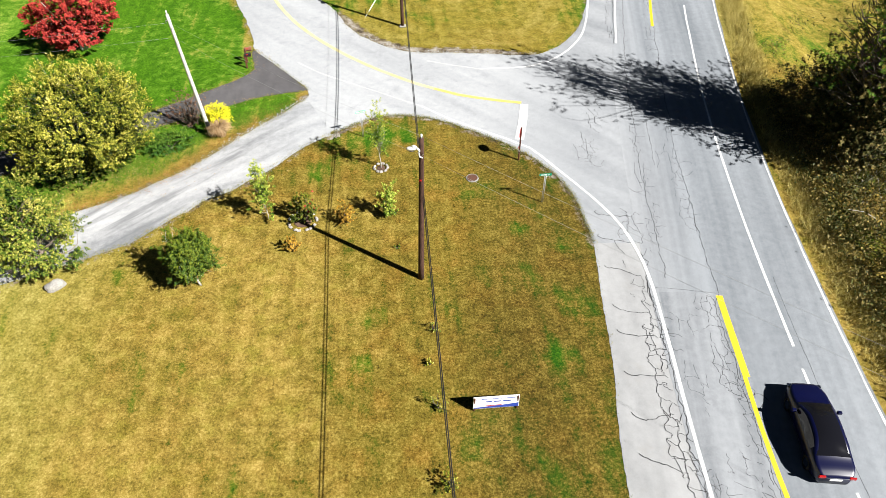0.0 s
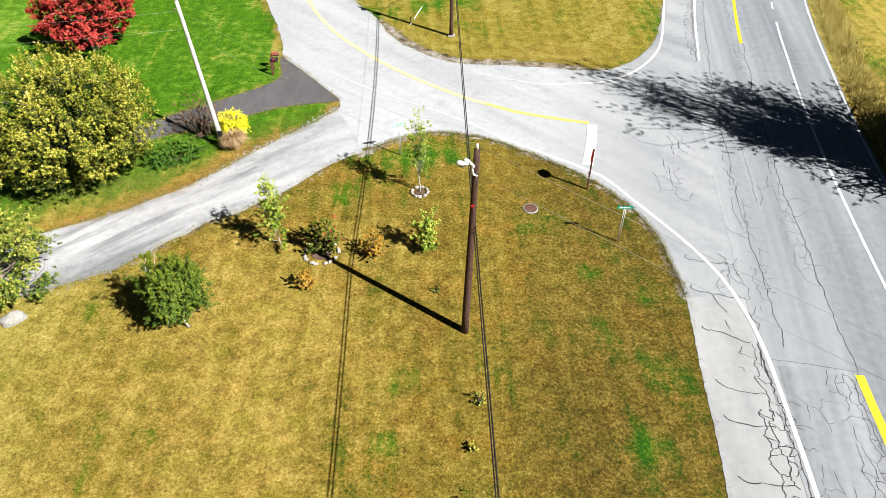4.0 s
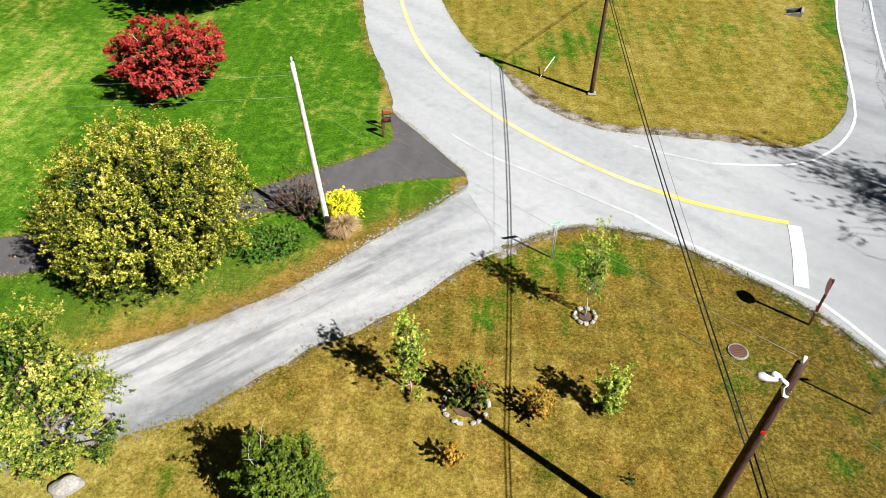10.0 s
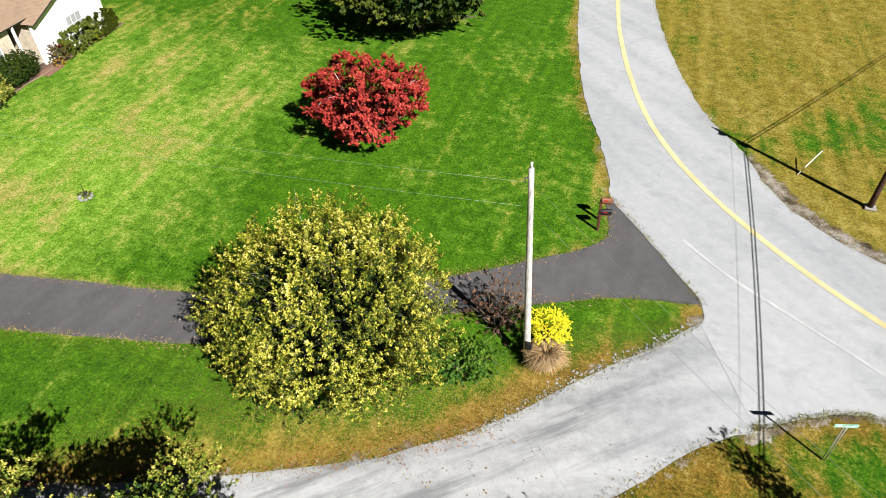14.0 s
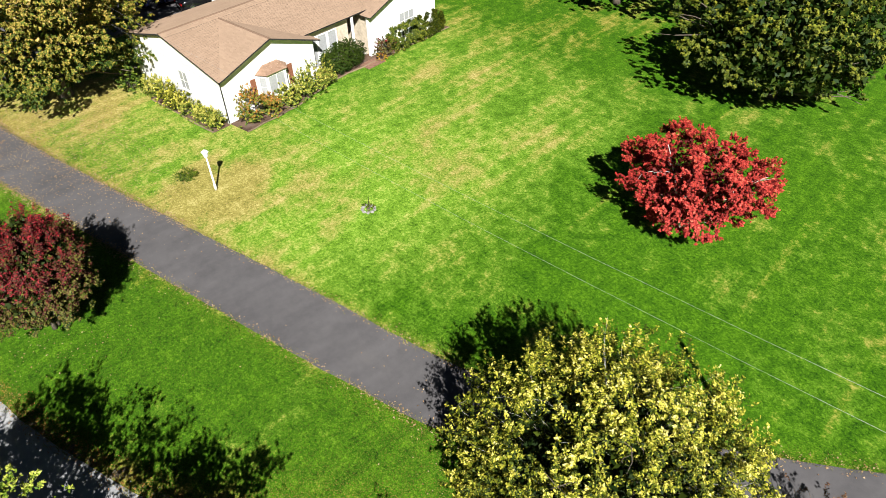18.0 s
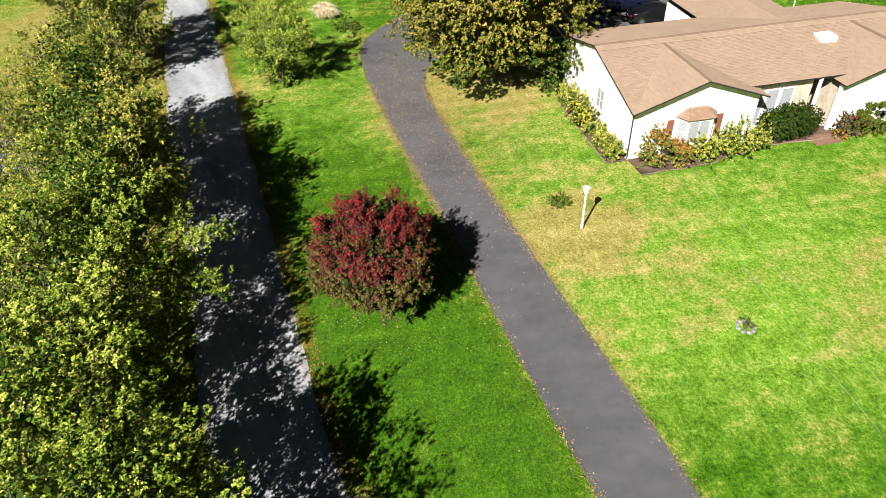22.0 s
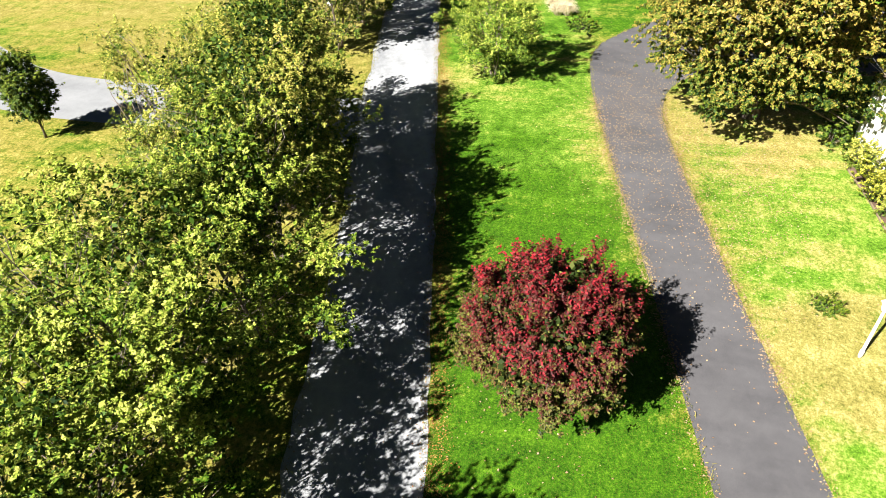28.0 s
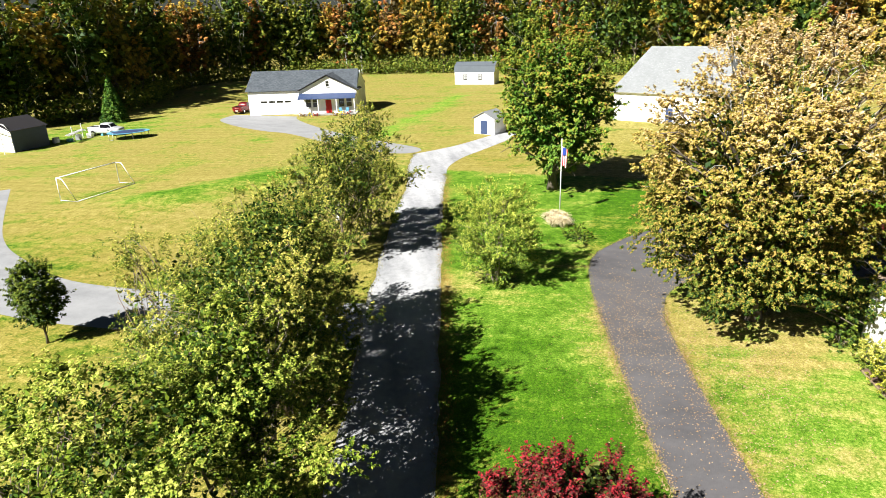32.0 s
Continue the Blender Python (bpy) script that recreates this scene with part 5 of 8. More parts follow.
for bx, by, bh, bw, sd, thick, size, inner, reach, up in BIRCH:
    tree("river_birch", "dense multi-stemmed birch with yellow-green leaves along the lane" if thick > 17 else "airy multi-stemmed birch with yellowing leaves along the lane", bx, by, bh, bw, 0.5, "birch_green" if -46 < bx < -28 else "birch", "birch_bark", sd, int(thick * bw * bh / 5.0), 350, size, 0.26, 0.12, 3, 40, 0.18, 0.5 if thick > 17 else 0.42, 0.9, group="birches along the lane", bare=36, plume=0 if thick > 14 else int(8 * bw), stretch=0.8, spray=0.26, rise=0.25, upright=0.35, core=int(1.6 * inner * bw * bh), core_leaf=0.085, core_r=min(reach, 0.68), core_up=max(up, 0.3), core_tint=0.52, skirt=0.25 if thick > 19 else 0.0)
# the tall tree and brush east of the road
tree("roadside_tree", "tall thinly leaved tree over the roadside brush", 29.3, 35.2, 22.4, 12.0, 4.0, "oak", "bark", 51, 470, 108, 0.057, 0.40, 0.50, 3, 90, 0.3, 0.3, bare=520, plume=34, z=-1.2, spray=0.34, tilt=(0.0, 0.07))
tree("roadside_tree", "low leafy tree on the bank below the road", 27.6, 36.2, 7.6, 6.6, 0.4, "brush", "bark", 52, 520, 110, 0.075, 0.4, 0.2, 3, 24, 0.25, 0.5, z=-1.2, depth=10.5, core=3500, core_leaf=0.16, core_r=0.85)


def build_brush():
    """Dense brush on the bank below the road, as one mass."""
    rng = np.random.default_rng(60)
    pts, hue = [], []
    for _ in range(2300):
        y = rng.uniform(-8, 66)
        e = west_line(y) + 9.25
        off = 1.7 + abs(rng.normal()) * 7
        if 43 < y < 66 and off < 14 and rng.random() < 0.985:
            continue
        x = e + off
        hh = rng.uniform(0.2, 1.0) * min(4.2, 0.5 + (off - 1.5) * 0.6)
        n = rng.integers(40, 110)
        c = np.array((x, y, hh - 1.6 * smooth(12.5, 19, x - e + 9.25)))
        pts.append(c + rng.normal(size=(n, 3)) * np.array((0.42, 0.42, 0.34)))
        hue.append(np.clip(rng.uniform(0, 0.8) + rng.normal(size=n) * 0.08, 0, 1))
    pts = np.concatenate(pts)
    ob = new("brush", quads_mesh("brush", leaf_quads(rng, pts, 0.08), LEAF["brush"], np.concatenate(hue)))
    tagged(ob, "tangled brown and olive brush on the road bank", "brush", "", "stuff")
    s = Shape()
    for _ in range(60):
        y = rng.uniform(18, 40)
        x = west_line(y) + 9.25 + rng.uniform(4.5, 9)
        b = np.array((x, y, -0.6))
        for q in range(3):
            limb(s, rng, b, b + rng.normal(size=3) * np.array((0.9, 0.9, 0.3)) + np.array((0, 0, 2.4)), 0.035, 0.008, 0.15, 4, 4)
    tagged(new("bare_twigs", s.mesh("bare_twigs", M["grey_wood"])), "bare grey twigs standing out of the brush", "brush", "", "stuff")


build_brush()


def build_verge():
    """Coarse dry grass blades along the road's east verge and other rough edges."""
    rng = np.random.default_rng(61)
    rows = []
    for _ in range(26000):
        y = rng.uniform(-5, 72)
        x = west_line(y) + 9.5 + rng.uniform(0.0, 1.9) + 0.4 * abs(rng.normal())
        rows.append((x, y, 0.03))
    for line, spread_, n in ((lawn_edge, 0.10, 5000), (sh_line, 0.08, 1500), (ls, 0.16, 9000), (ln, 0.16, 9000), (north_edge, 0.14, 6000), (drive_n, 0.09, 4500), (drive_s, 0.09, 4500)):
        k = rng.integers(0, len(line), n)
        p = np.array(line)[k]
        q = np.array(line)[np.minimum(k + 1, len(line) - 1)]
        p = p + (q - p) * rng.uniform(0, 1, (n, 1)) + rng.normal(size=(n, 2)) * spread_
        rows += [(a, b, 0.03) for a, b in p]
    c = np.array(rows)
    n = len(c)
    an = rng.uniform(0, 6.28, n)
    hgt = rng.uniform(0.06, 0.17, n) * np.where(np.arange(n) < 26000, 3.6, 0.6)
    lean = rng.normal(size=(n, 2)) * hgt[:, None] * 0.6
    side = np.stack([np.cos(an), np.sin(an), np.zeros(n)], 1) * 0.012
    tip = c + np.concatenate([lean, hgt[:, None]], 1)
    co = np.stack([c - side, c + side, tip + side * 0.3, tip - side * 0.3], 1)
    tagged(new("verge_grass", quads_mesh("verge_grass", co, LEAF["tuft"], np.where(np.arange(n) < 26000, 0.5, 0.1))), "coarse dry grass tufts along the road edges", "grass", "", "stuff")


build_verge()


def build_litter():
    """Fallen leaves on the driveway, lane edges and under the trees."""
    rng = np.random.default_rng(62)
    p = []

    def blob(x, y, rx, ry, n):
        q = rng.normal(size=(n, 2)) * np.array((rx, ry)) + np.array((x, y))
        p.append(q)

    blob(-65, 27.5, 5.0, 3.0, 1100)
    blob(-61, 29.8, 4.5, 2.2, 1900)
    blob(-64, 25.4, 4.5, 1.4, 2200)
    blob(-54, 28.2, 5.0, 1.2, 200)
    blob(-56, 31.5, 4.0, 1.6, 1500)
    blob(-57, 28.0, 6, 2.0, 500)
    blob(-23, 34.0, 4.0, 1.3, 900)
    for i in range(0, len(ls), 2):
        if -60 < ls[i][0] < -10:
            blob(ls[i][0], ls[i][1] - 0.5, 0.7, 0.5, 7)
    blob(-43.7, 24.0, 3.0, 2.0, 300)
    for line in (drive_n, drive_s):
        for q in line:
            if -66 < q[0] < -14:
                n = rng.integers(8, 26) if q[0] > -46 else rng.integers(30, 80)
                p.append(rng.normal(size=(n, 2)) * np.array((0.4, 0.14)) + q)
    xy = np.concatenate(p)
    c = np.concatenate([xy, np.full((len(xy), 1), 0.045)], 1)
    q = leaf_quads(rng, c, 0.034, 3.0, 0.8)
    tagged(new("fallen_leaves", quads_mesh("fallen_leaves", q, LEAF["leaf_litter"])), "scattered dry fallen leaves", "leaves", "", "stuff")


LEAF["leaf_litter"] = leaf_material("fallen_leaf", [(0.3, (0.16, 0.07, 0.025)), (0.6, (0.30, 0.20, 0.11)), (0.85, (0.40, 0.31, 0.19))], 2.0, 0.1)
build_litter()


def build_edge_litter():
    """A band of rust-coloured leaves caught in the grass along the lane."""
    rng = np.random.default_rng(64)
    p = []
    for i in range(len(ln)):
        if -92 < ln[i][0] < -17:
            n = rng.integers(60, 190)
            p.append(rng.normal(size=(n, 2)) * np.array((0.6, 0.22)) + np.array((ln[i][0], ln[i][1] + 0.28)))
    xy = np.concatenate(p)
    c = np.concatenate([xy, np.full((len(xy), 1), 0.05)], 1)
    tagged(new("edge_leaves", quads_mesh("edge_leaves", leaf_quads(rng, c, 0.024, 2.0, 0.8), LEAF["rust_litter"])), "rust-coloured fallen leaves along the lane edge", "leaves", "", "stuff")


build_edge_litter()


def build_woods():
    """Edge of the woods behind the fields: a few kinds of tall tree, repeated."""
    rng = random.Random(70)
    kinds = []
    for i, (mt, hh, ww) in enumerate((("wood_green", 24, 11), ("wood_gold", 21, 9), ("wood_green", 28, 12), ("wood_rust", 22, 9), ("wood_green", 25, 10), ("wood_gold", 19, 8), ("wood_green", 20, 10))):
        lab = {"wood_green": "tall green tree at the edge of the woods", "wood_gold": "tall golden tree at the edge of the woods", "wood_rust": "tall rusty-orange tree at the edge of the woods"}[mt]
        kinds.append(tree("woodland_tree", lab, -230 - 6 * i, -60 + 3 * i, hh, ww, 0.2, mt, "grey_wood" if i % 3 == 0 else "bark", 71 + i, 110, 34, 0.42, 0.8, 0.28, 1, 10, 0.25, 0.45, group="woods behind the fields", plume=60, spray=1.1, rise=0.35, core=420, core_leaf=0.7, core_r=0.7))
    line = spline([(-96, -86), (-118, -78), (-140, -77), (-164, -88), (-190, -88), (-210, -76), (-217, -54), (-220, -34), (-220, -15), (-214, 10), (-205, 36), (-208, 68), (-206, 100), (-190, 140)], 4.6)
    n = 0
    for row, back in ((0, 0.0), (1, 6.0), (2, 13.0)):
        for i, p in enumerate(line):
            if row == 2 and (i % 2 or p[0] > -196 and p[1] < -60):
                continue
            d = line[min(i + 1, len(line) - 1)] - line[max(i - 1, 0)]
            d = d / np.linalg.norm(d)
            q = p - np.array((-d[1], d[0])) * -1 * (back + rng.uniform(-1.8, 1.8)) * (1)
            o = rng.choice(kinds)
            k = rng.uniform(0.8, 1.15)
            c = copy_thing(o, pose(q[0], q[1], 0, 0, 0, rng.uniform(0, 360)))
            c.scale = (k, k, k * rng.uniform(0.9, 1.15))
            n += 1
    # scrub along the wood's foot
    r2 = np.random.default_rng(77)
    pts = []
    for p in spline([(-96, -81), (-117, -73.5), (-140, -72.5), (-162, -83), (-188, -83), (-206, -72), (-212, -53), (-215, -34), (-215, -15), (-209, 10), (-200, 36), (-203, 68), (-201, 100)], 1.2):
        m = r2.integers(60, 140)
        pts.append(np.array((p[0], p[1], r2.uniform(0.5, 3.0))) + r2.normal(size=(m, 3)) * np.array((1.3, 1.3, 1.0)))
        back = r2.uniform(5, 9) * np.array((p[0] + 130, p[1] - 20)) / np.hypot(p[0] + 130, p[1] - 20)
        pts.append(np.array((p[0] + back[0], p[1] + back[1], r2.uniform(1.0, 4.5))) + r2.normal(size=(m, 3)) * np.array((1.5, 1.5, 1.3)))
    tagged(new("wood_scrub", quads_mesh("wood_scrub", leaf_quads(r2, np.concatenate(pts), 0.3), LEAF["wood_green"])), "yellowing scrub along the foot of the woods", "scrub", "", "stuff")


build_woods()

# ---- poles, wires and signs ----


def sag(a, b, drop, n=14):
    a, b = Vector(a), Vector(b)
    return [a.lerp(b, i / n) - Vector((0, 0, drop * 4 * (i / n) * (1 - i / n))) for i in range(n + 1)]


def wire(name, a, b, drop, r, mat, label):
    s = Shape().tube(sag(a, b, drop), r, 5)
    ob = new(name, s.mesh(name, mat, True))
    return tagged(ob, label, "wire", "overhead wires")


def utility_pole(label, x, y, h, r, mat, top_x=0.0, top_y=0.0):
    ob = thing("utility_pole", pose(x, y, 0), label, "utility pole", "utility poles")
    n = 8
    s = Shape().tube([(top_x * i / n, top_y * i / n, h * i / n) for i in range(n + 1)], [r * (1 - 0.35 * i / n) for i in range(n + 1)], 12)
    part("shaft", s.mesh("shaft", mat, True), ob)
    s = Shape().tube([(top_x, top_y, h - 0.02), (top_x, top_y, h + 0.22)], [0.035, 0.05], 8)
    part("insulator", s.mesh("insulator", M["white"], True), ob)
    return ob


P1, P2, P3 = (-1.12, 24.2), (-3.22, 53.45), (-16.22, 37.78)
p1 = utility_pole("dark brown wooden utility pole with a street light", *P1, 9.6, 0.17, M["wood"], 0.28, 0.1)
arm = Shape().tube([(0.3, 0.02, 8.7), (0.16, 0.02, 9.0), (0.02, 0.1, 9.06)], 0.055, 6)
part("lamp_arm", arm.mesh("lamp_arm", M["white"], True), p1)
head = Shape().tube([(0.06, 0.12, 9.0), (-0.06, 0.13, 9.0), (-0.22, 0.15, 8.98), (-0.38, 0.18, 8.95), (-0.45, 0.19, 8.94)], [0.06, 0.09, 0.11, 0.10, 0.04], 10)
part("lamp_head", head.mesh("lamp_head", M["white"], True), p1, "white street light head")
part("lens", Shape().tube([(-0.1, 0.135, 8.9), (-0.24, 0.155, 8.86), (-0.36, 0.175, 8.87)], [0.05, 0.08, 0.04], 8).mesh("lens", M["lamp_grey"], True), p1, "dark lamp lens under the head")
part("lamp_cap", Shape().tube([(0.04, 0.12, 9.08), (-0.1, 0.135, 9.12), (-0.2, 0.15, 9.10)], [0.05, 0.07, 0.04], 8).mesh("lamp_cap", M["white"], True), p1, "white cap on the street light")
part("bracket", Shape().tube([(0.30, 0.0, 8.55), (0.18, -0.06, 8.66), (0.12, 0.0, 8.86), (0.2, 0.02, 8.98)], 0.04, 6).mesh("bracket", M["white"], True), p1)
for z in (8.62, 8.3):
    part("insulator", Shape().tube([(0.27, 0.1, z), (0.27, 0.1, z + 0.12)], 0.06, 8).mesh("insulator", M["white"], True), p1)
part("reflector", Shape().box(-0.1, -0.19, 7.2, 0.02, -0.16, 7.28).mesh("reflector", M["red"]), p1, "small red tag", pose(0.22, 0.08, 0))
p2 = utility_pole("brown wooden utility pole with cable clamps", *P2, 8.1, 0.15, M["wood"], 0.12, 0.3)
for z in (6.2, 6.5, 7.6):
    part("bracket", Shape().box(-0.06, -0.06, z, 0.3, 0.3, z + 0.16, None, 0.02).mesh("bracket", M["metal"]), p2)
sb = Shape().box(-0.25, -0.25, 0, 0.3, 0.25, 0.12, None, 0.05)
part("base_stone", sb.mesh("base_stone", M["stone"]), p2, "pale rubble at the foot")
p3 = utility_pole("weathered pale grey wooden utility pole", *P3, 8.7, 0.15, M["grey_wood"], -0.62, 0.62)
s = Shape().tube([(-0.6, 0.6, 8.35), (-0.8, 0.55, 8.3), (-0.8, 0.55, 8.15)], 0.03, 6)
part("bracket", s.mesh("bracket", M["metal"], True), p3)
part("meter_box", Shape().box(-0.05, -0.25, 0.9, 0.2, -0.1, 1.25, None, 0.02).mesh("meter_box", M["black"]), p3, "black box near the foot")
g = thing("guy_wire", pose(-6.6, 55.2, 0), "pale guy wire marker in the field", "guy wire")
part("guard", Shape().tube([(0, 0, 0.0), (0.9, 1.2, 1.0)], 0.03, 6).mesh("guard", M["white"], True), g)
part("strand", Shape().tube([(0.9, 1.2, 1.0), (3.4, -1.4, 6.2)], 0.008, 5).mesh("strand", M["metal"], True), g)

T1, T2, T3 = (P1[0] + 0.27, P1[1] + 0.1), (P2[0] + 0.1, P2[1] + 0.25), (P3[0] - 0.6, P3[1] + 0.6)
for dx, dz in ((0.0, 0.0), (0.05, 0.22)):
    wire("cable", (T1[0] - 0.02 + dx, T1[1], 5.95 + dz), (T2[0] + dx, T2[1], 6.3 + dz), 0.35, 0.024, M["wire"], "thick black cable between the poles")
    wire("cable", (T1[0] - 0.02 + dx, T1[1], 5.95 + dz), (4.6 + dx, -42, 6.6 + dz), 0.6, 0.024, M["wire"], "thick black cable running along the dry lawn")
    wire("cable", (T2[0] + dx, T2[1], 6.3 + dz), (19.5 + dx, 98, 6.8 + dz), 0.5, 0.023, M["wire"], "thick black cable crossing the mown field")
wire("cable", (T1[0], T1[1], 6.7), (T2[0], T2[1], 7.2), 0.25, 0.006, M["wire"], "thin black cable between the poles")
wire("cable", (T2[0], T2[1], 7.7), (19.5, 98, 8.6), 0.4, 0.010, M["wire"], "thin black cable crossing the mown field")
wire("cable", (T1[0], T1[1], 6.7), (4.6, -42, 7.4), 0.5, 0.006, M["wire"], "thin black cable running along the dry lawn")
for za, zb, zc, dy in ((9.75, 8.15, 7.2, 0.0), (8.6, 7.15, 6.4, -0.5)):
    wire("bare_wire", (*T1, za), (*T3, zb), 0.3, 0.0035, M["bare_wire"], "thin bright wire over the junction")
    wire("bare_wire", (*T3, zb), (-84, 33.4 + dy, zc), 1.2, 0.0032, M["bare_wire"], "thin bright wire over the green lawn")
    wire("bare_wire", (*T1, za), (34, -1.0 + dy, za), 0.4, 0.005, M["bare_wire"], "thin bright wire crossing the main road")


def bars(parent, m, rows, mat):
    """Unreadable lettering as plain bars."""
    s = Shape()
    for x0, x1, z, h in rows:
        s.box(x0, -0.003, z, x1, 0.0, z + h, m)
    part("lettering", s.mesh("lettering", mat), parent)


stop = thing("stop_sign", pose(5.3, 34.72, 0, 0, 0, -106), "octagonal stop sign on a rusty post, seen edge-on", "road sign")
part("post", Shape().box(-0.055, -0.045, 0, 0.055, 0.045, 2.65, None, 0.01).mesh("post", M["rust"]), stop)
oc = [(0.375 * math.cos(radians(22.5 + 45 * i)), 2.25 + 0.375 * math.sin(radians(22.5 + 45 * i))) for i in range(8)]
part("plate", Shape().prism(oc, "y", -0.06, -0.05).mesh("plate", M["red"]), stop, "red octagonal plate")
part("clamp", Shape().box(-0.06, -0.05, 0.75, 0.06, 0.05, 0.85).mesh("clamp", M["metal"]), stop)
part("clamp", Shape().box(-0.05, -0.06, 0.55, 0.05, 0.03, 0.6).mesh("clamp", M["metal"]), stop)
part("reflector", Shape().box(-0.07, -0.09, 1.0, 0.07, -0.065, 1.12).mesh("reflector", M["red"]), stop)


def street_sign(x, y, rz, blade, label, h=2.15):
    ob = thing("street_sign", pose(x, y, 0), label, "road sign", "street name signs")
    s = Shape()
    s.tube([(-0.03, 0, 0), (-0.03, 0, h)], 0.02, 6).tube([(0.05, 0, 0), (0.05, 0, h)], 0.02, 6)
    part("post", s.mesh("post", M["metal"], True), ob)
    m = pose(0, 0, h, 0, 0, rz)
    pl = part("blade", Shape().box(-0.38, -0.012, 0, 0.38, 0.012, 0.17, m, 0.004).mesh("blade", blade), ob)
    bars(ob, m @ pose(0, -0.014, 0), [(-0.28, -0.12, 0.05, 0.07), (-0.08, 0.1, 0.05, 0.07), (0.15, 0.24, 0.05, 0.05)], M["white"])
    return ob


street_sign(6.4, 30.47, 4, M["green_sign"], "green street name sign on twin thin posts")
street_sign(-5.42, 37.45, 20, M["pale_green"], "faded pale green street name sign on a thin post", 2.0)

banner = thing("banner_sign", pose(2.55, 15.85, 0, 0, 0, 4), "white advertising board with a blue stripe on short legs", "sign")
for lx in (-1.02, 1.02):
    part("leg", Shape().box(lx - 0.03, -0.03, 0, lx + 0.03, 0.03, 1.1, None, 0.006).mesh("leg", M["rust"]), banner)
tilt_m = pose(0, -0.05, 0.28, -6, 0, 0)
part("board", Shape().box(-1.08, -0.02, 0, 1.08, 0.02, 0.85, tilt_m, 0.005).mesh("board", M["white"]), banner)
st = Shape()
st.prism([(-1.06, 0.02), (1.06, 0.02), (1.06, 0.30), (0.3, 0.20), (-0.4, 0.14), (-1.06, 0.10)], "y", -0.026, -0.023, tilt_m)
part("stripe", st.mesh("stripe", M["blue_print"]), banner, "dark blue printed stripe")
part("stripe", Shape().prism([(-0.5, 0.16), (0.2, 0.20), (0.3, 0.25), (-0.5, 0.22)], "y", -0.030, -0.027, tilt_m).mesh("stripe", M["red"]), banner, "thin red printed stripe")
bars(banner, tilt_m @ pose(0, -0.024, 0), [(-0.95, -0.8, 0.66, 0.05), (-0.7, 0.1, 0.68, 0.04), (0.2, 0.9, 0.68, 0.04), (-0.5, -0.2, 0.46, 0.08), (-0.12, 0.22, 0.46, 0.08), (0.32, 0.7, 0.46, 0.08)], M["blue_print"])

man = thing("manhole", pose(2.1, 32.85, 0), "dark rusty iron manhole cover sunk in the grass", "manhole")
ringp = lambda r, z: [(r * math.cos(radians(15 * i)), r * math.sin(radians(15 * i)), z) for i in range(24)]
s = Shape()
s.add(ringp(0.42, 0.0) + ringp(0.40, 0.045) + ringp(0.355, 0.05) + ringp(0.35, 0.02), [(k * 24 + i, k * 24 + (i + 1) % 24, k * 24 + 24 + (i + 1) % 24, k * 24 + 24 + i) for k in range(3) for i in range(24)])
part("collar", s.mesh("collar", M["stone"]), man)
cover = part("cover", Shape().prism([(p[0], p[1]) for p in ringp(0.345, 0)], "z", 0.015, 0.045).mesh("cover", M["mulch"]), man)
for i in range(-3, 4):
    w_ = 0.9 * math.sqrt(0.345 ** 2 - (0.09 * i) ** 2)
    part("rib", Shape().box(-w_, 0.09 * i - 0.02, 0.045, w_, 0.09 * i + 0.02, 0.062, None, 0.005).mesh("rib", M["rust"]), cover)


def stone_ring(x, y, r, n, seed, label):
    rng = random.Random(seed)
    ob = thing("stone_ring", pose(x, y, 0), label, "stones", "rings of stones")
    for i in range(n):
        a = 2 * math.pi * i / n + rng.uniform(-0.15, 0.15)
        s = Shape().box(-0.11, -0.075, 0, 0.11, 0.075, 0.12, None, 0.035)
        s.v = [(p[0] * rng.uniform(0.8, 1.25), p[1] * rng.uniform(0.8, 1.25), p[2] * rng.uniform(0.8, 1.3)) for p in s.v]
        part("stone", s.mesh("stone", M["ring_stone"]), ob, "", pose(r * math.cos(a), r * math.sin(a), 0, rng.uniform(-8, 8), rng.uniform(-8, 8), math.degrees(a) + 90 + rng.uniform(-25, 25)))
    s = Shape().prism([(r * 0.62 * math.cos(k * 0.5236), r * 0.62 * math.sin(k * 0.5236)) for k in range(12)], "z", 0.0, 0.04)
    part("soil", s.mesh("soil", M["mulch"]), ob)


stone_ring(-3.95, 33.95, 0.44, 9, 1, "ring of pale stones round a sapling")
stone_ring(-8.45, 28.85, 0.85, 15, 2, "broken ring of pale stones round a shrub")


def boulder(x, y, w, h, seed, label):
    rng = random.Random(seed)
    bm = bmesh.new()
    bmesh.ops.create_icosphere(bm, subdivisions=3, radius=1.0)
    for v in bm.verts:
        k = 1 + 0.22 * noise.noise(v.co * 1.3 + Vector((seed, 0, 0))) + 0.08 * noise.noise(v.co * 4)
        v.co = Vector((v.co.x * w * k, v.co.y * w * 0.6 * k, max(-0.05, v.co.z * h * k + h * 0.4)))
    me = bpy.data.meshes.new("boulder")
    bm.to_mesh(me)
    bm.free()
    me.materials.append(M["stone"])
    ob = new("boulder", me)
    ob.matrix_world = pose(x, y, 0, 0, 0, 40)
    tagged(ob, label, "boulder")


boulder(-21.5, 23.7, 0.55, 0.35, 3, "pale grey boulder at the lane's edge")


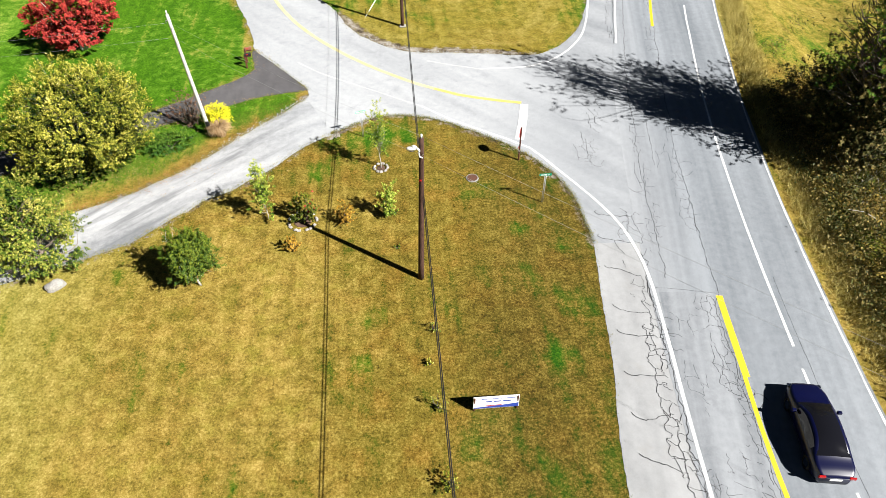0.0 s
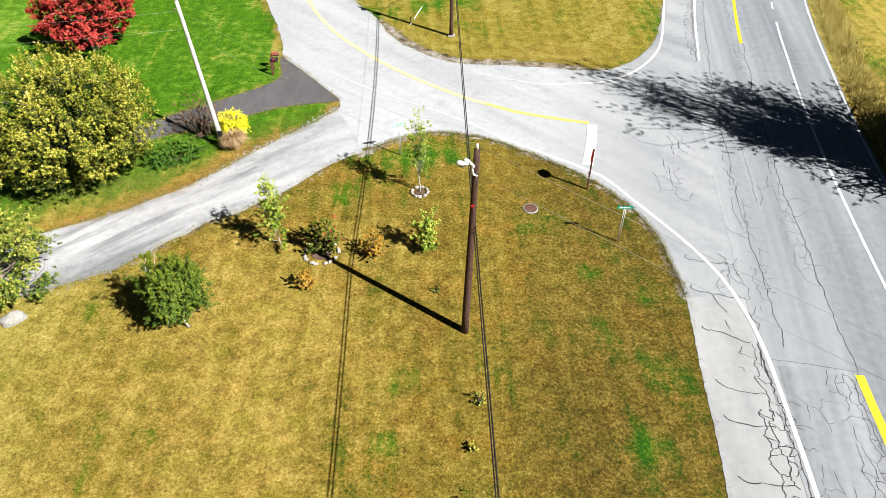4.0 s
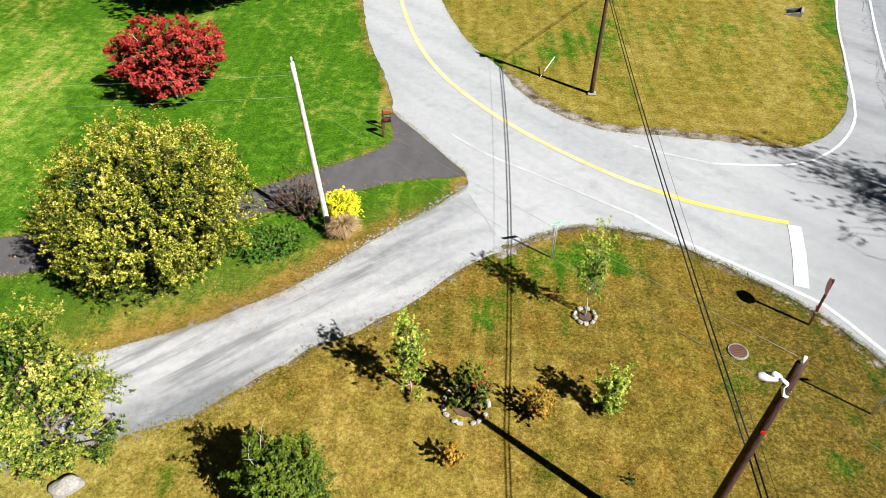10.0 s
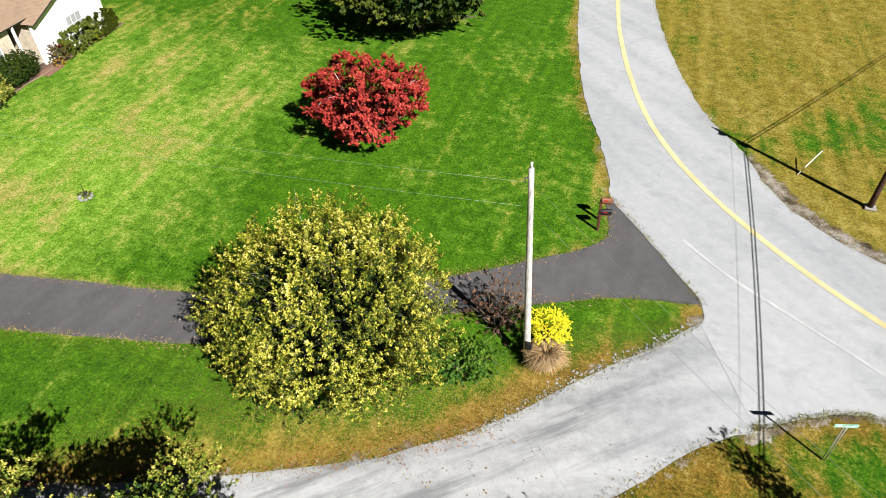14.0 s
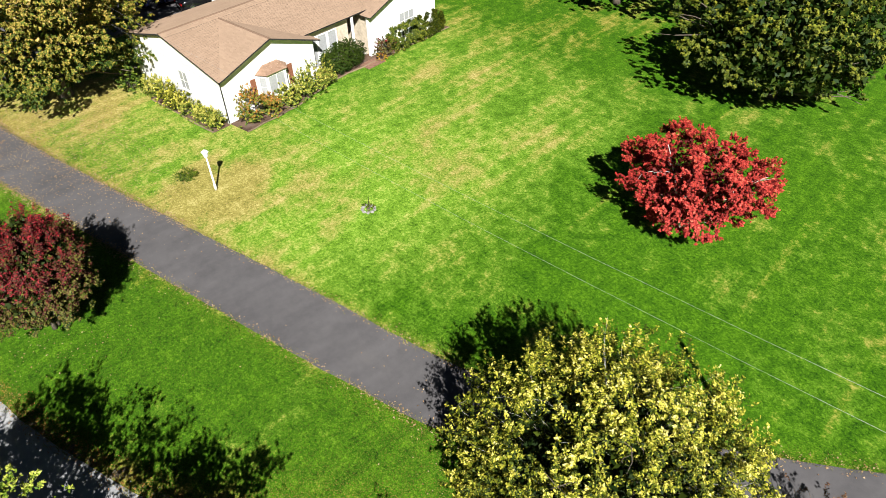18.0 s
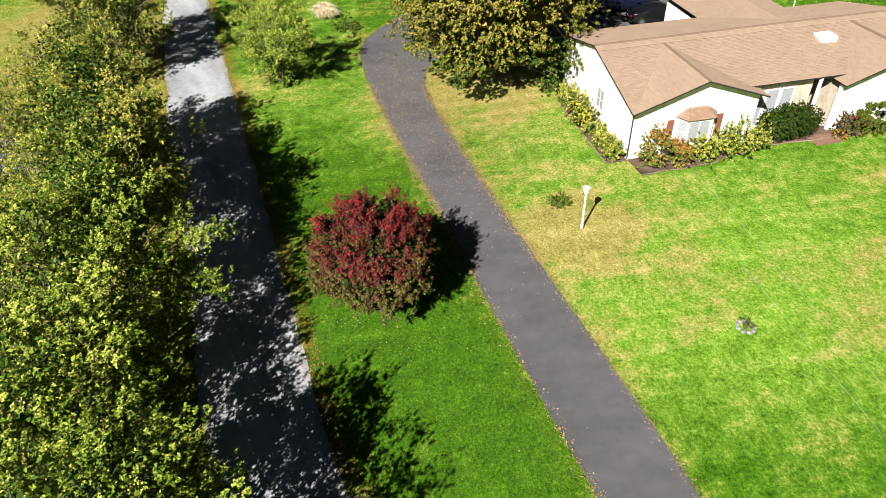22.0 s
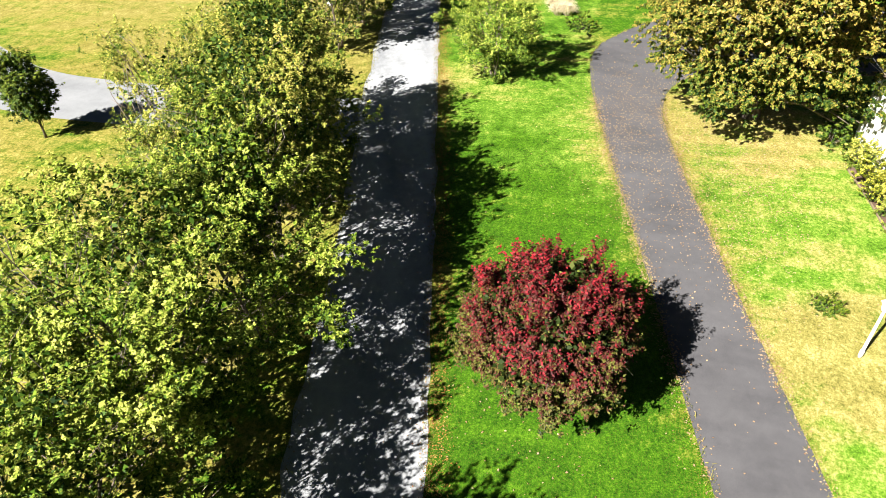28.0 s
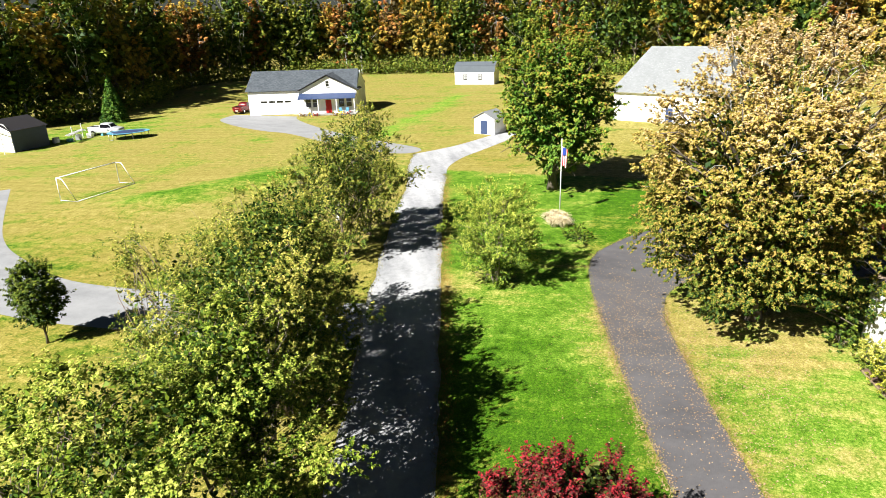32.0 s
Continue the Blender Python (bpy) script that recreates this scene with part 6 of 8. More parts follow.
def mailbox(x, y, rz, label, h, mat):
    ob = thing("mailbox", pose(x, y, 0, 0, 0, rz), label, "mailbox", "mailboxes")
    part("post", Shape().box(-0.06, -0.06, 0, 0.06, 0.06, h + 0.15, None, 0.01).mesh("post", M["rust"]), ob)
    part("arm", Shape().box(-0.04, -0.1, h - 0.12, 0.04, 0.5, h - 0.04, None, 0.008).mesh("arm", M["rust"]), ob)
    arch = [(-0.1, h), (0.1, h), (0.1, h + 0.13)] + [(0.1 * math.cos(radians(a)), h + 0.13 + 0.1 * math.sin(radians(a))) for a in (30, 60, 90, 120, 150)] + [(-0.1, h + 0.13)]
    bx = part("box", Shape().prism(arch, "y", 0.02, 0.52).mesh("box", mat), ob)
    part("flag", Shape().box(0.102, 0.12, h + 0.1, 0.112, 0.3, h + 0.16).mesh("flag", M["red"]), bx)


mailbox(-15.45, 46.75, -70, "black mailbox on a wooden post by the driveway", 1.05, M["black"])
mailbox(-15.6, 47.6, -75, "brown mailbox on a wooden post by the driveway", 1.1, M["brown"])

lp = thing("lamp_post", pose(-48.4, 34.3, 0), "white garden lamp post with a lantern", "lamp post")
part("post", Shape().tube([(0, 0, 0), (0, 0, 0.3), (0, 0, 0.32), (0, 0, 2.05)], [0.075, 0.07, 0.05, 0.04], 12).mesh("post", M["white"], True), lp)
ln_ob = part("lantern", Shape().tube([(0, 0, 2.05), (0, 0, 2.1), (0, 0, 2.38)], [0.06, 0.11, 0.16], 6).mesh("lantern", M["white"]), lp)
part("cap", Shape().tube([(0, 0, 2.38), (0, 0, 2.42), (0, 0, 2.52)], [0.2, 0.17, 0.03], 6).mesh("cap", M["white"]), ln_ob)
bush("low_shrub", "low round green shrub near the lamp post", -50.55, 33.6, 0.42, 1.15, "green", 80, 70, 70, 0.03, 0.09, lump=0.04)
pl = thing("garden_ornament", pose(-41.3, 39.35, 0), "small pile of pale stones with a thin plant", "ornament")
rngp = random.Random(8)
for i in range(9):
    a = i * 0.7
    part("stone", Shape().box(-0.1, -0.07, 0, 0.1, 0.07, 0.14, None, 0.04).mesh("stone", M["stone"]), pl, "", pose(0.32 * math.cos(a), 0.32 * math.sin(a), 0, 0, 0, rngp.uniform(0, 180)))
part("stake", Shape().tube([(0.05, 0, 0), (0.02, 0.05, 0.9)], 0.012, 5).mesh("stake", M["black"]), pl)
bush("potted_plant", "little dark plant among white stones", -41.3, 39.35, 0.55, 0.45, "dark", 81, 10, 16, 0.05, 0.08)

# ---- the tan-roofed house ----
H = pose(-53.95, 38.24, 0, 0, 0, 98.5)
house = thing("house", H, "single-storey white house with tan shingle roof and brick front", "house")


def shingles(name, p0, p1, p2, p3, mat, parent, course=0.145, tab=0.32, lift=0.02, seed=1):
    """Courses of tabs on a slope: p0, p1 along the eave, p2, p3 along the ridge above them."""
    rng = random.Random(seed)
    p0, p1, p2, p3 = (Vector(p) for p in (p0, p1, p2, p3))
    nrm = (p1 - p0).cross(p3 - p0 if (p3 - p0).length > 0.01 else p2 - p0).normalized()
    if nrm.z < 0:
        nrm = -nrm
    rows = max(1, int(((p3 - p0).length + (p2 - p1).length) / 2 / course))
    v, f = [], []
    for i in range(rows):
        t0, t1 = i / rows, min(1.0, (i + 1.12) / rows)
        a0, b0, a1, b1 = p0.lerp(p3, t0), p1.lerp(p2, t0), p0.lerp(p3, t1), p1.lerp(p2, t1)
        n = max(1, int((b0 - a0).length / tab))
        sh = 0.5 * (i % 2) + rng.uniform(-0.1, 0.1)
        cuts = [0.0] + [min(1.0, max(0.0, (k + sh) / n)) for k in range(1, n)] + [1.0]
        for k in range(len(cuts) - 1):
            c, d = cuts[k], cuts[k + 1]
            if d - c < 0.001:
                continue
            z = lift * rng.uniform(0.8, 1.3)
            q = [a0.lerp(b0, c) + nrm * z, a0.lerp(b0, d) + nrm * z, a1.lerp(b1, d) + nrm * 0.004, a1.lerp(b1, c) + nrm * 0.004]
            b = len(v)
            v += [tuple(w) for w in q]
            f.append((b, b + 1, b + 2, b + 3))
    return tagged(part(name, mesh_from(name, v, f, mat), parent, ""), kind="stuff")


def slab(pts, thick, name, mat, parent, label=""):
    pts = [Vector(p) for p in pts]
    n = (pts[1] - pts[0]).cross(pts[2] - pts[0]).normalized()
    if n.z < 0:
        n = -n
    k = len(pts)
    s = Shape().add(pts + [p - n * thick for p in pts], [tuple(range(k)), tuple(reversed(range(k, 2 * k)))] + [(i, (i + 1) % k, k + (i + 1) % k, k + i) for i in range(k)])
    return part(name, s.mesh(name, mat), parent, label)


def roof(quads, mat, parent, trim=None, label="", seed=1):
    for i, q in enumerate(quads):
        d = slab(q, 0.075, "roof", trim or M["trim_dark"], parent, label)
        p = list(q) if len(q) == 4 else [q[0], q[1], q[2], q[2]]
        shingles("shingle", *p, mat, d, seed=seed + i)


E0, S0, ZB = 3.0, 0.2586, 3.3
zf = lambda v: E0 + S0 * v
LEN, RV, BV = 19.8, 5.8, 11.0
RZ = zf(RV)
AZ, VZ, FE = 4.36, 5.26, 0.9
FU0, FU1 = 7.6 - 0.66, 12.15 + 0.66
roof([[(-0.3, -0.02, zf(0)), (-0.2, -0.02, zf(0)), (3.75, VZ, zf(VZ)), (-0.3, VZ, zf(VZ))],
      [(FU0, FE, zf(FE)), (FU1, FE, zf(FE)), (15.9, VZ, zf(VZ)), (3.75, VZ, zf(VZ))],
      [(19.8, -0.02, zf(0)), (LEN + 0.05, -0.02, zf(0)), (LEN + 0.05, VZ, zf(VZ)), (15.9, VZ, zf(VZ))],
      [(-0.3, VZ, zf(VZ)), (LEN + 0.05, VZ, zf(VZ)), (LEN + 0.05, RV, RZ), (-0.3, RV, RZ)],
      [(LEN + 0.05, BV, ZB), (-0.3, BV, ZB), (-0.3, RV, RZ), (LEN + 0.05, RV, RZ)]], M["roof_tan"], house, label="", seed=3)
for u0, uc, u1, va, vb in ((-0.2, 3.75, 7.6, 0.02, 1.0), (12.15, 15.9, 19.8, 1.0, 0.02)):
    roof([[(u0, va, E0), (u0, -0.02, E0), (uc, -0.02, AZ), (uc, VZ, AZ)], [(u1, -0.02, E0), (u1, vb, E0), (uc, VZ, AZ), (uc, -0.02, AZ)]], M["roof_tan"], house, seed=int(u0) + 9)
    cap = Shape().tube([(uc, -0.02, AZ + 0.01), (uc, VZ, AZ + 0.01)], 0.07, 6)
    part("ridge_cap", cap.mesh("ridge_cap", M["roof_cap"]), house)
    wl_ = Shape().prism([(u0 + 0.17, 0), (u1 - 0.35, 0), (u1 - 0.35, E0 - 0.02), (uc, AZ - 0.2), (u0 + 0.17, E0 - 0.02)], "y", 0.4, 0.62)
    part("wall", wl_.mesh("wall", M["siding"]), house)
part("ridge_cap", Shape().tube([(-0.3, RV, RZ + 0.0), (LEN, RV, RZ + 0.0)], 0.07, 6).mesh("ridge_cap", M["roof_cap"]), house)
for u in (-0.05, LEN - 0.52):
    part("wall", Shape().prism([(0.64, 0), (BV - 0.35, 0), (BV - 0.35, ZB - 0.08), (RV, RZ - 0.2), (0.64, E0)], "x", u, u + 0.22).mesh("wall", M["siding"]), house)
part("wall", Shape().box(7.25, 1.35, 0, 11.2, 1.55, 3.2).mesh("wall", M["cream_brick"]), house, "cream brick front wall")
part("wall", Shape().box(0.52, BV - 0.55, 0, LEN - 0.52, BV - 0.35, 2.9).mesh("wall", M["siding"]), house)
part("wall", Shape().box(7.03, 0.64, 0, 7.25, 1.5, 3.0).mesh("wall", M["siding"]), house)
part("wall", Shape().box(12.5, 0.64, 0, 12.72, 3.2, 3.0).mesh("wall", M["cream_brick"]), house)
part("wall", Shape().box(11.2, 3.0, 0, 12.5, 3.2, 3.2).mesh("wall", M["brown"]), house, "brown entry wall in the recess")
part("door", Shape().box(11.45, 2.94, 0.1, 12.3, 2.99, 2.1, None, 0.01).mesh("door", M["brown"]), house, "dark brown front door")
part("step", Shape().box(11.1, 1.0, 0, 12.5, 3.0, 0.1, None, 0.02).mesh("step", M["stone"]), house)
part("porch_post", Shape().box(11.3, 0.95, 0.1, 11.45, 1.1, 3.2, None, 0.01).mesh("porch_post", M["white"]), house)


def window(parent, m, w, h, cols=2, rows=2, frame_mat=None, glass="curtain_glass"):
    """A window set in a wall: local x across, z up, -y out."""
    fr = frame_mat or M["white"]
    t = 0.07
    inner = [(-w / 2, 0), (w / 2, 0), (w / 2, h), (-w / 2, h)]
    outer = [(-w / 2 - t, -t), (w / 2 + t, -t), (w / 2 + t, h + t), (-w / 2 - t, h + t)]
    vs = [m @ Vector((p[0], y, p[1])) for y in (-0.05, 0.03) for ring in (outer, inner) for p in ring]
    fs = []
    for k in range(4):
        n = (k + 1) % 4
        fs += [(k, n, 4 + n, 4 + k), (8 + n, 8 + k, 12 + k, 12 + n), (n, k, 8 + k, 8 + n), (4 + k, 4 + n, 12 + n, 12 + k)]
    f = part("window", Shape().add(vs, fs).mesh("window", fr), parent)
    part("sill", Shape().box(-w / 2 - t, -0.11, -t - 0.04, w / 2 + t, -0.052, -0.02, m, 0.008).mesh("sill", fr), f)
    for i in range(1, cols):
        x = -w / 2 + w * i / cols
        part("mullion", Shape().box(x - 0.02, -0.035, 0, x + 0.02, 0.0, h, m).mesh("mullion", fr), f)
    for i in range(1, rows):
        z = h * i / rows
        part("glazing_bar", Shape().box(-w / 2, -0.045, z - 0.02, w / 2, -0.036, z + 0.02, m).mesh("glazing_bar", fr), f)
    for i in range(cols):
        x0, x1 = -w / 2 + w * i / cols, -w / 2 + w * (i + 1) / cols
        part("pane", Shape().box(x0 + 0.01, -0.02, 0.01, x1 - 0.01, -0.012, h - 0.01, m).mesh("pane", M[glass]), f)
    return f


def shutter(parent, m, w, h, mat):
    s = Shape().box(-w / 2, -0.04, 0, w / 2, 0.0, h, m, 0.008)
    for i in range(9):
        s.box(-w / 2 + 0.04, -0.05, 0.06 + i * (h - 0.1) / 9, w / 2 - 0.04, -0.038, 0.06 + (i + 0.6) * (h - 0.1) / 9, m)
    part("shutter", s.mesh("shutter", mat), parent)


# bay window with its little roof
bay = Shape().prism([(2.6, 0.4), (2.95, -0.15), (4.35, -0.15), (4.7, 0.4)], "z", 0.55, 0.85)
part("bay", bay.mesh("bay", M["white"]), house)
part("bay_head", Shape().prism([(2.6, 0.4), (2.95, -0.15), (4.35, -0.15), (4.7, 0.4)], "z", 2.15, 2.3).mesh("bay_head", M["white"]), house)
window(house, pose(3.65, -0.1, 0.87), 1.2, 1.25, 2, 1)
window(house, pose(2.78, 0.12, 0.87, 0, 0, -58), 0.42, 1.25, 1, 2)
window(house, pose(4.52, 0.12, 0.87, 0, 0, 58), 0.42, 1.25, 1, 2)
bay_roof = slab([(2.45, 0.38, 2.32), (2.85, -0.3, 2.32), (3.1, 0.38, 2.75)], 0.05, "roof", M["roof_bay"], house)
for q in ([(2.45, 0.4, 2.32), (2.85, -0.3, 2.32), (3.1, 0.4, 2.75), (3.1, 0.4, 2.75)], [(2.85, -0.3, 2.32), (4.45, -0.3, 2.32), (4.2, 0.4, 2.75), (3.1, 0.4, 2.75)], [(4.45, -0.3, 2.32), (4.85, 0.4, 2.32), (4.2, 0.4, 2.75), (4.2, 0.4, 2.75)]):
    shingles("shingle", *q, M["roof_bay"], bay_roof, 0.12, 0.2, 0.02, 5)
for u in (2.2, 5.1):
    shutter(house, pose(u, 0.39, 0.8), 0.38, 1.35, M["brown"])
for u in (7.9, 8.8, 9.7):
    window(house, pose(u, 1.34, 0.5), 0.7, 2.1, 1, 1)
window(house, pose(16.2, 0.39, 1.0), 1.5, 1.2, 3, 2)
for u in (15.2, 17.2):
    shutter(house, pose(u, 0.39, 0.95), 0.35, 1.3, M["white"])
window(house, pose(-0.06, 4.6, 1.1, 0, 0, -90), 0.9, 1.2, 2, 2)
shutter(house, pose(-0.06, 5.45, 1.05, 0, 0, -90), 0.4, 1.3, M["white"])
part("skylight", Shape().box(12.9, 3.6, zf(3.6), 13.9, 4.5, zf(4.5) + 0.12, None, 0.03).mesh("skylight", M["white"]), house, "bright white skylight box on the roof")
part("gutter", Shape().tube([(-0.07, 0.36, E0 - 0.1), (-0.07, 0.36, 0.1)], 0.035, 6).mesh("gutter", M["trim_dark"]), house)
# rear wing
WU0, WU1, WV = 9.2, 15.6, 16.0
WC = (WU0 + WU1) / 2
roof([[(WU0, WV, ZB), (WU0, BV, ZB), (WC, 7.1, 4.2), (WC, WV, 4.2)], [(WU1, BV, ZB), (WU1, WV, ZB), (WC, WV, 4.2), (WC, 7.1, 4.2)]], M["roof_tan"], house, seed=21)
part("wall", Shape().prism([(WU0 + 0.3, 0), (WU1 - 0.3, 0), (WU1 - 0.3, 3.2), (WC, 4.05), (WU0 + 0.3, 3.2)], "y", WV - 0.5, WV - 0.3).mesh("wall", M["siding"]), house)
part("wall", Shape().box(WU0 + 0.3, BV - 0.3, 0, WU0 + 0.5, WV - 0.5, 2.9).mesh("wall", M["siding"]), house)
part("wall", Shape().box(WU1 - 0.5, BV - 0.3, 0, WU1 - 0.3, WV - 0.5, 2.9).mesh("wall", M["siding"]), house)
part("garage_door", Shape().box(WU0 + 0.26, 12.0, 0.05, WU0 + 0.31, 14.6, 2.2, None, 0.01).mesh("garage_door", M["white"]), house)
wire("service_drop", H @ Vector((0.0, BV - 0.3, 3.4)), (-67.6, 36.0, 3.6), 0.1, 0.02, M["white"], "white service cable at the eave")


def at_house(u, v, z=0.0):
    return H @ Vector((u, v, z))


def bed(name, pts, label):
    s = Shape().prism([tuple(at_house(*p)[:2]) for p in pts], "z", 0.0, 0.04)
    tagged(new(name, s.mesh(name, M["mulch"])), label, "flower bed", "", "structure")


bed("flower_bed", [(0.0, 0.38), (0.1, -1.25), (4.0, -1.15), (8.0, -0.2), (12.3, -0.4), (20.0, -0.55), (20.0, 0.35), (8.0, 1.3), (7.5, 0.38)], "mulched bed along the house front")
bed("flower_bed", [(-1.2, 0.3), (-1.3, 7.5), (-0.08, 7.5), (-0.08, 0.3)], "mulched bed along the gable wall")
edge = Shape()
for a, b in (((0.0, -1.3), (4.0, -1.2)), ((4.0, -1.2), (8.0, -0.25)), ((8.0, -0.25), (12.3, -0.45)), ((12.3, -0.45), (20, -0.6)), ((-1.35, 0.3), (-1.35, 7.5))):
    pa, pb = at_house(*a, 0.05), at_house(*b, 0.05)
    edge.tube([pa.lerp(pb, q / 6) + Vector((0.05 * math.sin(q * 2.1), 0.05 * math.cos(q * 1.7), 0)) for q in range(7)], 0.05, 5)
tagged(new("bed_edging", edge.mesh("bed_edging", M["dirt"])), "earthen brick edging of the flower beds", "edging", "", "structure")
for k, (u, v, hh, ww, mt, lab) in enumerate((
        (1.1, -0.45, 2.2, 1.6, "turning", "tall green and orange shrub before the bay"), (2.5, -0.65, 1.3, 1.5, "turning", "green and rust shrub before the bay"),
        (3.9, -0.6, 1.25, 1.6, "birch", "yellow-green shrub before the bay"), (5.2, -0.5, 1.5, 1.7, "birch", "pale green shrub before the house"),
        (6.5, -0.35, 1.8, 2.1, "birch", "pale green shrub before the house"), (7.5, -0.1, 0.9, 1.2, "birch", "low pale shrub before the house"))):
    p = at_house(u, v)
    bush("foundation_shrub", lab, p.x, p.y, hh, ww, mt, 90 + k, 70, 90, 0.042, 0.19, group="shrubs along the house")
for k, (u, v, hh, ww, mt) in enumerate(((-0.7, 0.8, 0.8, 1.0, "birch"), (-0.7, 2.0, 0.7, 1.0, "birch"), (-0.75, 3.4, 0.9, 1.2, "birch"), (-0.8, 4.8, 1.2, 1.5, "katsura"), (-0.8, 6.2, 1.3, 1.6, "katsura"), (-0.9, 7.6, 1.2, 1.5, "birch"))):
    p = at_house(u, v)
    bush("flowering_shrub", "yellow-green flowering shrub along the gable wall", p.x, p.y, hh, ww, mt, 100 + k, 60, 80, 0.042, 0.18, group="shrubs along the house")
p = at_house(9.6, 0.35)
bush("clipped_hedge", "dark green clipped rounded hedge", p.x, p.y, 2.0, 4.0, "hedge", 110, 1500, 60, 0.036, 0.06, depth=2.0, rz=98.5, stems=False, lump=0.04)
p = at_house(16.6, -0.2)
bush("box_hedge", "long dark green box hedge before the window", p.x, p.y, 1.5, 5.4, "dark", 111, 420, 70, 0.055, 0.10, depth=1.3, rz=98.5, stems=False, square=True)
p = at_house(13.2, -0.1)
bush("barberry", "dark red barberry shrub by the entry", p.x, p.y, 1.3, 1.7, "burgundy", 112, 60, 50, 0.05, 0.16)
p = at_house(12.5, -0.5)
bush("chrysanthemum", "small orange chrysanthemum by the entry", p.x, p.y, 0.5, 0.8, "orange", 113, 24, 30, 0.04, 0.1)
p = at_house(-1.6, 9.6)
bush("corner_shrub", "deep green shrub at the house corner", p.x, p.y, 2.2, 2.0, "green", 114, 60, 50, 0.07, 0.2)
walk_rng = random.Random(31)
path = thing("brick_path", H, "short brown brick path before the entry", "path")
for i in range(9):
    for j in range(8):
        u0, v0 = 10.75 + j * 0.215 + 0.1 * (i % 2), -0.95 + i * 0.115
        part("brick", Shape().box(u0, v0, 0.0, u0 + 0.2, v0 + 0.1, 0.055 + walk_rng.uniform(0, 0.012), None, 0.008).mesh("brick", M["path_brick"]), path)
ant = thing("clothes_pole", pose(-74.4, 57.0, 0), "white T-shaped clothes-line pole on the grass", "clothes pole")
part("post", Shape().tube([(0, 0, 0), (0, 0, 1.9)], 0.04, 6).mesh("post", M["white"]), ant)
part("crossbar", Shape().tube([(-0.5, 0.3, 1.9), (0.5, -0.3, 1.9)], 0.03, 6).mesh("crossbar", M["white"]), ant)

# ---- vehicles ----


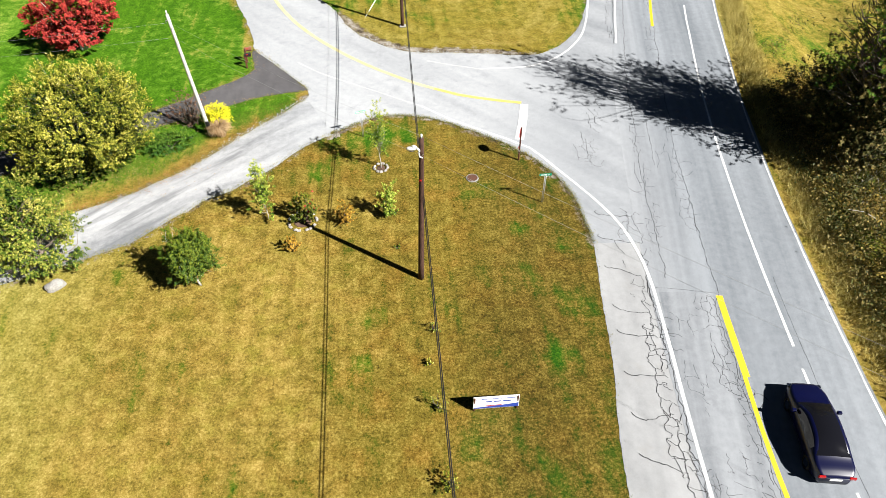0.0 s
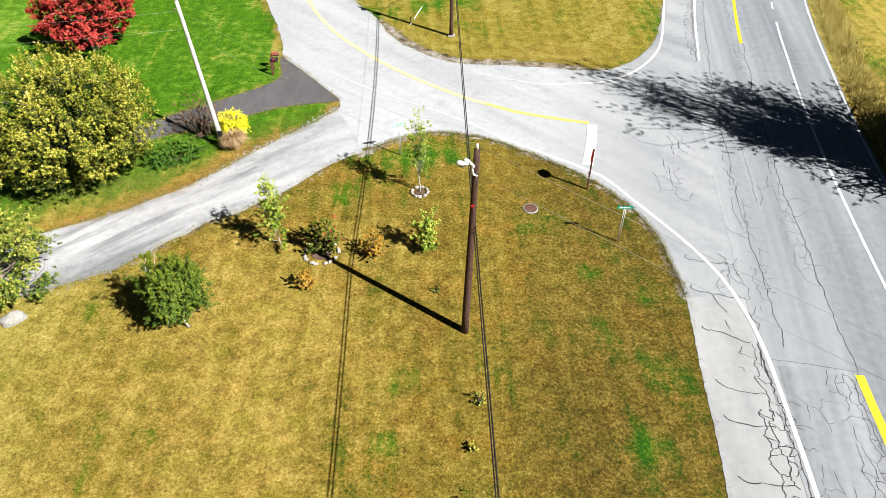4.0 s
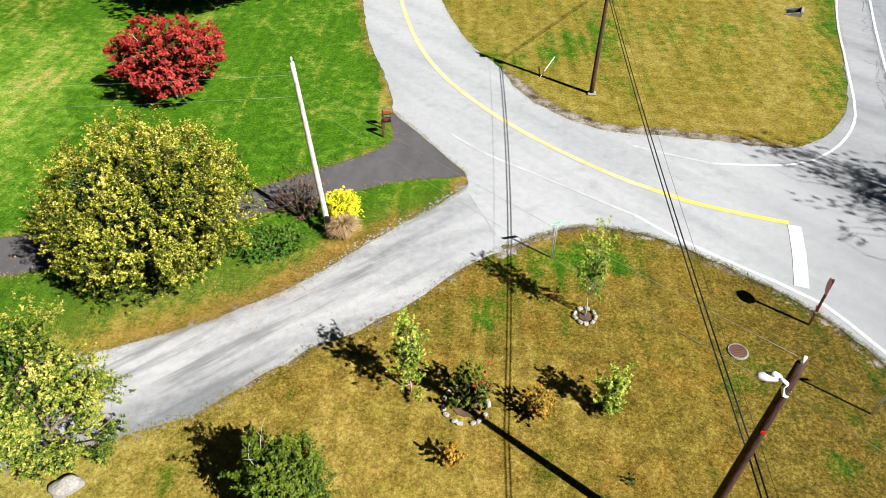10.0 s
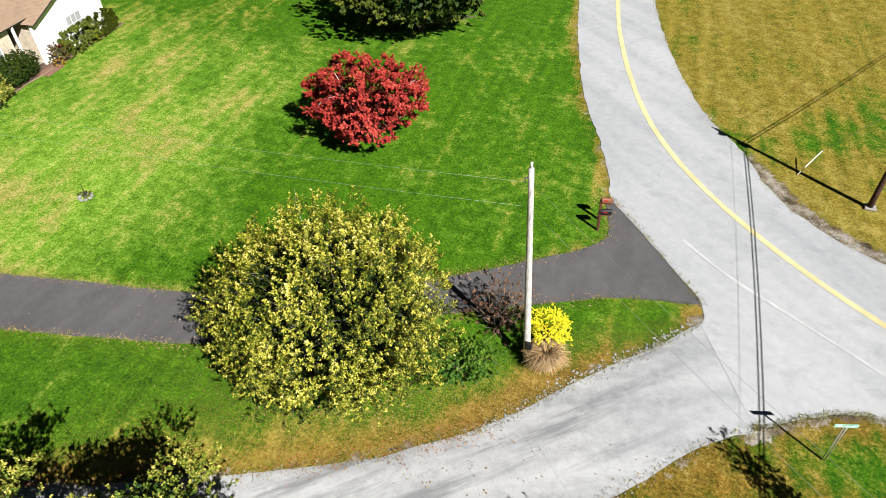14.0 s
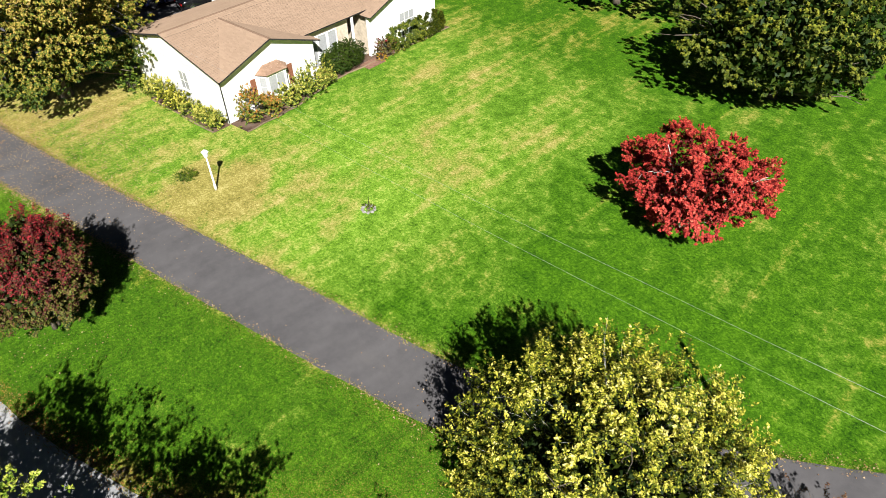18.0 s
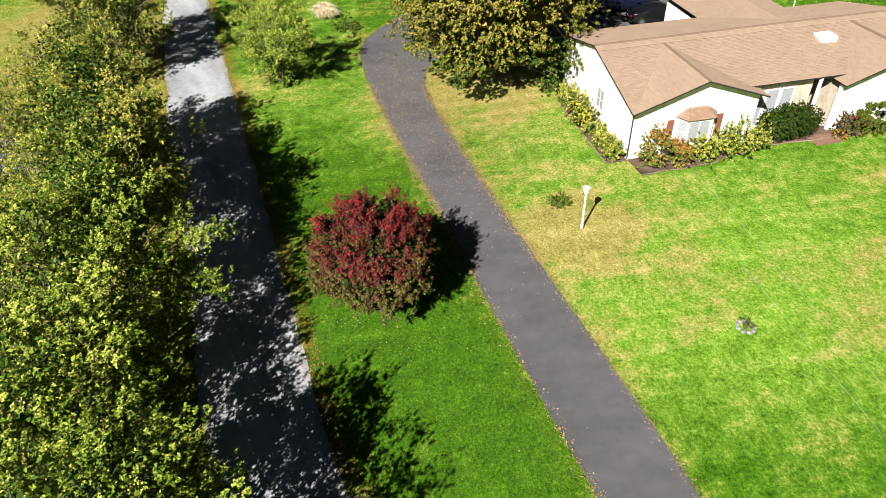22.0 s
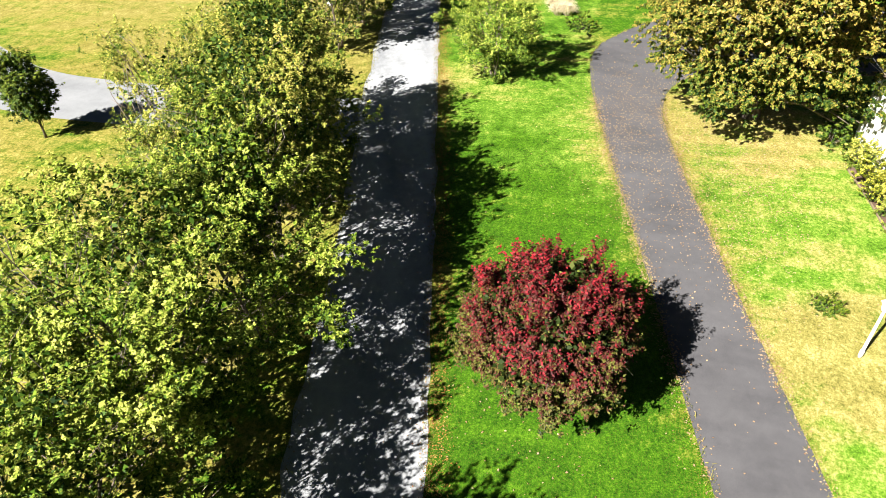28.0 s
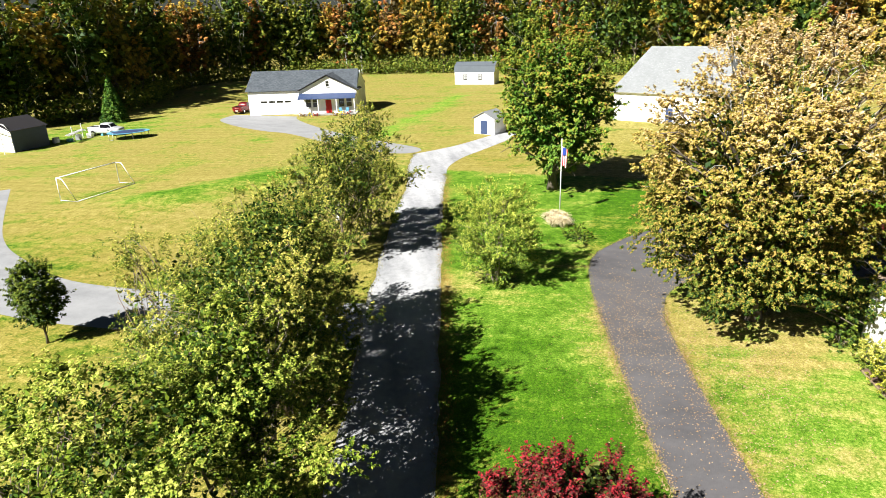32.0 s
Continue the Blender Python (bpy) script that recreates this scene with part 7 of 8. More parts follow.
def vehicle(name, label, m, length, width, top, paint, glass_rows, ride=0.24, wheel=0.33, bed_span=None):
    """A car from its top profile: (y, z) from tail to nose; glass_rows: (y0, y1, kind)."""
    ob = thing(name, m, label, "car", "")
    ys = np.linspace(0, length, 40)
    ty, tz = [p[0] for p in top], [p[1] for p in top]
    belt = np.interp(ys, [0, length * 0.3, length * 0.7, length], [0.92, 0.93, 0.9, 0.62]) if not bed_span else np.interp(ys, [0, length * 0.7, length], [1.12, 1.12, 0.95])
    zt = np.interp(ys, ty, tz)
    for _ in range(1 if bed_span else 4):
        zt = np.convolve(np.pad(zt, 1, mode="edge"), [0.25, 0.5, 0.25], "valid")
    s_ = np.abs(2 * ys / length - 1)
    nose = (1 - 0.10 * s_ ** 4) * (np.sqrt(np.clip(np.minimum(ys, length - ys) / 0.5, 0, 1)) * 0.26 + 0.74)
    w = width / 2 * nose
    rows = []
    for i, y in enumerate(ys):
        b = min(belt[i], zt[i] - 0.02)
        cab = min(1.0, max(0.0, (zt[i] - b) / 0.5))
        hw = w[i]
        e = 0.93 - 0.21 * cab
        rows.append([(-hw * 0.94, y, ride), (-hw, y, ride + 0.18), (-hw, y, b - 0.12), (-hw * 0.955, y, b), (-hw * (e + 0.02), y, zt[i] - 0.07 * cab - 0.01), (-hw * (e - 0.12), y, zt[i] - 0.012), (0, y, zt[i] + 0.02),
                     (hw * (e - 0.12), y, zt[i] - 0.012), (hw * (e + 0.02), y, zt[i] - 0.07 * cab - 0.01), (hw * 0.955, y, b), (hw, y, b - 0.12), (hw, y, ride + 0.18), (hw * 0.94, y, ride)])
    k = 13
    vs = [p for r in rows for p in r]
    fs = [(i * k + j, i * k + j + 1, (i + 1) * k + j + 1, (i + 1) * k + j) for i in range(len(rows) - 1) for j in range(k - 1)]
    fs += [tuple(range(k)), tuple(reversed(range((len(rows) - 1) * k, len(rows) * k)))]
    fs += [((i + 1) * k, i * k, i * k + k - 1, (i + 1) * k + k - 1) for i in range(len(rows) - 1)]
    body = part("body", Shape().add(vs, fs).mesh("body", paint, True), ob)
    for y0, y1, kind in glass_rows:
        sel = [i for i, y in enumerate(ys) if y0 <= y <= y1]
        cols = {"side_l": [3, 4], "side_r": [8, 9], "top": [4, 5, 6, 7, 8]}[kind]
        gv, gf = [], []
        for a, i in enumerate(sel):
            for j in cols:
                p = Vector(rows[i][j])
                out = Vector((p.x * 0.6, 0, 0.6)).normalized() if kind == "top" else Vector((1 if kind == "side_r" else -1, 0, 0.25)).normalized()
                q = p + out * 0.012
                if kind != "top":
                    o = Vector(rows[i][cols[1] if j == cols[0] else cols[0]])
                    q = q.lerp(o + out * 0.012, 0.1)
                else:
                    q.x *= 0.93
                gv.append(q)
        n = len(cols)
        gf = [(a * n + j, a * n + j + 1, (a + 1) * n + j + 1, (a + 1) * n + j) for a in range(len(sel) - 1) for j in range(n - 1)]
        part("window", Shape().add(gv, gf).mesh("window", M["car_glass"], True), ob)
    for sx in (-1, 1):
        for y in (length * 0.185, length * 0.80):
            x = sx * (width / 2 - 0.11)
            ty_ = Shape()
            prof = [(wheel * 0.62, -0.1), (wheel * 0.95, -0.11), (wheel, -0.07), (wheel, 0.07), (wheel * 0.95, 0.11), (wheel * 0.62, 0.1)]
            vv = [(x + o, y + r * math.cos(t), wheel + r * math.sin(t)) for t in [2 * math.pi * q / 20 for q in range(20)] for r, o in prof]
            ff = [(q * 6 + j, q * 6 + j + 1, ((q + 1) % 20) * 6 + j + 1, ((q + 1) % 20) * 6 + j) for q in range(20) for j in range(5)]
            wh = part("wheel", ty_.add(vv, ff).mesh("wheel", M["rubber"], True), ob)
            rim = Shape().prism([(y + wheel * 0.6 * math.cos(2 * math.pi * q / 16), wheel + wheel * 0.6 * math.sin(2 * math.pi * q / 16)) for q in range(16)], "x", x + sx * 0.06, x + sx * 0.1)
            part("rim", rim.mesh("rim", M["chrome"]), wh, "bright alloy rim")
        part("mirror", Shape().box(sx * width / 2 - 0.02, length * 0.64, 0.92, sx * width / 2 + 0.0, length * 0.66, 0.98).box(min(sx * (width / 2), sx * (width / 2 + 0.2)), length * 0.64, 0.92, max(sx * (width / 2), sx * (width / 2 + 0.2)), length * 0.675, 1.05, None, 0.02).mesh("mirror", paint), ob)
        xa, xb = sorted((sx * width * 0.27, sx * width * 0.43))
        part("tail_lamp", Shape().box(xa, -0.015, 0.72, xb, 0.06, 0.86, None, 0.01).mesh("tail_lamp", M["tail"]), ob)
        part("headlight", Shape().box(xa, length - 0.14, 0.58, xb, length + 0.01, 0.7, None, 0.01).mesh("headlight", M["chrome"]), ob)
    pz = Shape().box(-0.26, -0.02, 0.55, 0.26, 0.0, 0.68)
    part("plate", pz.mesh("plate", M["white"]), ob)
    part("trim", Shape().box(-0.62, -0.012, 0.76, 0.62, 0.02, 0.79).mesh("trim", M["chrome"]), ob, "thin chrome strip")
    part("underbody", Shape().box(-width * 0.4, 0.3, ride - 0.06, width * 0.4, length - 0.3, ride + 0.1).mesh("underbody", M["black"]), ob)
    if bed_span:
        b0, b1, bz = bed_span
        part("bed_liner", Shape().box(-width * 0.4, b0, bz + 0.005, width * 0.4, b1, bz + 0.03).mesh("bed_liner", M["black"]), ob, "dark truck bed")
        for sx in (-1, 1):
            x0, x1 = sorted((sx * width * 0.40, sx * width * 0.47))
            part("bed_rail", Shape().box(x0, b0 - 0.1, bz - 0.1, x1, b1, bz + 0.12, None, 0.02).mesh("bed_rail", paint), ob)
        part("tailgate", Shape().box(-width * 0.43, b0 - 0.16, bz - 0.4, width * 0.43, b0 - 0.08, bz + 0.12, None, 0.02).mesh("tailgate", paint), ob)
    return ob


BLUE = plain("deep_blue_paint", (0.002, 0.003, 0.026), 0.28, 0.0, 0.05, spec=0.5)
NAVY = plain("navy_paint", (0.008, 0.010, 0.030), 0.2, 0.3, 0.05, spec=0.7)
MAROON = plain("maroon_paint", (0.12, 0.008, 0.010), 0.22, 0.3, 0.05, spec=0.7)
SILVER = plain("silver_paint", (0.55, 0.57, 0.6), 0.3, 0.4, 0.05)
BLACK_P = plain("black_paint", (0.008, 0.008, 0.009), 0.18, 0.2, 0.05, spec=0.7)
SEDAN = [(0, 0.70), (0.06, 0.96), (0.75, 1.02), (1.45, 1.38), (2.0, 1.44), (2.7, 1.42), (3.55, 0.98), (4.3, 0.86), (4.75, 0.70), (4.82, 0.5)]
vehicle("car", "dark blue sedan on the main road", pose(16.85, 11.95, 0.03, 0, 0, -5), 4.7, 1.82, SEDAN, BLUE, [(0.8, 3.5, "top"), (1.15, 3.25, "side_l"), (1.15, 3.25, "side_r")])
PICKUP = [(0, 1.12), (0.1, 1.16), (2.1, 1.16), (2.2, 1.80), (2.6, 1.86), (3.6, 1.84), (4.25, 1.2), (5.3, 1.1), (5.65, 0.9), (5.7, 0.6)]
PG = [(2.02, 2.2, "top"), (3.65, 4.2, "top"), (2.3, 4.05, "side_l"), (2.3, 4.05, "side_r")]
vehicle("pickup_truck", "dark navy pickup truck on the parking pad", pose(-77.6, 41.4, 0.02, 0, 0, -2), 5.7, 1.95, PICKUP, NAVY, PG, 0.35, 0.4, (0.2, 2.0, 1.17))
SUV = [(0, 0.8), (0.06, 1.1), (0.5, 1.62), (1.2, 1.72), (2.9, 1.70), (3.7, 1.12), (4.5, 0.98), (4.75, 0.8), (4.8, 0.5)]
SG = [(0.1, 0.5, "top"), (2.98, 3.65, "top"), (0.6, 3.4, "side_l"), (0.6, 3.4, "side_r")]
vehicle("suv", "dark red estate car on the parking pad", pose(-80.9, 41.6, 0.02, 0, 0, -2), 4.8, 1.88, SUV, MAROON, SG, 0.28, 0.36)
vehicle("car", "black car parked behind the house", pose(-74.6, 43.8, 0.02, 0, 0, -2), 4.82, 1.84, SEDAN, BLACK_P, [(0.85, 1.42, "top"), (2.85, 3.5, "top"), (1.15, 3.25, "side_l"), (1.15, 3.25, "side_r")])
vehicle("pickup_truck", "silver-grey old pickup truck at the wood's edge", pose(-110.1, -57.0, 0.02, 0, 0, 8), 5.4, 1.9, PICKUP, SILVER, PG, 0.35, 0.4, (0.2, 2.0, 1.17))
vehicle("pickup_truck", "dark red pickup truck beside the garage", pose(-132.5, -46.0, 0.02, 0, 0, 95), 5.6, 1.95, PICKUP, MAROON, PG, 0.35, 0.4, (0.2, 2.0, 1.17))

# ---- the far houses and yards ----
G = pose(-131.4, -42.5, 0, 0, 0, 107) @ Matrix.Scale(0.94, 4)
gh = thing("house", G, "white gabled house with slate-grey roof and red door", "house")
# local x runs along the front, y goes back from it
roof([[(-0.4, -0.4, 4.4), (20.6, -0.4, 4.4), (20.2, 6.0, 7.6), (-0.4, 6.0, 7.6)], [(20.6, 12.4, 4.4), (-0.4, 12.4, 4.4), (-0.4, 6.0, 7.6), (20.2, 6.0, 7.6)]], M["roof_grey"], gh, seed=40)
roof([[(9.3, 3.5, 4.3), (9.3, -1.2, 4.3), (15.2, -1.2, 7.2), (15.2, 6.0, 7.2)], [(21.0, -1.2, 4.3), (21.0, 3.5, 4.3), (15.2, 6.0, 7.2), (15.2, -1.2, 7.2)]], M["roof_grey"], gh, seed=44)
part("wall", Shape().box(0, 0, 0, 9.8, 0.25, 4.35).mesh("wall", M["siding"]), gh)
part("wall", Shape().prism([(9.8, 0), (20.5, 0), (20.5, 4.3), (15.2, 6.9), (9.8, 4.3)], "y", -0.7, -0.45).mesh("wall", M["siding"]), gh)
for x in (0.0, 20.25):
    part("wall", Shape().prism([(0.26, 0), (12, 0), (12, 4.4), (6, 7.3), (0.26, 4.4)], "x", x, x + 0.25).mesh("wall", M["siding"]), gh)
part("wall", Shape().box(0.25, 11.75, 0, 20.25, 12, 4.35).mesh("wall", M["siding"]), gh)
gdr = part("garage_door", Shape().box(2.0, -0.06, 0.05, 8.3, -0.01, 2.9, None, 0.01).mesh("garage_door", M["white"]), gh, "white garage door with a row of small panes")
for i in range(4):
    part("pane", Shape().box(2.3 + i * 1.5, -0.08, 2.25, 3.5 + i * 1.5, -0.065, 2.6).mesh("pane", M["glass"]), gdr)
for x in (11.4, 12.7, 17.6, 19.0):
    window(gh, pose(x, -0.71, 1.3), 0.95, 1.7, 1, 2, None, "glass")
window(gh, pose(15.2, -0.71, 5.0), 0.6, 1.0, 1, 2, None, "glass")
part("door", Shape().box(14.6, -0.78, 0.2, 15.7, -0.71, 2.6, None, 0.01).mesh("door", M["red"]), gh, "red front door")
slab([(9.8, -2.6, 3.0), (20.4, -2.6, 3.0), (20.4, -0.72, 3.8), (9.8, -0.72, 3.8)], 0.05, "porch_roof", M["navy_shed"], gh, "dark metal porch roof")
for x in (9.95, 13.5, 16.9, 20.2):
    part("porch_post", Shape().box(x - 0.08, -2.5, 0.15, x + 0.08, -2.34, 3.0, None, 0.01).mesh("porch_post", M["white"]), gh)
part("porch_floor", Shape().box(9.8, -2.7, 0, 20.4, -0.7, 0.15, None, 0.02).mesh("porch_floor", M["stone"]), gh)
part("tank", Shape().tube([(21.2, 0.6, 0.8), (21.2, 1.8, 0.8)], 0.5, 10).mesh("tank", M["white"], True), gh, "white tank on the side wall")


def at_g(x, y, z=0.0):
    return G @ Vector((x, y, z))


for i, x in enumerate((10.6, 12.0, 13.2, 16.4, 17.8, 19.3)):
    p = at_g(x, -3.3)
    bush("porch_flowers", "orange and yellow flowers before the porch", p.x, p.y, 0.7, 1.1, ("orange", "yellow", "red")[i % 3], 120 + i, 16, 16, 0.09, 0.16, group="flowers before the porch")
for x in (17.4, 18.7):
    ch = thing("porch_chair", G @ pose(x, -1.6, 0.15), "blue-grey chair on the porch", "chair", "porch chairs")
    part("seat", Shape().box(-0.3, -0.3, 0.4, 0.3, 0.3, 0.46, None, 0.02).mesh("seat", M["blue_tarp"]), ch)
    part("backrest", Shape().box(-0.3, 0.25, 0.46, 0.3, 0.31, 1.05, None, 0.02).mesh("backrest", M["blue_tarp"]), ch)
    for a, b in ((-0.26, -0.26), (0.26, -0.26), (-0.26, 0.26), (0.26, 0.26)):
        part("leg", Shape().box(a - 0.03, b - 0.03, 0, a + 0.03, b + 0.03, 0.4).mesh("leg", M["white"]), ch)
p = at_g(27.5, -27.5)
bush("red_bush", "russet shrub at the end of the garage drive", -103.4, -12.4, 2.2, 2.0, "brown", 130, 50, 40, 0.11, 0.25)

shed = thing("barn_shed", pose(-184, -15.4, 0, 0, 0, 90), "white gambrel shed with a dark roof before the woods", "shed")
gam = [(0, 0), (5, 0), (5, 2.8), (4.3, 4.2), (2.5, 5.0), (0.7, 4.2), (0, 2.8)]
part("wall", Shape().prism([(p[0], p[1] - 0.05 if p[1] > 2 else p[1]) for p in gam], "x", -4.8, 4.8).mesh("wall", M["siding"]), shed)
for (ya, za), (yb, zb) in zip(gam[2:], gam[3:]):
    slab([(-5, ya, za), (5, ya, za), (5, yb, zb), (-5, yb, zb)], -0.08, "roof", M["roof_grey"], shed)
for x in (-2.2, 1.4):
    window(shed, pose(x, -0.02, 1.2), 0.8, 1.2, 2, 2, M["trim_dark"])
sm = thing("garden_shed", pose(-118.4, 3.6, 0, 0, 0, 75), "small white garden shed beside the oak", "shed")
part("wall", Shape().prism([(-1.6, 0), (1.6, 0), (1.6, 2.2), (0, 3.0), (-1.6, 2.2)], "y", 0, 3.4).mesh("wall", M["siding"]), sm)
slab([(-1.8, -0.2, 2.15), (-1.8, 3.6, 2.15), (0, 3.6, 3.08), (0, -0.2, 3.08)], -0.07, "roof", M["roof_pale"], sm)
slab([(1.8, -0.2, 2.15), (1.8, 3.6, 2.15), (0, 3.6, 3.08), (0, -0.2, 3.08)], -0.07, "roof", M["roof_pale"], sm)
part("door", Shape().box(-0.5, -0.05, 0.05, 0.5, 0.0, 1.9, None, 0.01).mesh("door", M["navy_shed"]), sm)

W = pose(-136, 30.0, 0, 0, 0, 70)
wh = thing("house", W, "white house with pale grey roof behind the trees", "house")
roof([[(-9, -6.5, 4.2), (9, -6.5, 4.2), (5.5, 0, 10.4), (-5.5, 0, 10.4)], [(9, 6.5, 4.2), (-9, 6.5, 4.2), (-5.5, 0, 10.4), (5.5, 0, 10.4)], [(9, -6.5, 4.2), (9, 6.5, 4.2), (5.5, 0, 10.4)], [(-9, 6.5, 4.2), (-9, -6.5, 4.2), (-5.5, 0, 10.4)]], M["roof_pale"], wh, M["white"], seed=60)
part("wall", Shape().box(-8.5, -6, 0, 8.5, 6, 4.2).mesh("wall", M["siding"]), wh)
for x in (-6, -3, 3, 6):
    window(wh, pose(x, -6.01, 1.2), 1.0, 1.6, 2, 2)
window(wh, pose(-8.51, -2, 1.2, 0, 0, -90), 1.0, 1.6, 2, 2)
part("door", Shape().box(-0.5, -6.06, 0.1, 0.5, -6.0, 2.2, None, 0.01).mesh("door", M["navy_shed"]), wh)

ns = thing("metal_shed", pose(-96.4, -56.5, 0, 0, 0, 181), "navy metal shed with a white arched front frame", "shed")
part("wall", Shape().box(0, -0.1, 0, 5.6, 0.1, 3.0).box(0, 5.9, 0, 5.6, 6.1, 3.0).box(5.4, 0.1, 0, 5.6, 5.9, 3.0).mesh("wall", M["navy_shed"]), ns)
for ya, yb in ((-0.3, 3.0), (6.3, 3.0)):
    slab([(-0.3, ya, 2.9), (5.8, ya, 2.9), (5.8, yb, 4.3), (-0.3, yb, 4.3)], 0.06, "roof", M["trim_dark"], ns)
s = Shape()
for x in (-0.1, -1.6):
    s.tube([(x, 0, 0), (x, 0, 2.8), (x, 0.8, 3.7), (x, 3, 4.2), (x, 5.2, 3.7), (x, 6, 2.8), (x, 6, 0)], 0.06, 6)
for y, z in ((0, 2.8), (3, 4.2), (6, 2.8), (0, 1.4), (6, 1.4)):
    s.tube([(-0.1, y, z), (-1.6, y, z)], 0.04, 6)
part("hoop_frame", s.mesh("hoop_frame", M["white"]), ns, "white hoop frame")
part("gable", Shape().prism([(0.1, 0), (5.9, 0), (5.9, 2.9), (3, 4.1), (0.1, 2.9)], "x", 0.02, 0.12).mesh("gable", M["white"]), ns)

tr = thing("trampoline", pose(-108.6, -48.4, 0, 0, 0, 135) @ Matrix.Diagonal((1.4, 1.0, 1.0, 1.0)), "long teal-edged trampoline on thin legs", "trampoline")
part("mat", Shape().prism([(1.75 * math.cos(k * 0.2618), 1.75 * math.sin(k * 0.2618)) for k in range(24)], "z", 0.93, 0.96).mesh("mat", M["navy_shed"]), tr)
s = Shape()
ri, ro = 1.7, 2.1
s.add([(r * math.cos(k * 0.2618), r * math.sin(k * 0.2618), z) for r, z in ((ri, 0.98), (ro, 0.98), (ro, 0.92)) for k in range(24)], [(j * 24 + k, j * 24 + (k + 1) % 24, j * 24 + 24 + (k + 1) % 24, j * 24 + 24 + k) for j in range(2) for k in range(24)])
part("pad", s.mesh("pad", M["blue_tarp"]), tr, "teal edge pad")
for k in range(4):
    a = k * 1.5708 + 0.4
    s = Shape().tube([(1.95 * math.cos(a - 0.25), 1.95 * math.sin(a - 0.25), 0.92), (2.0 * math.cos(a - 0.25), 2.0 * math.sin(a - 0.25), 0.04), (2.0 * math.cos(a + 0.25), 2.0 * math.sin(a + 0.25), 0.04), (1.95 * math.cos(a + 0.25), 1.95 * math.sin(a + 0.25), 0.92)], 0.03, 6)
    part("leg", s.mesh("leg", M["metal"], True), tr)

goal = thing("soccer_goal", pose(-77.3, -27.9, 0, 0, 0, 180), "white portable soccer goal on the field", "goal")
s = Shape().tube([(0, 0.4, 0), (0, 0.4, 2.25), (7.3, 0.1, 2.25), (7.3, 0.1, 0)], 0.06, 8)
part("frame", s.mesh("frame", M["white"], True), goal)
s = Shape()
for x, y in ((0, 0.4), (7.3, 0.1)):
    s.tube([(x, y, 2.25), (x, y - 0.7, 2.2), (x, y - 2.0, 0.05), (x, y, 0.05)], 0.045, 6)
s.tube([(0, -1.6, 0.05), (7.3, -1.9, 0.05)], 0.04, 6)
part("back_stay", s.mesh("back_stay", M["white"], True), goal)

pr = thing("pipe_rack", pose(-106.0, -55.5, 0, 0, 0, 25), "white pipes and poles stacked on a rack", "rack")
for x in (-2.0, 1.5):
    part("stand", Shape().tube([(x, 0, 0), (x, 0, 2.2)], 0.06, 6).tube([(x, -0.6, 1.1), (x, 0.6, 1.1)], 0.05, 6).mesh("stand", M["white"]), pr)
for k in range(5):
    part("pipe", Shape().tube([(-3.2 + 0.3 * k, -0.4 + 0.2 * k, 1.18), (3.0 + 0.2 * k, -0.4 + 0.2 * k, 1.2)], 0.05, 6).mesh("pipe", M["white"]), pr)
rc = random.Random(5)
for k in range(7):
    cx, cy = -103.5 - 1.5 * k + rc.uniform(-0.5, 0.5), -57.2 + 0.8 * k + rc.uniform(-0.8, 0.8)
    cr = new("crate", Shape().box(-0.4, -0.3, 0, 0.4, 0.3, rc.uniform(0.4, 0.9), None, 0.04).mesh("crate", M[("white", "blue_tarp", "metal")[k % 3]]))
    cr.matrix_world = pose(cx, cy, 0, 0, 0, rc.uniform(0, 180))
    tagged(cr, "plastic crate among the yard clutter", "crate", "yard clutter")
conifer("small bright green conifer at the wood's edge", -122.0, -63.5, 7.6, 5.6, "spruce", 140)

fp = thing("flagpole", pose(-82.5, 19.1, 0), "thin white flagpole with a hanging flag", "flagpole")
part("pole", Shape().tube([(0, 0, 0), (0, 0, 6.3)], [0.05, 0.03], 8).mesh("pole", M["white"], True), fp)
fv, ff = [], []
for i in range(7):
    for j in range(9):
        a, b = i / 6, j / 8
        fv.append((0.05 + 0.10 * math.sin(a * 9) * b, 0.04 + 0.45 * a - 0.1 * b * a, 5.7 - 1.5 * b - 0.25 * a))
ff = [(i * 9 + j, i * 9 + j + 1, (i + 1) * 9 + j + 1, (i + 1) * 9 + j) for i in range(6) for j in range(8)]
part("flag", Shape().add(fv, ff).mesh("flag", M["flag"], True), fp, "limp red, white and blue flag")
part("canton", Shape().box(0.1, 0.1, 5.0, 0.14, 0.34, 5.6).mesh("canton", M["blue_print"]), fp)
pampas = thing("pampas_grass", pose(-80.3, 19.2, 0, 0, 0, 20), "blond clump of ornamental grass at the flagpole", "grass")
for k, (gx, gy) in enumerate(((-1.0, 0.1), (-0.4, -0.5), (-0.3, 0.45), (0.4, 0.0), (0.9, -0.4), (1.1, 0.3))):
    part("tuft", grass_blades(141 + k, 700, 0.75, 0.85, "straw"), pampas, "", pose(gx, gy, 0))
bush("mound_shrub", "low dark green shrub in an edged bed", -76.6, 21.3, 0.9, 2.2, "green", 142, 60, 46, 0.06, 0.18)
mp = new("marker_post", Shape().box(-0.2, -0.15, 0, 0.2, 0.15, 1.3, None, 0.03).mesh("marker_post", M["white"]))
mp.matrix_world = pose(-77.3, 1.5, 0)
tagged(mp, "white utility box half hidden by birches", "utility box")
dk = thing("deck_table", pose(-93.0, 44.0, 0), "grey garden table with white things on it", "table")
part("top", Shape().box(-1.6, -0.9, 0.75, 1.6, 0.9, 0.82, None, 0.02).mesh("top", M["grey_wood"]), dk)
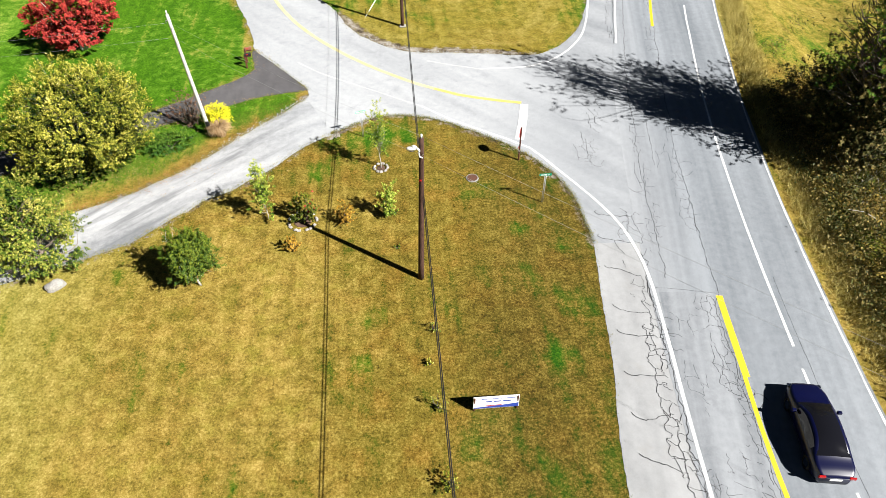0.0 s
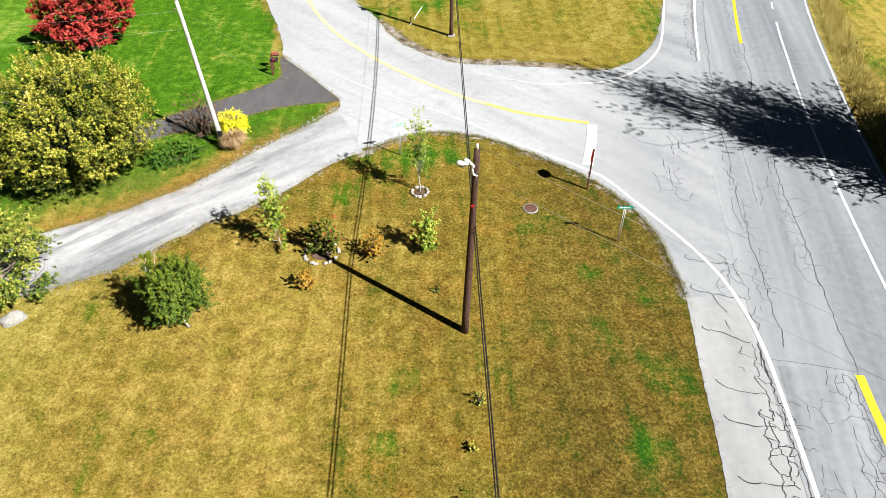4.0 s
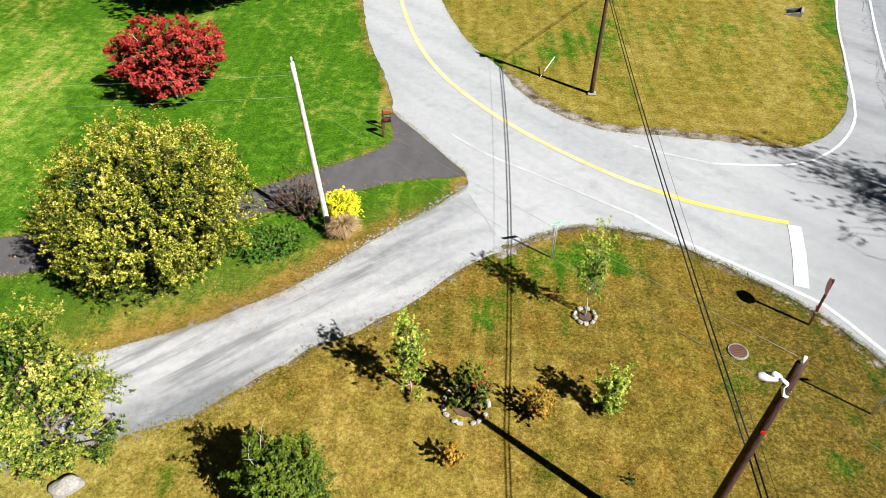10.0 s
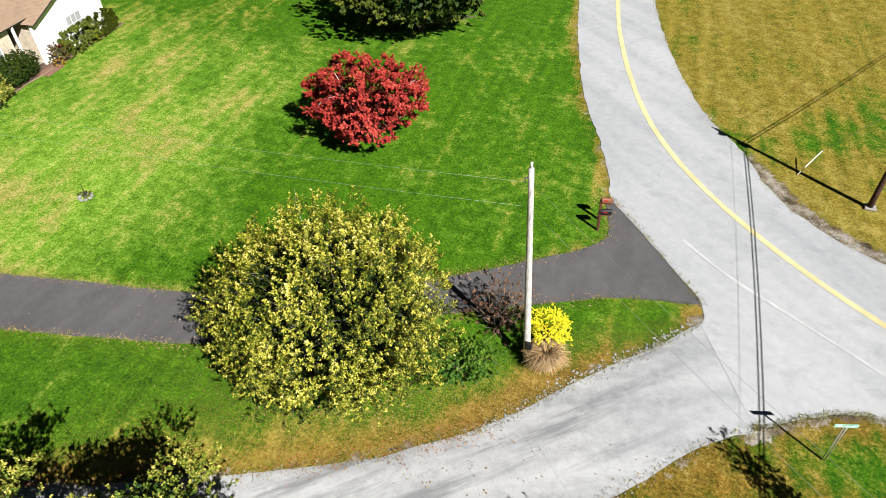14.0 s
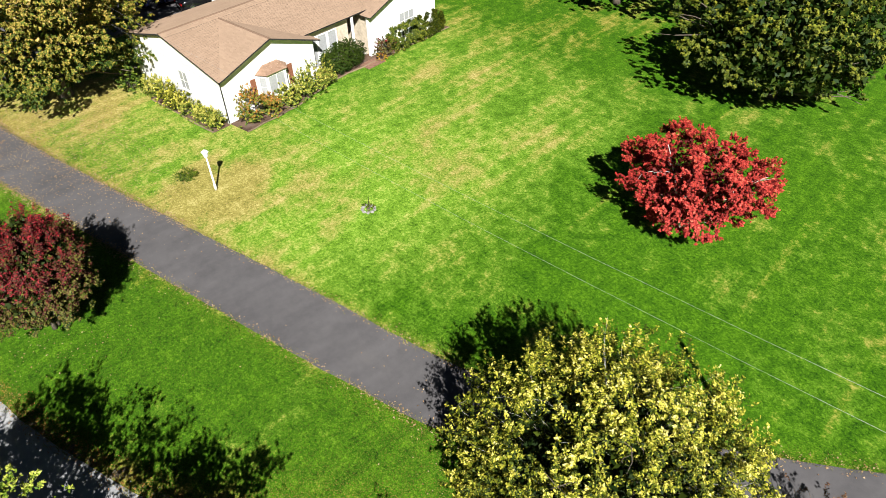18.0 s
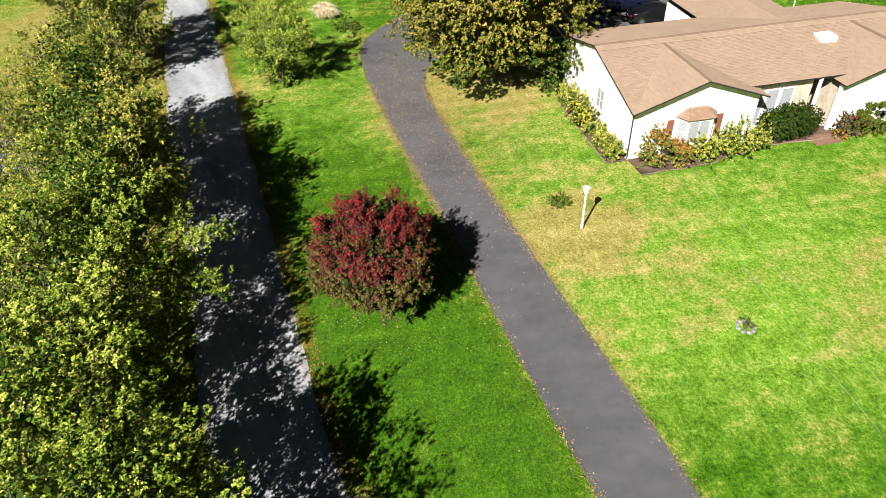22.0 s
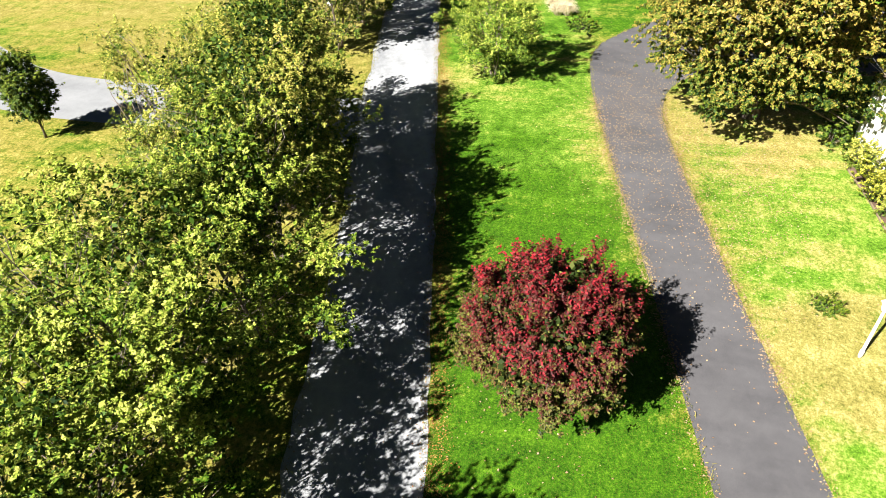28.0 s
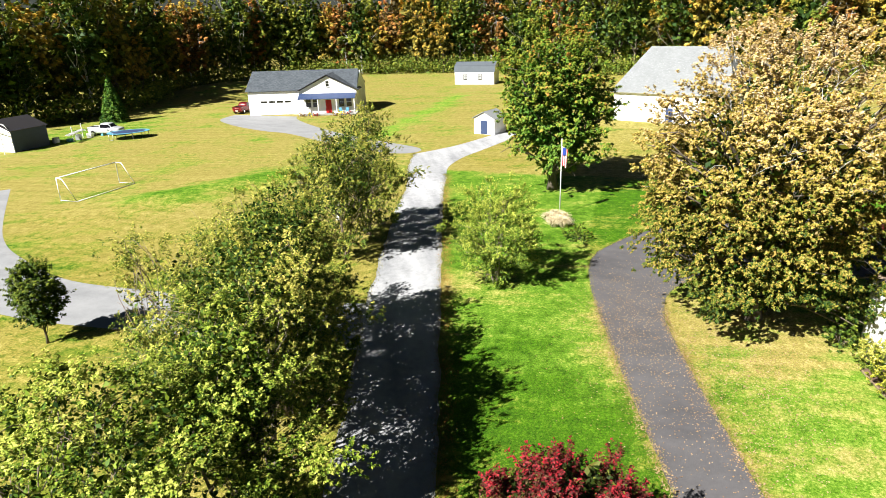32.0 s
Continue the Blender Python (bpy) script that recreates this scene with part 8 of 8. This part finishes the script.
for a, b in ((-1.4, -0.7), (1.4, -0.7), (-1.4, 0.7), (1.4, 0.7)):
    part("leg", Shape().box(a - 0.06, b - 0.06, 0, a + 0.06, b + 0.06, 0.75).mesh("leg", M["grey_wood"]), dk)
bush("russet_thicket", "russet thicket behind the white house", -152.0, -47.0, 5.5, 9.0, "orange", 150, 90, 40, 0.2, 0.7, depth=5.0, rz=105)

drain = thing("storm_drain", pose(12.76, 68.26, 0, 0, 0, -18), "concrete storm drain inlet with a black slab for the shaded opening", "drain")
part("headwall", Shape().box(0.42, -0.6, 0, 0.62, 0.6, 0.42, None, 0.03).mesh("headwall", M["stone"]), drain, "pale concrete headwall")
for sy in (-1, 1):
    part("side_wall", Shape().prism([(-0.62, 0.0), (0.42, 0.0), (0.42, 0.36), (-0.62, 0.08)], "y", min(sy * 0.5, sy * 0.6), max(sy * 0.5, sy * 0.6)).mesh("side_wall", M["stone"]), drain)
# no hole is cut: a black slab paints the shade inside the inlet
part("opening", Shape().box(-0.5, -0.49, 0.005, 0.41, 0.49, 0.05).mesh("opening", M["black"]), drain, "black slab for the shaded opening")


def build_rubble():
    """Broken stones and pebbles along the lane's edges near the junction."""
    rng = np.random.default_rng(63)
    s = Shape()

    def heap(line, lo, hi, n, side, wide, big):
        seg = [p for p in line if lo < p[0] < hi]
        for _ in range(n):
            i = rng.integers(0, len(seg) - 1)
            p = seg[i] + (seg[i + 1] - seg[i]) * rng.uniform()
            x, y = p + np.array((rng.normal() * 0.12, side + rng.normal() * wide))
            r = big * rng.uniform(0.25, 1.0) ** 1.6
            m = pose(x, y, 0.02, rng.uniform(-15, 15), rng.uniform(-15, 15), rng.uniform(0, 180))
            s.box(-r, -r * 0.7, -0.01, r, r * 0.7, r * 0.7, m, r * 0.3)

    heap(ln, -16.5, -9.5, 420, 0.05, 0.25, 0.055)
    heap(ln, -36.0, -16.5, 200, 0.0, 0.2, 0.035)
    heap(ls, -26.0, -7.0, 260, 0.0, 0.2, 0.035)
    heap(north_edge, -7.0, 2.0, 260, 0.1, 0.25, 0.045)
    tagged(new("edge_rubble", s.mesh("edge_rubble", M["gravel"])), "pale broken stones along the lane edge", "stones", "", "stuff")


build_rubble()
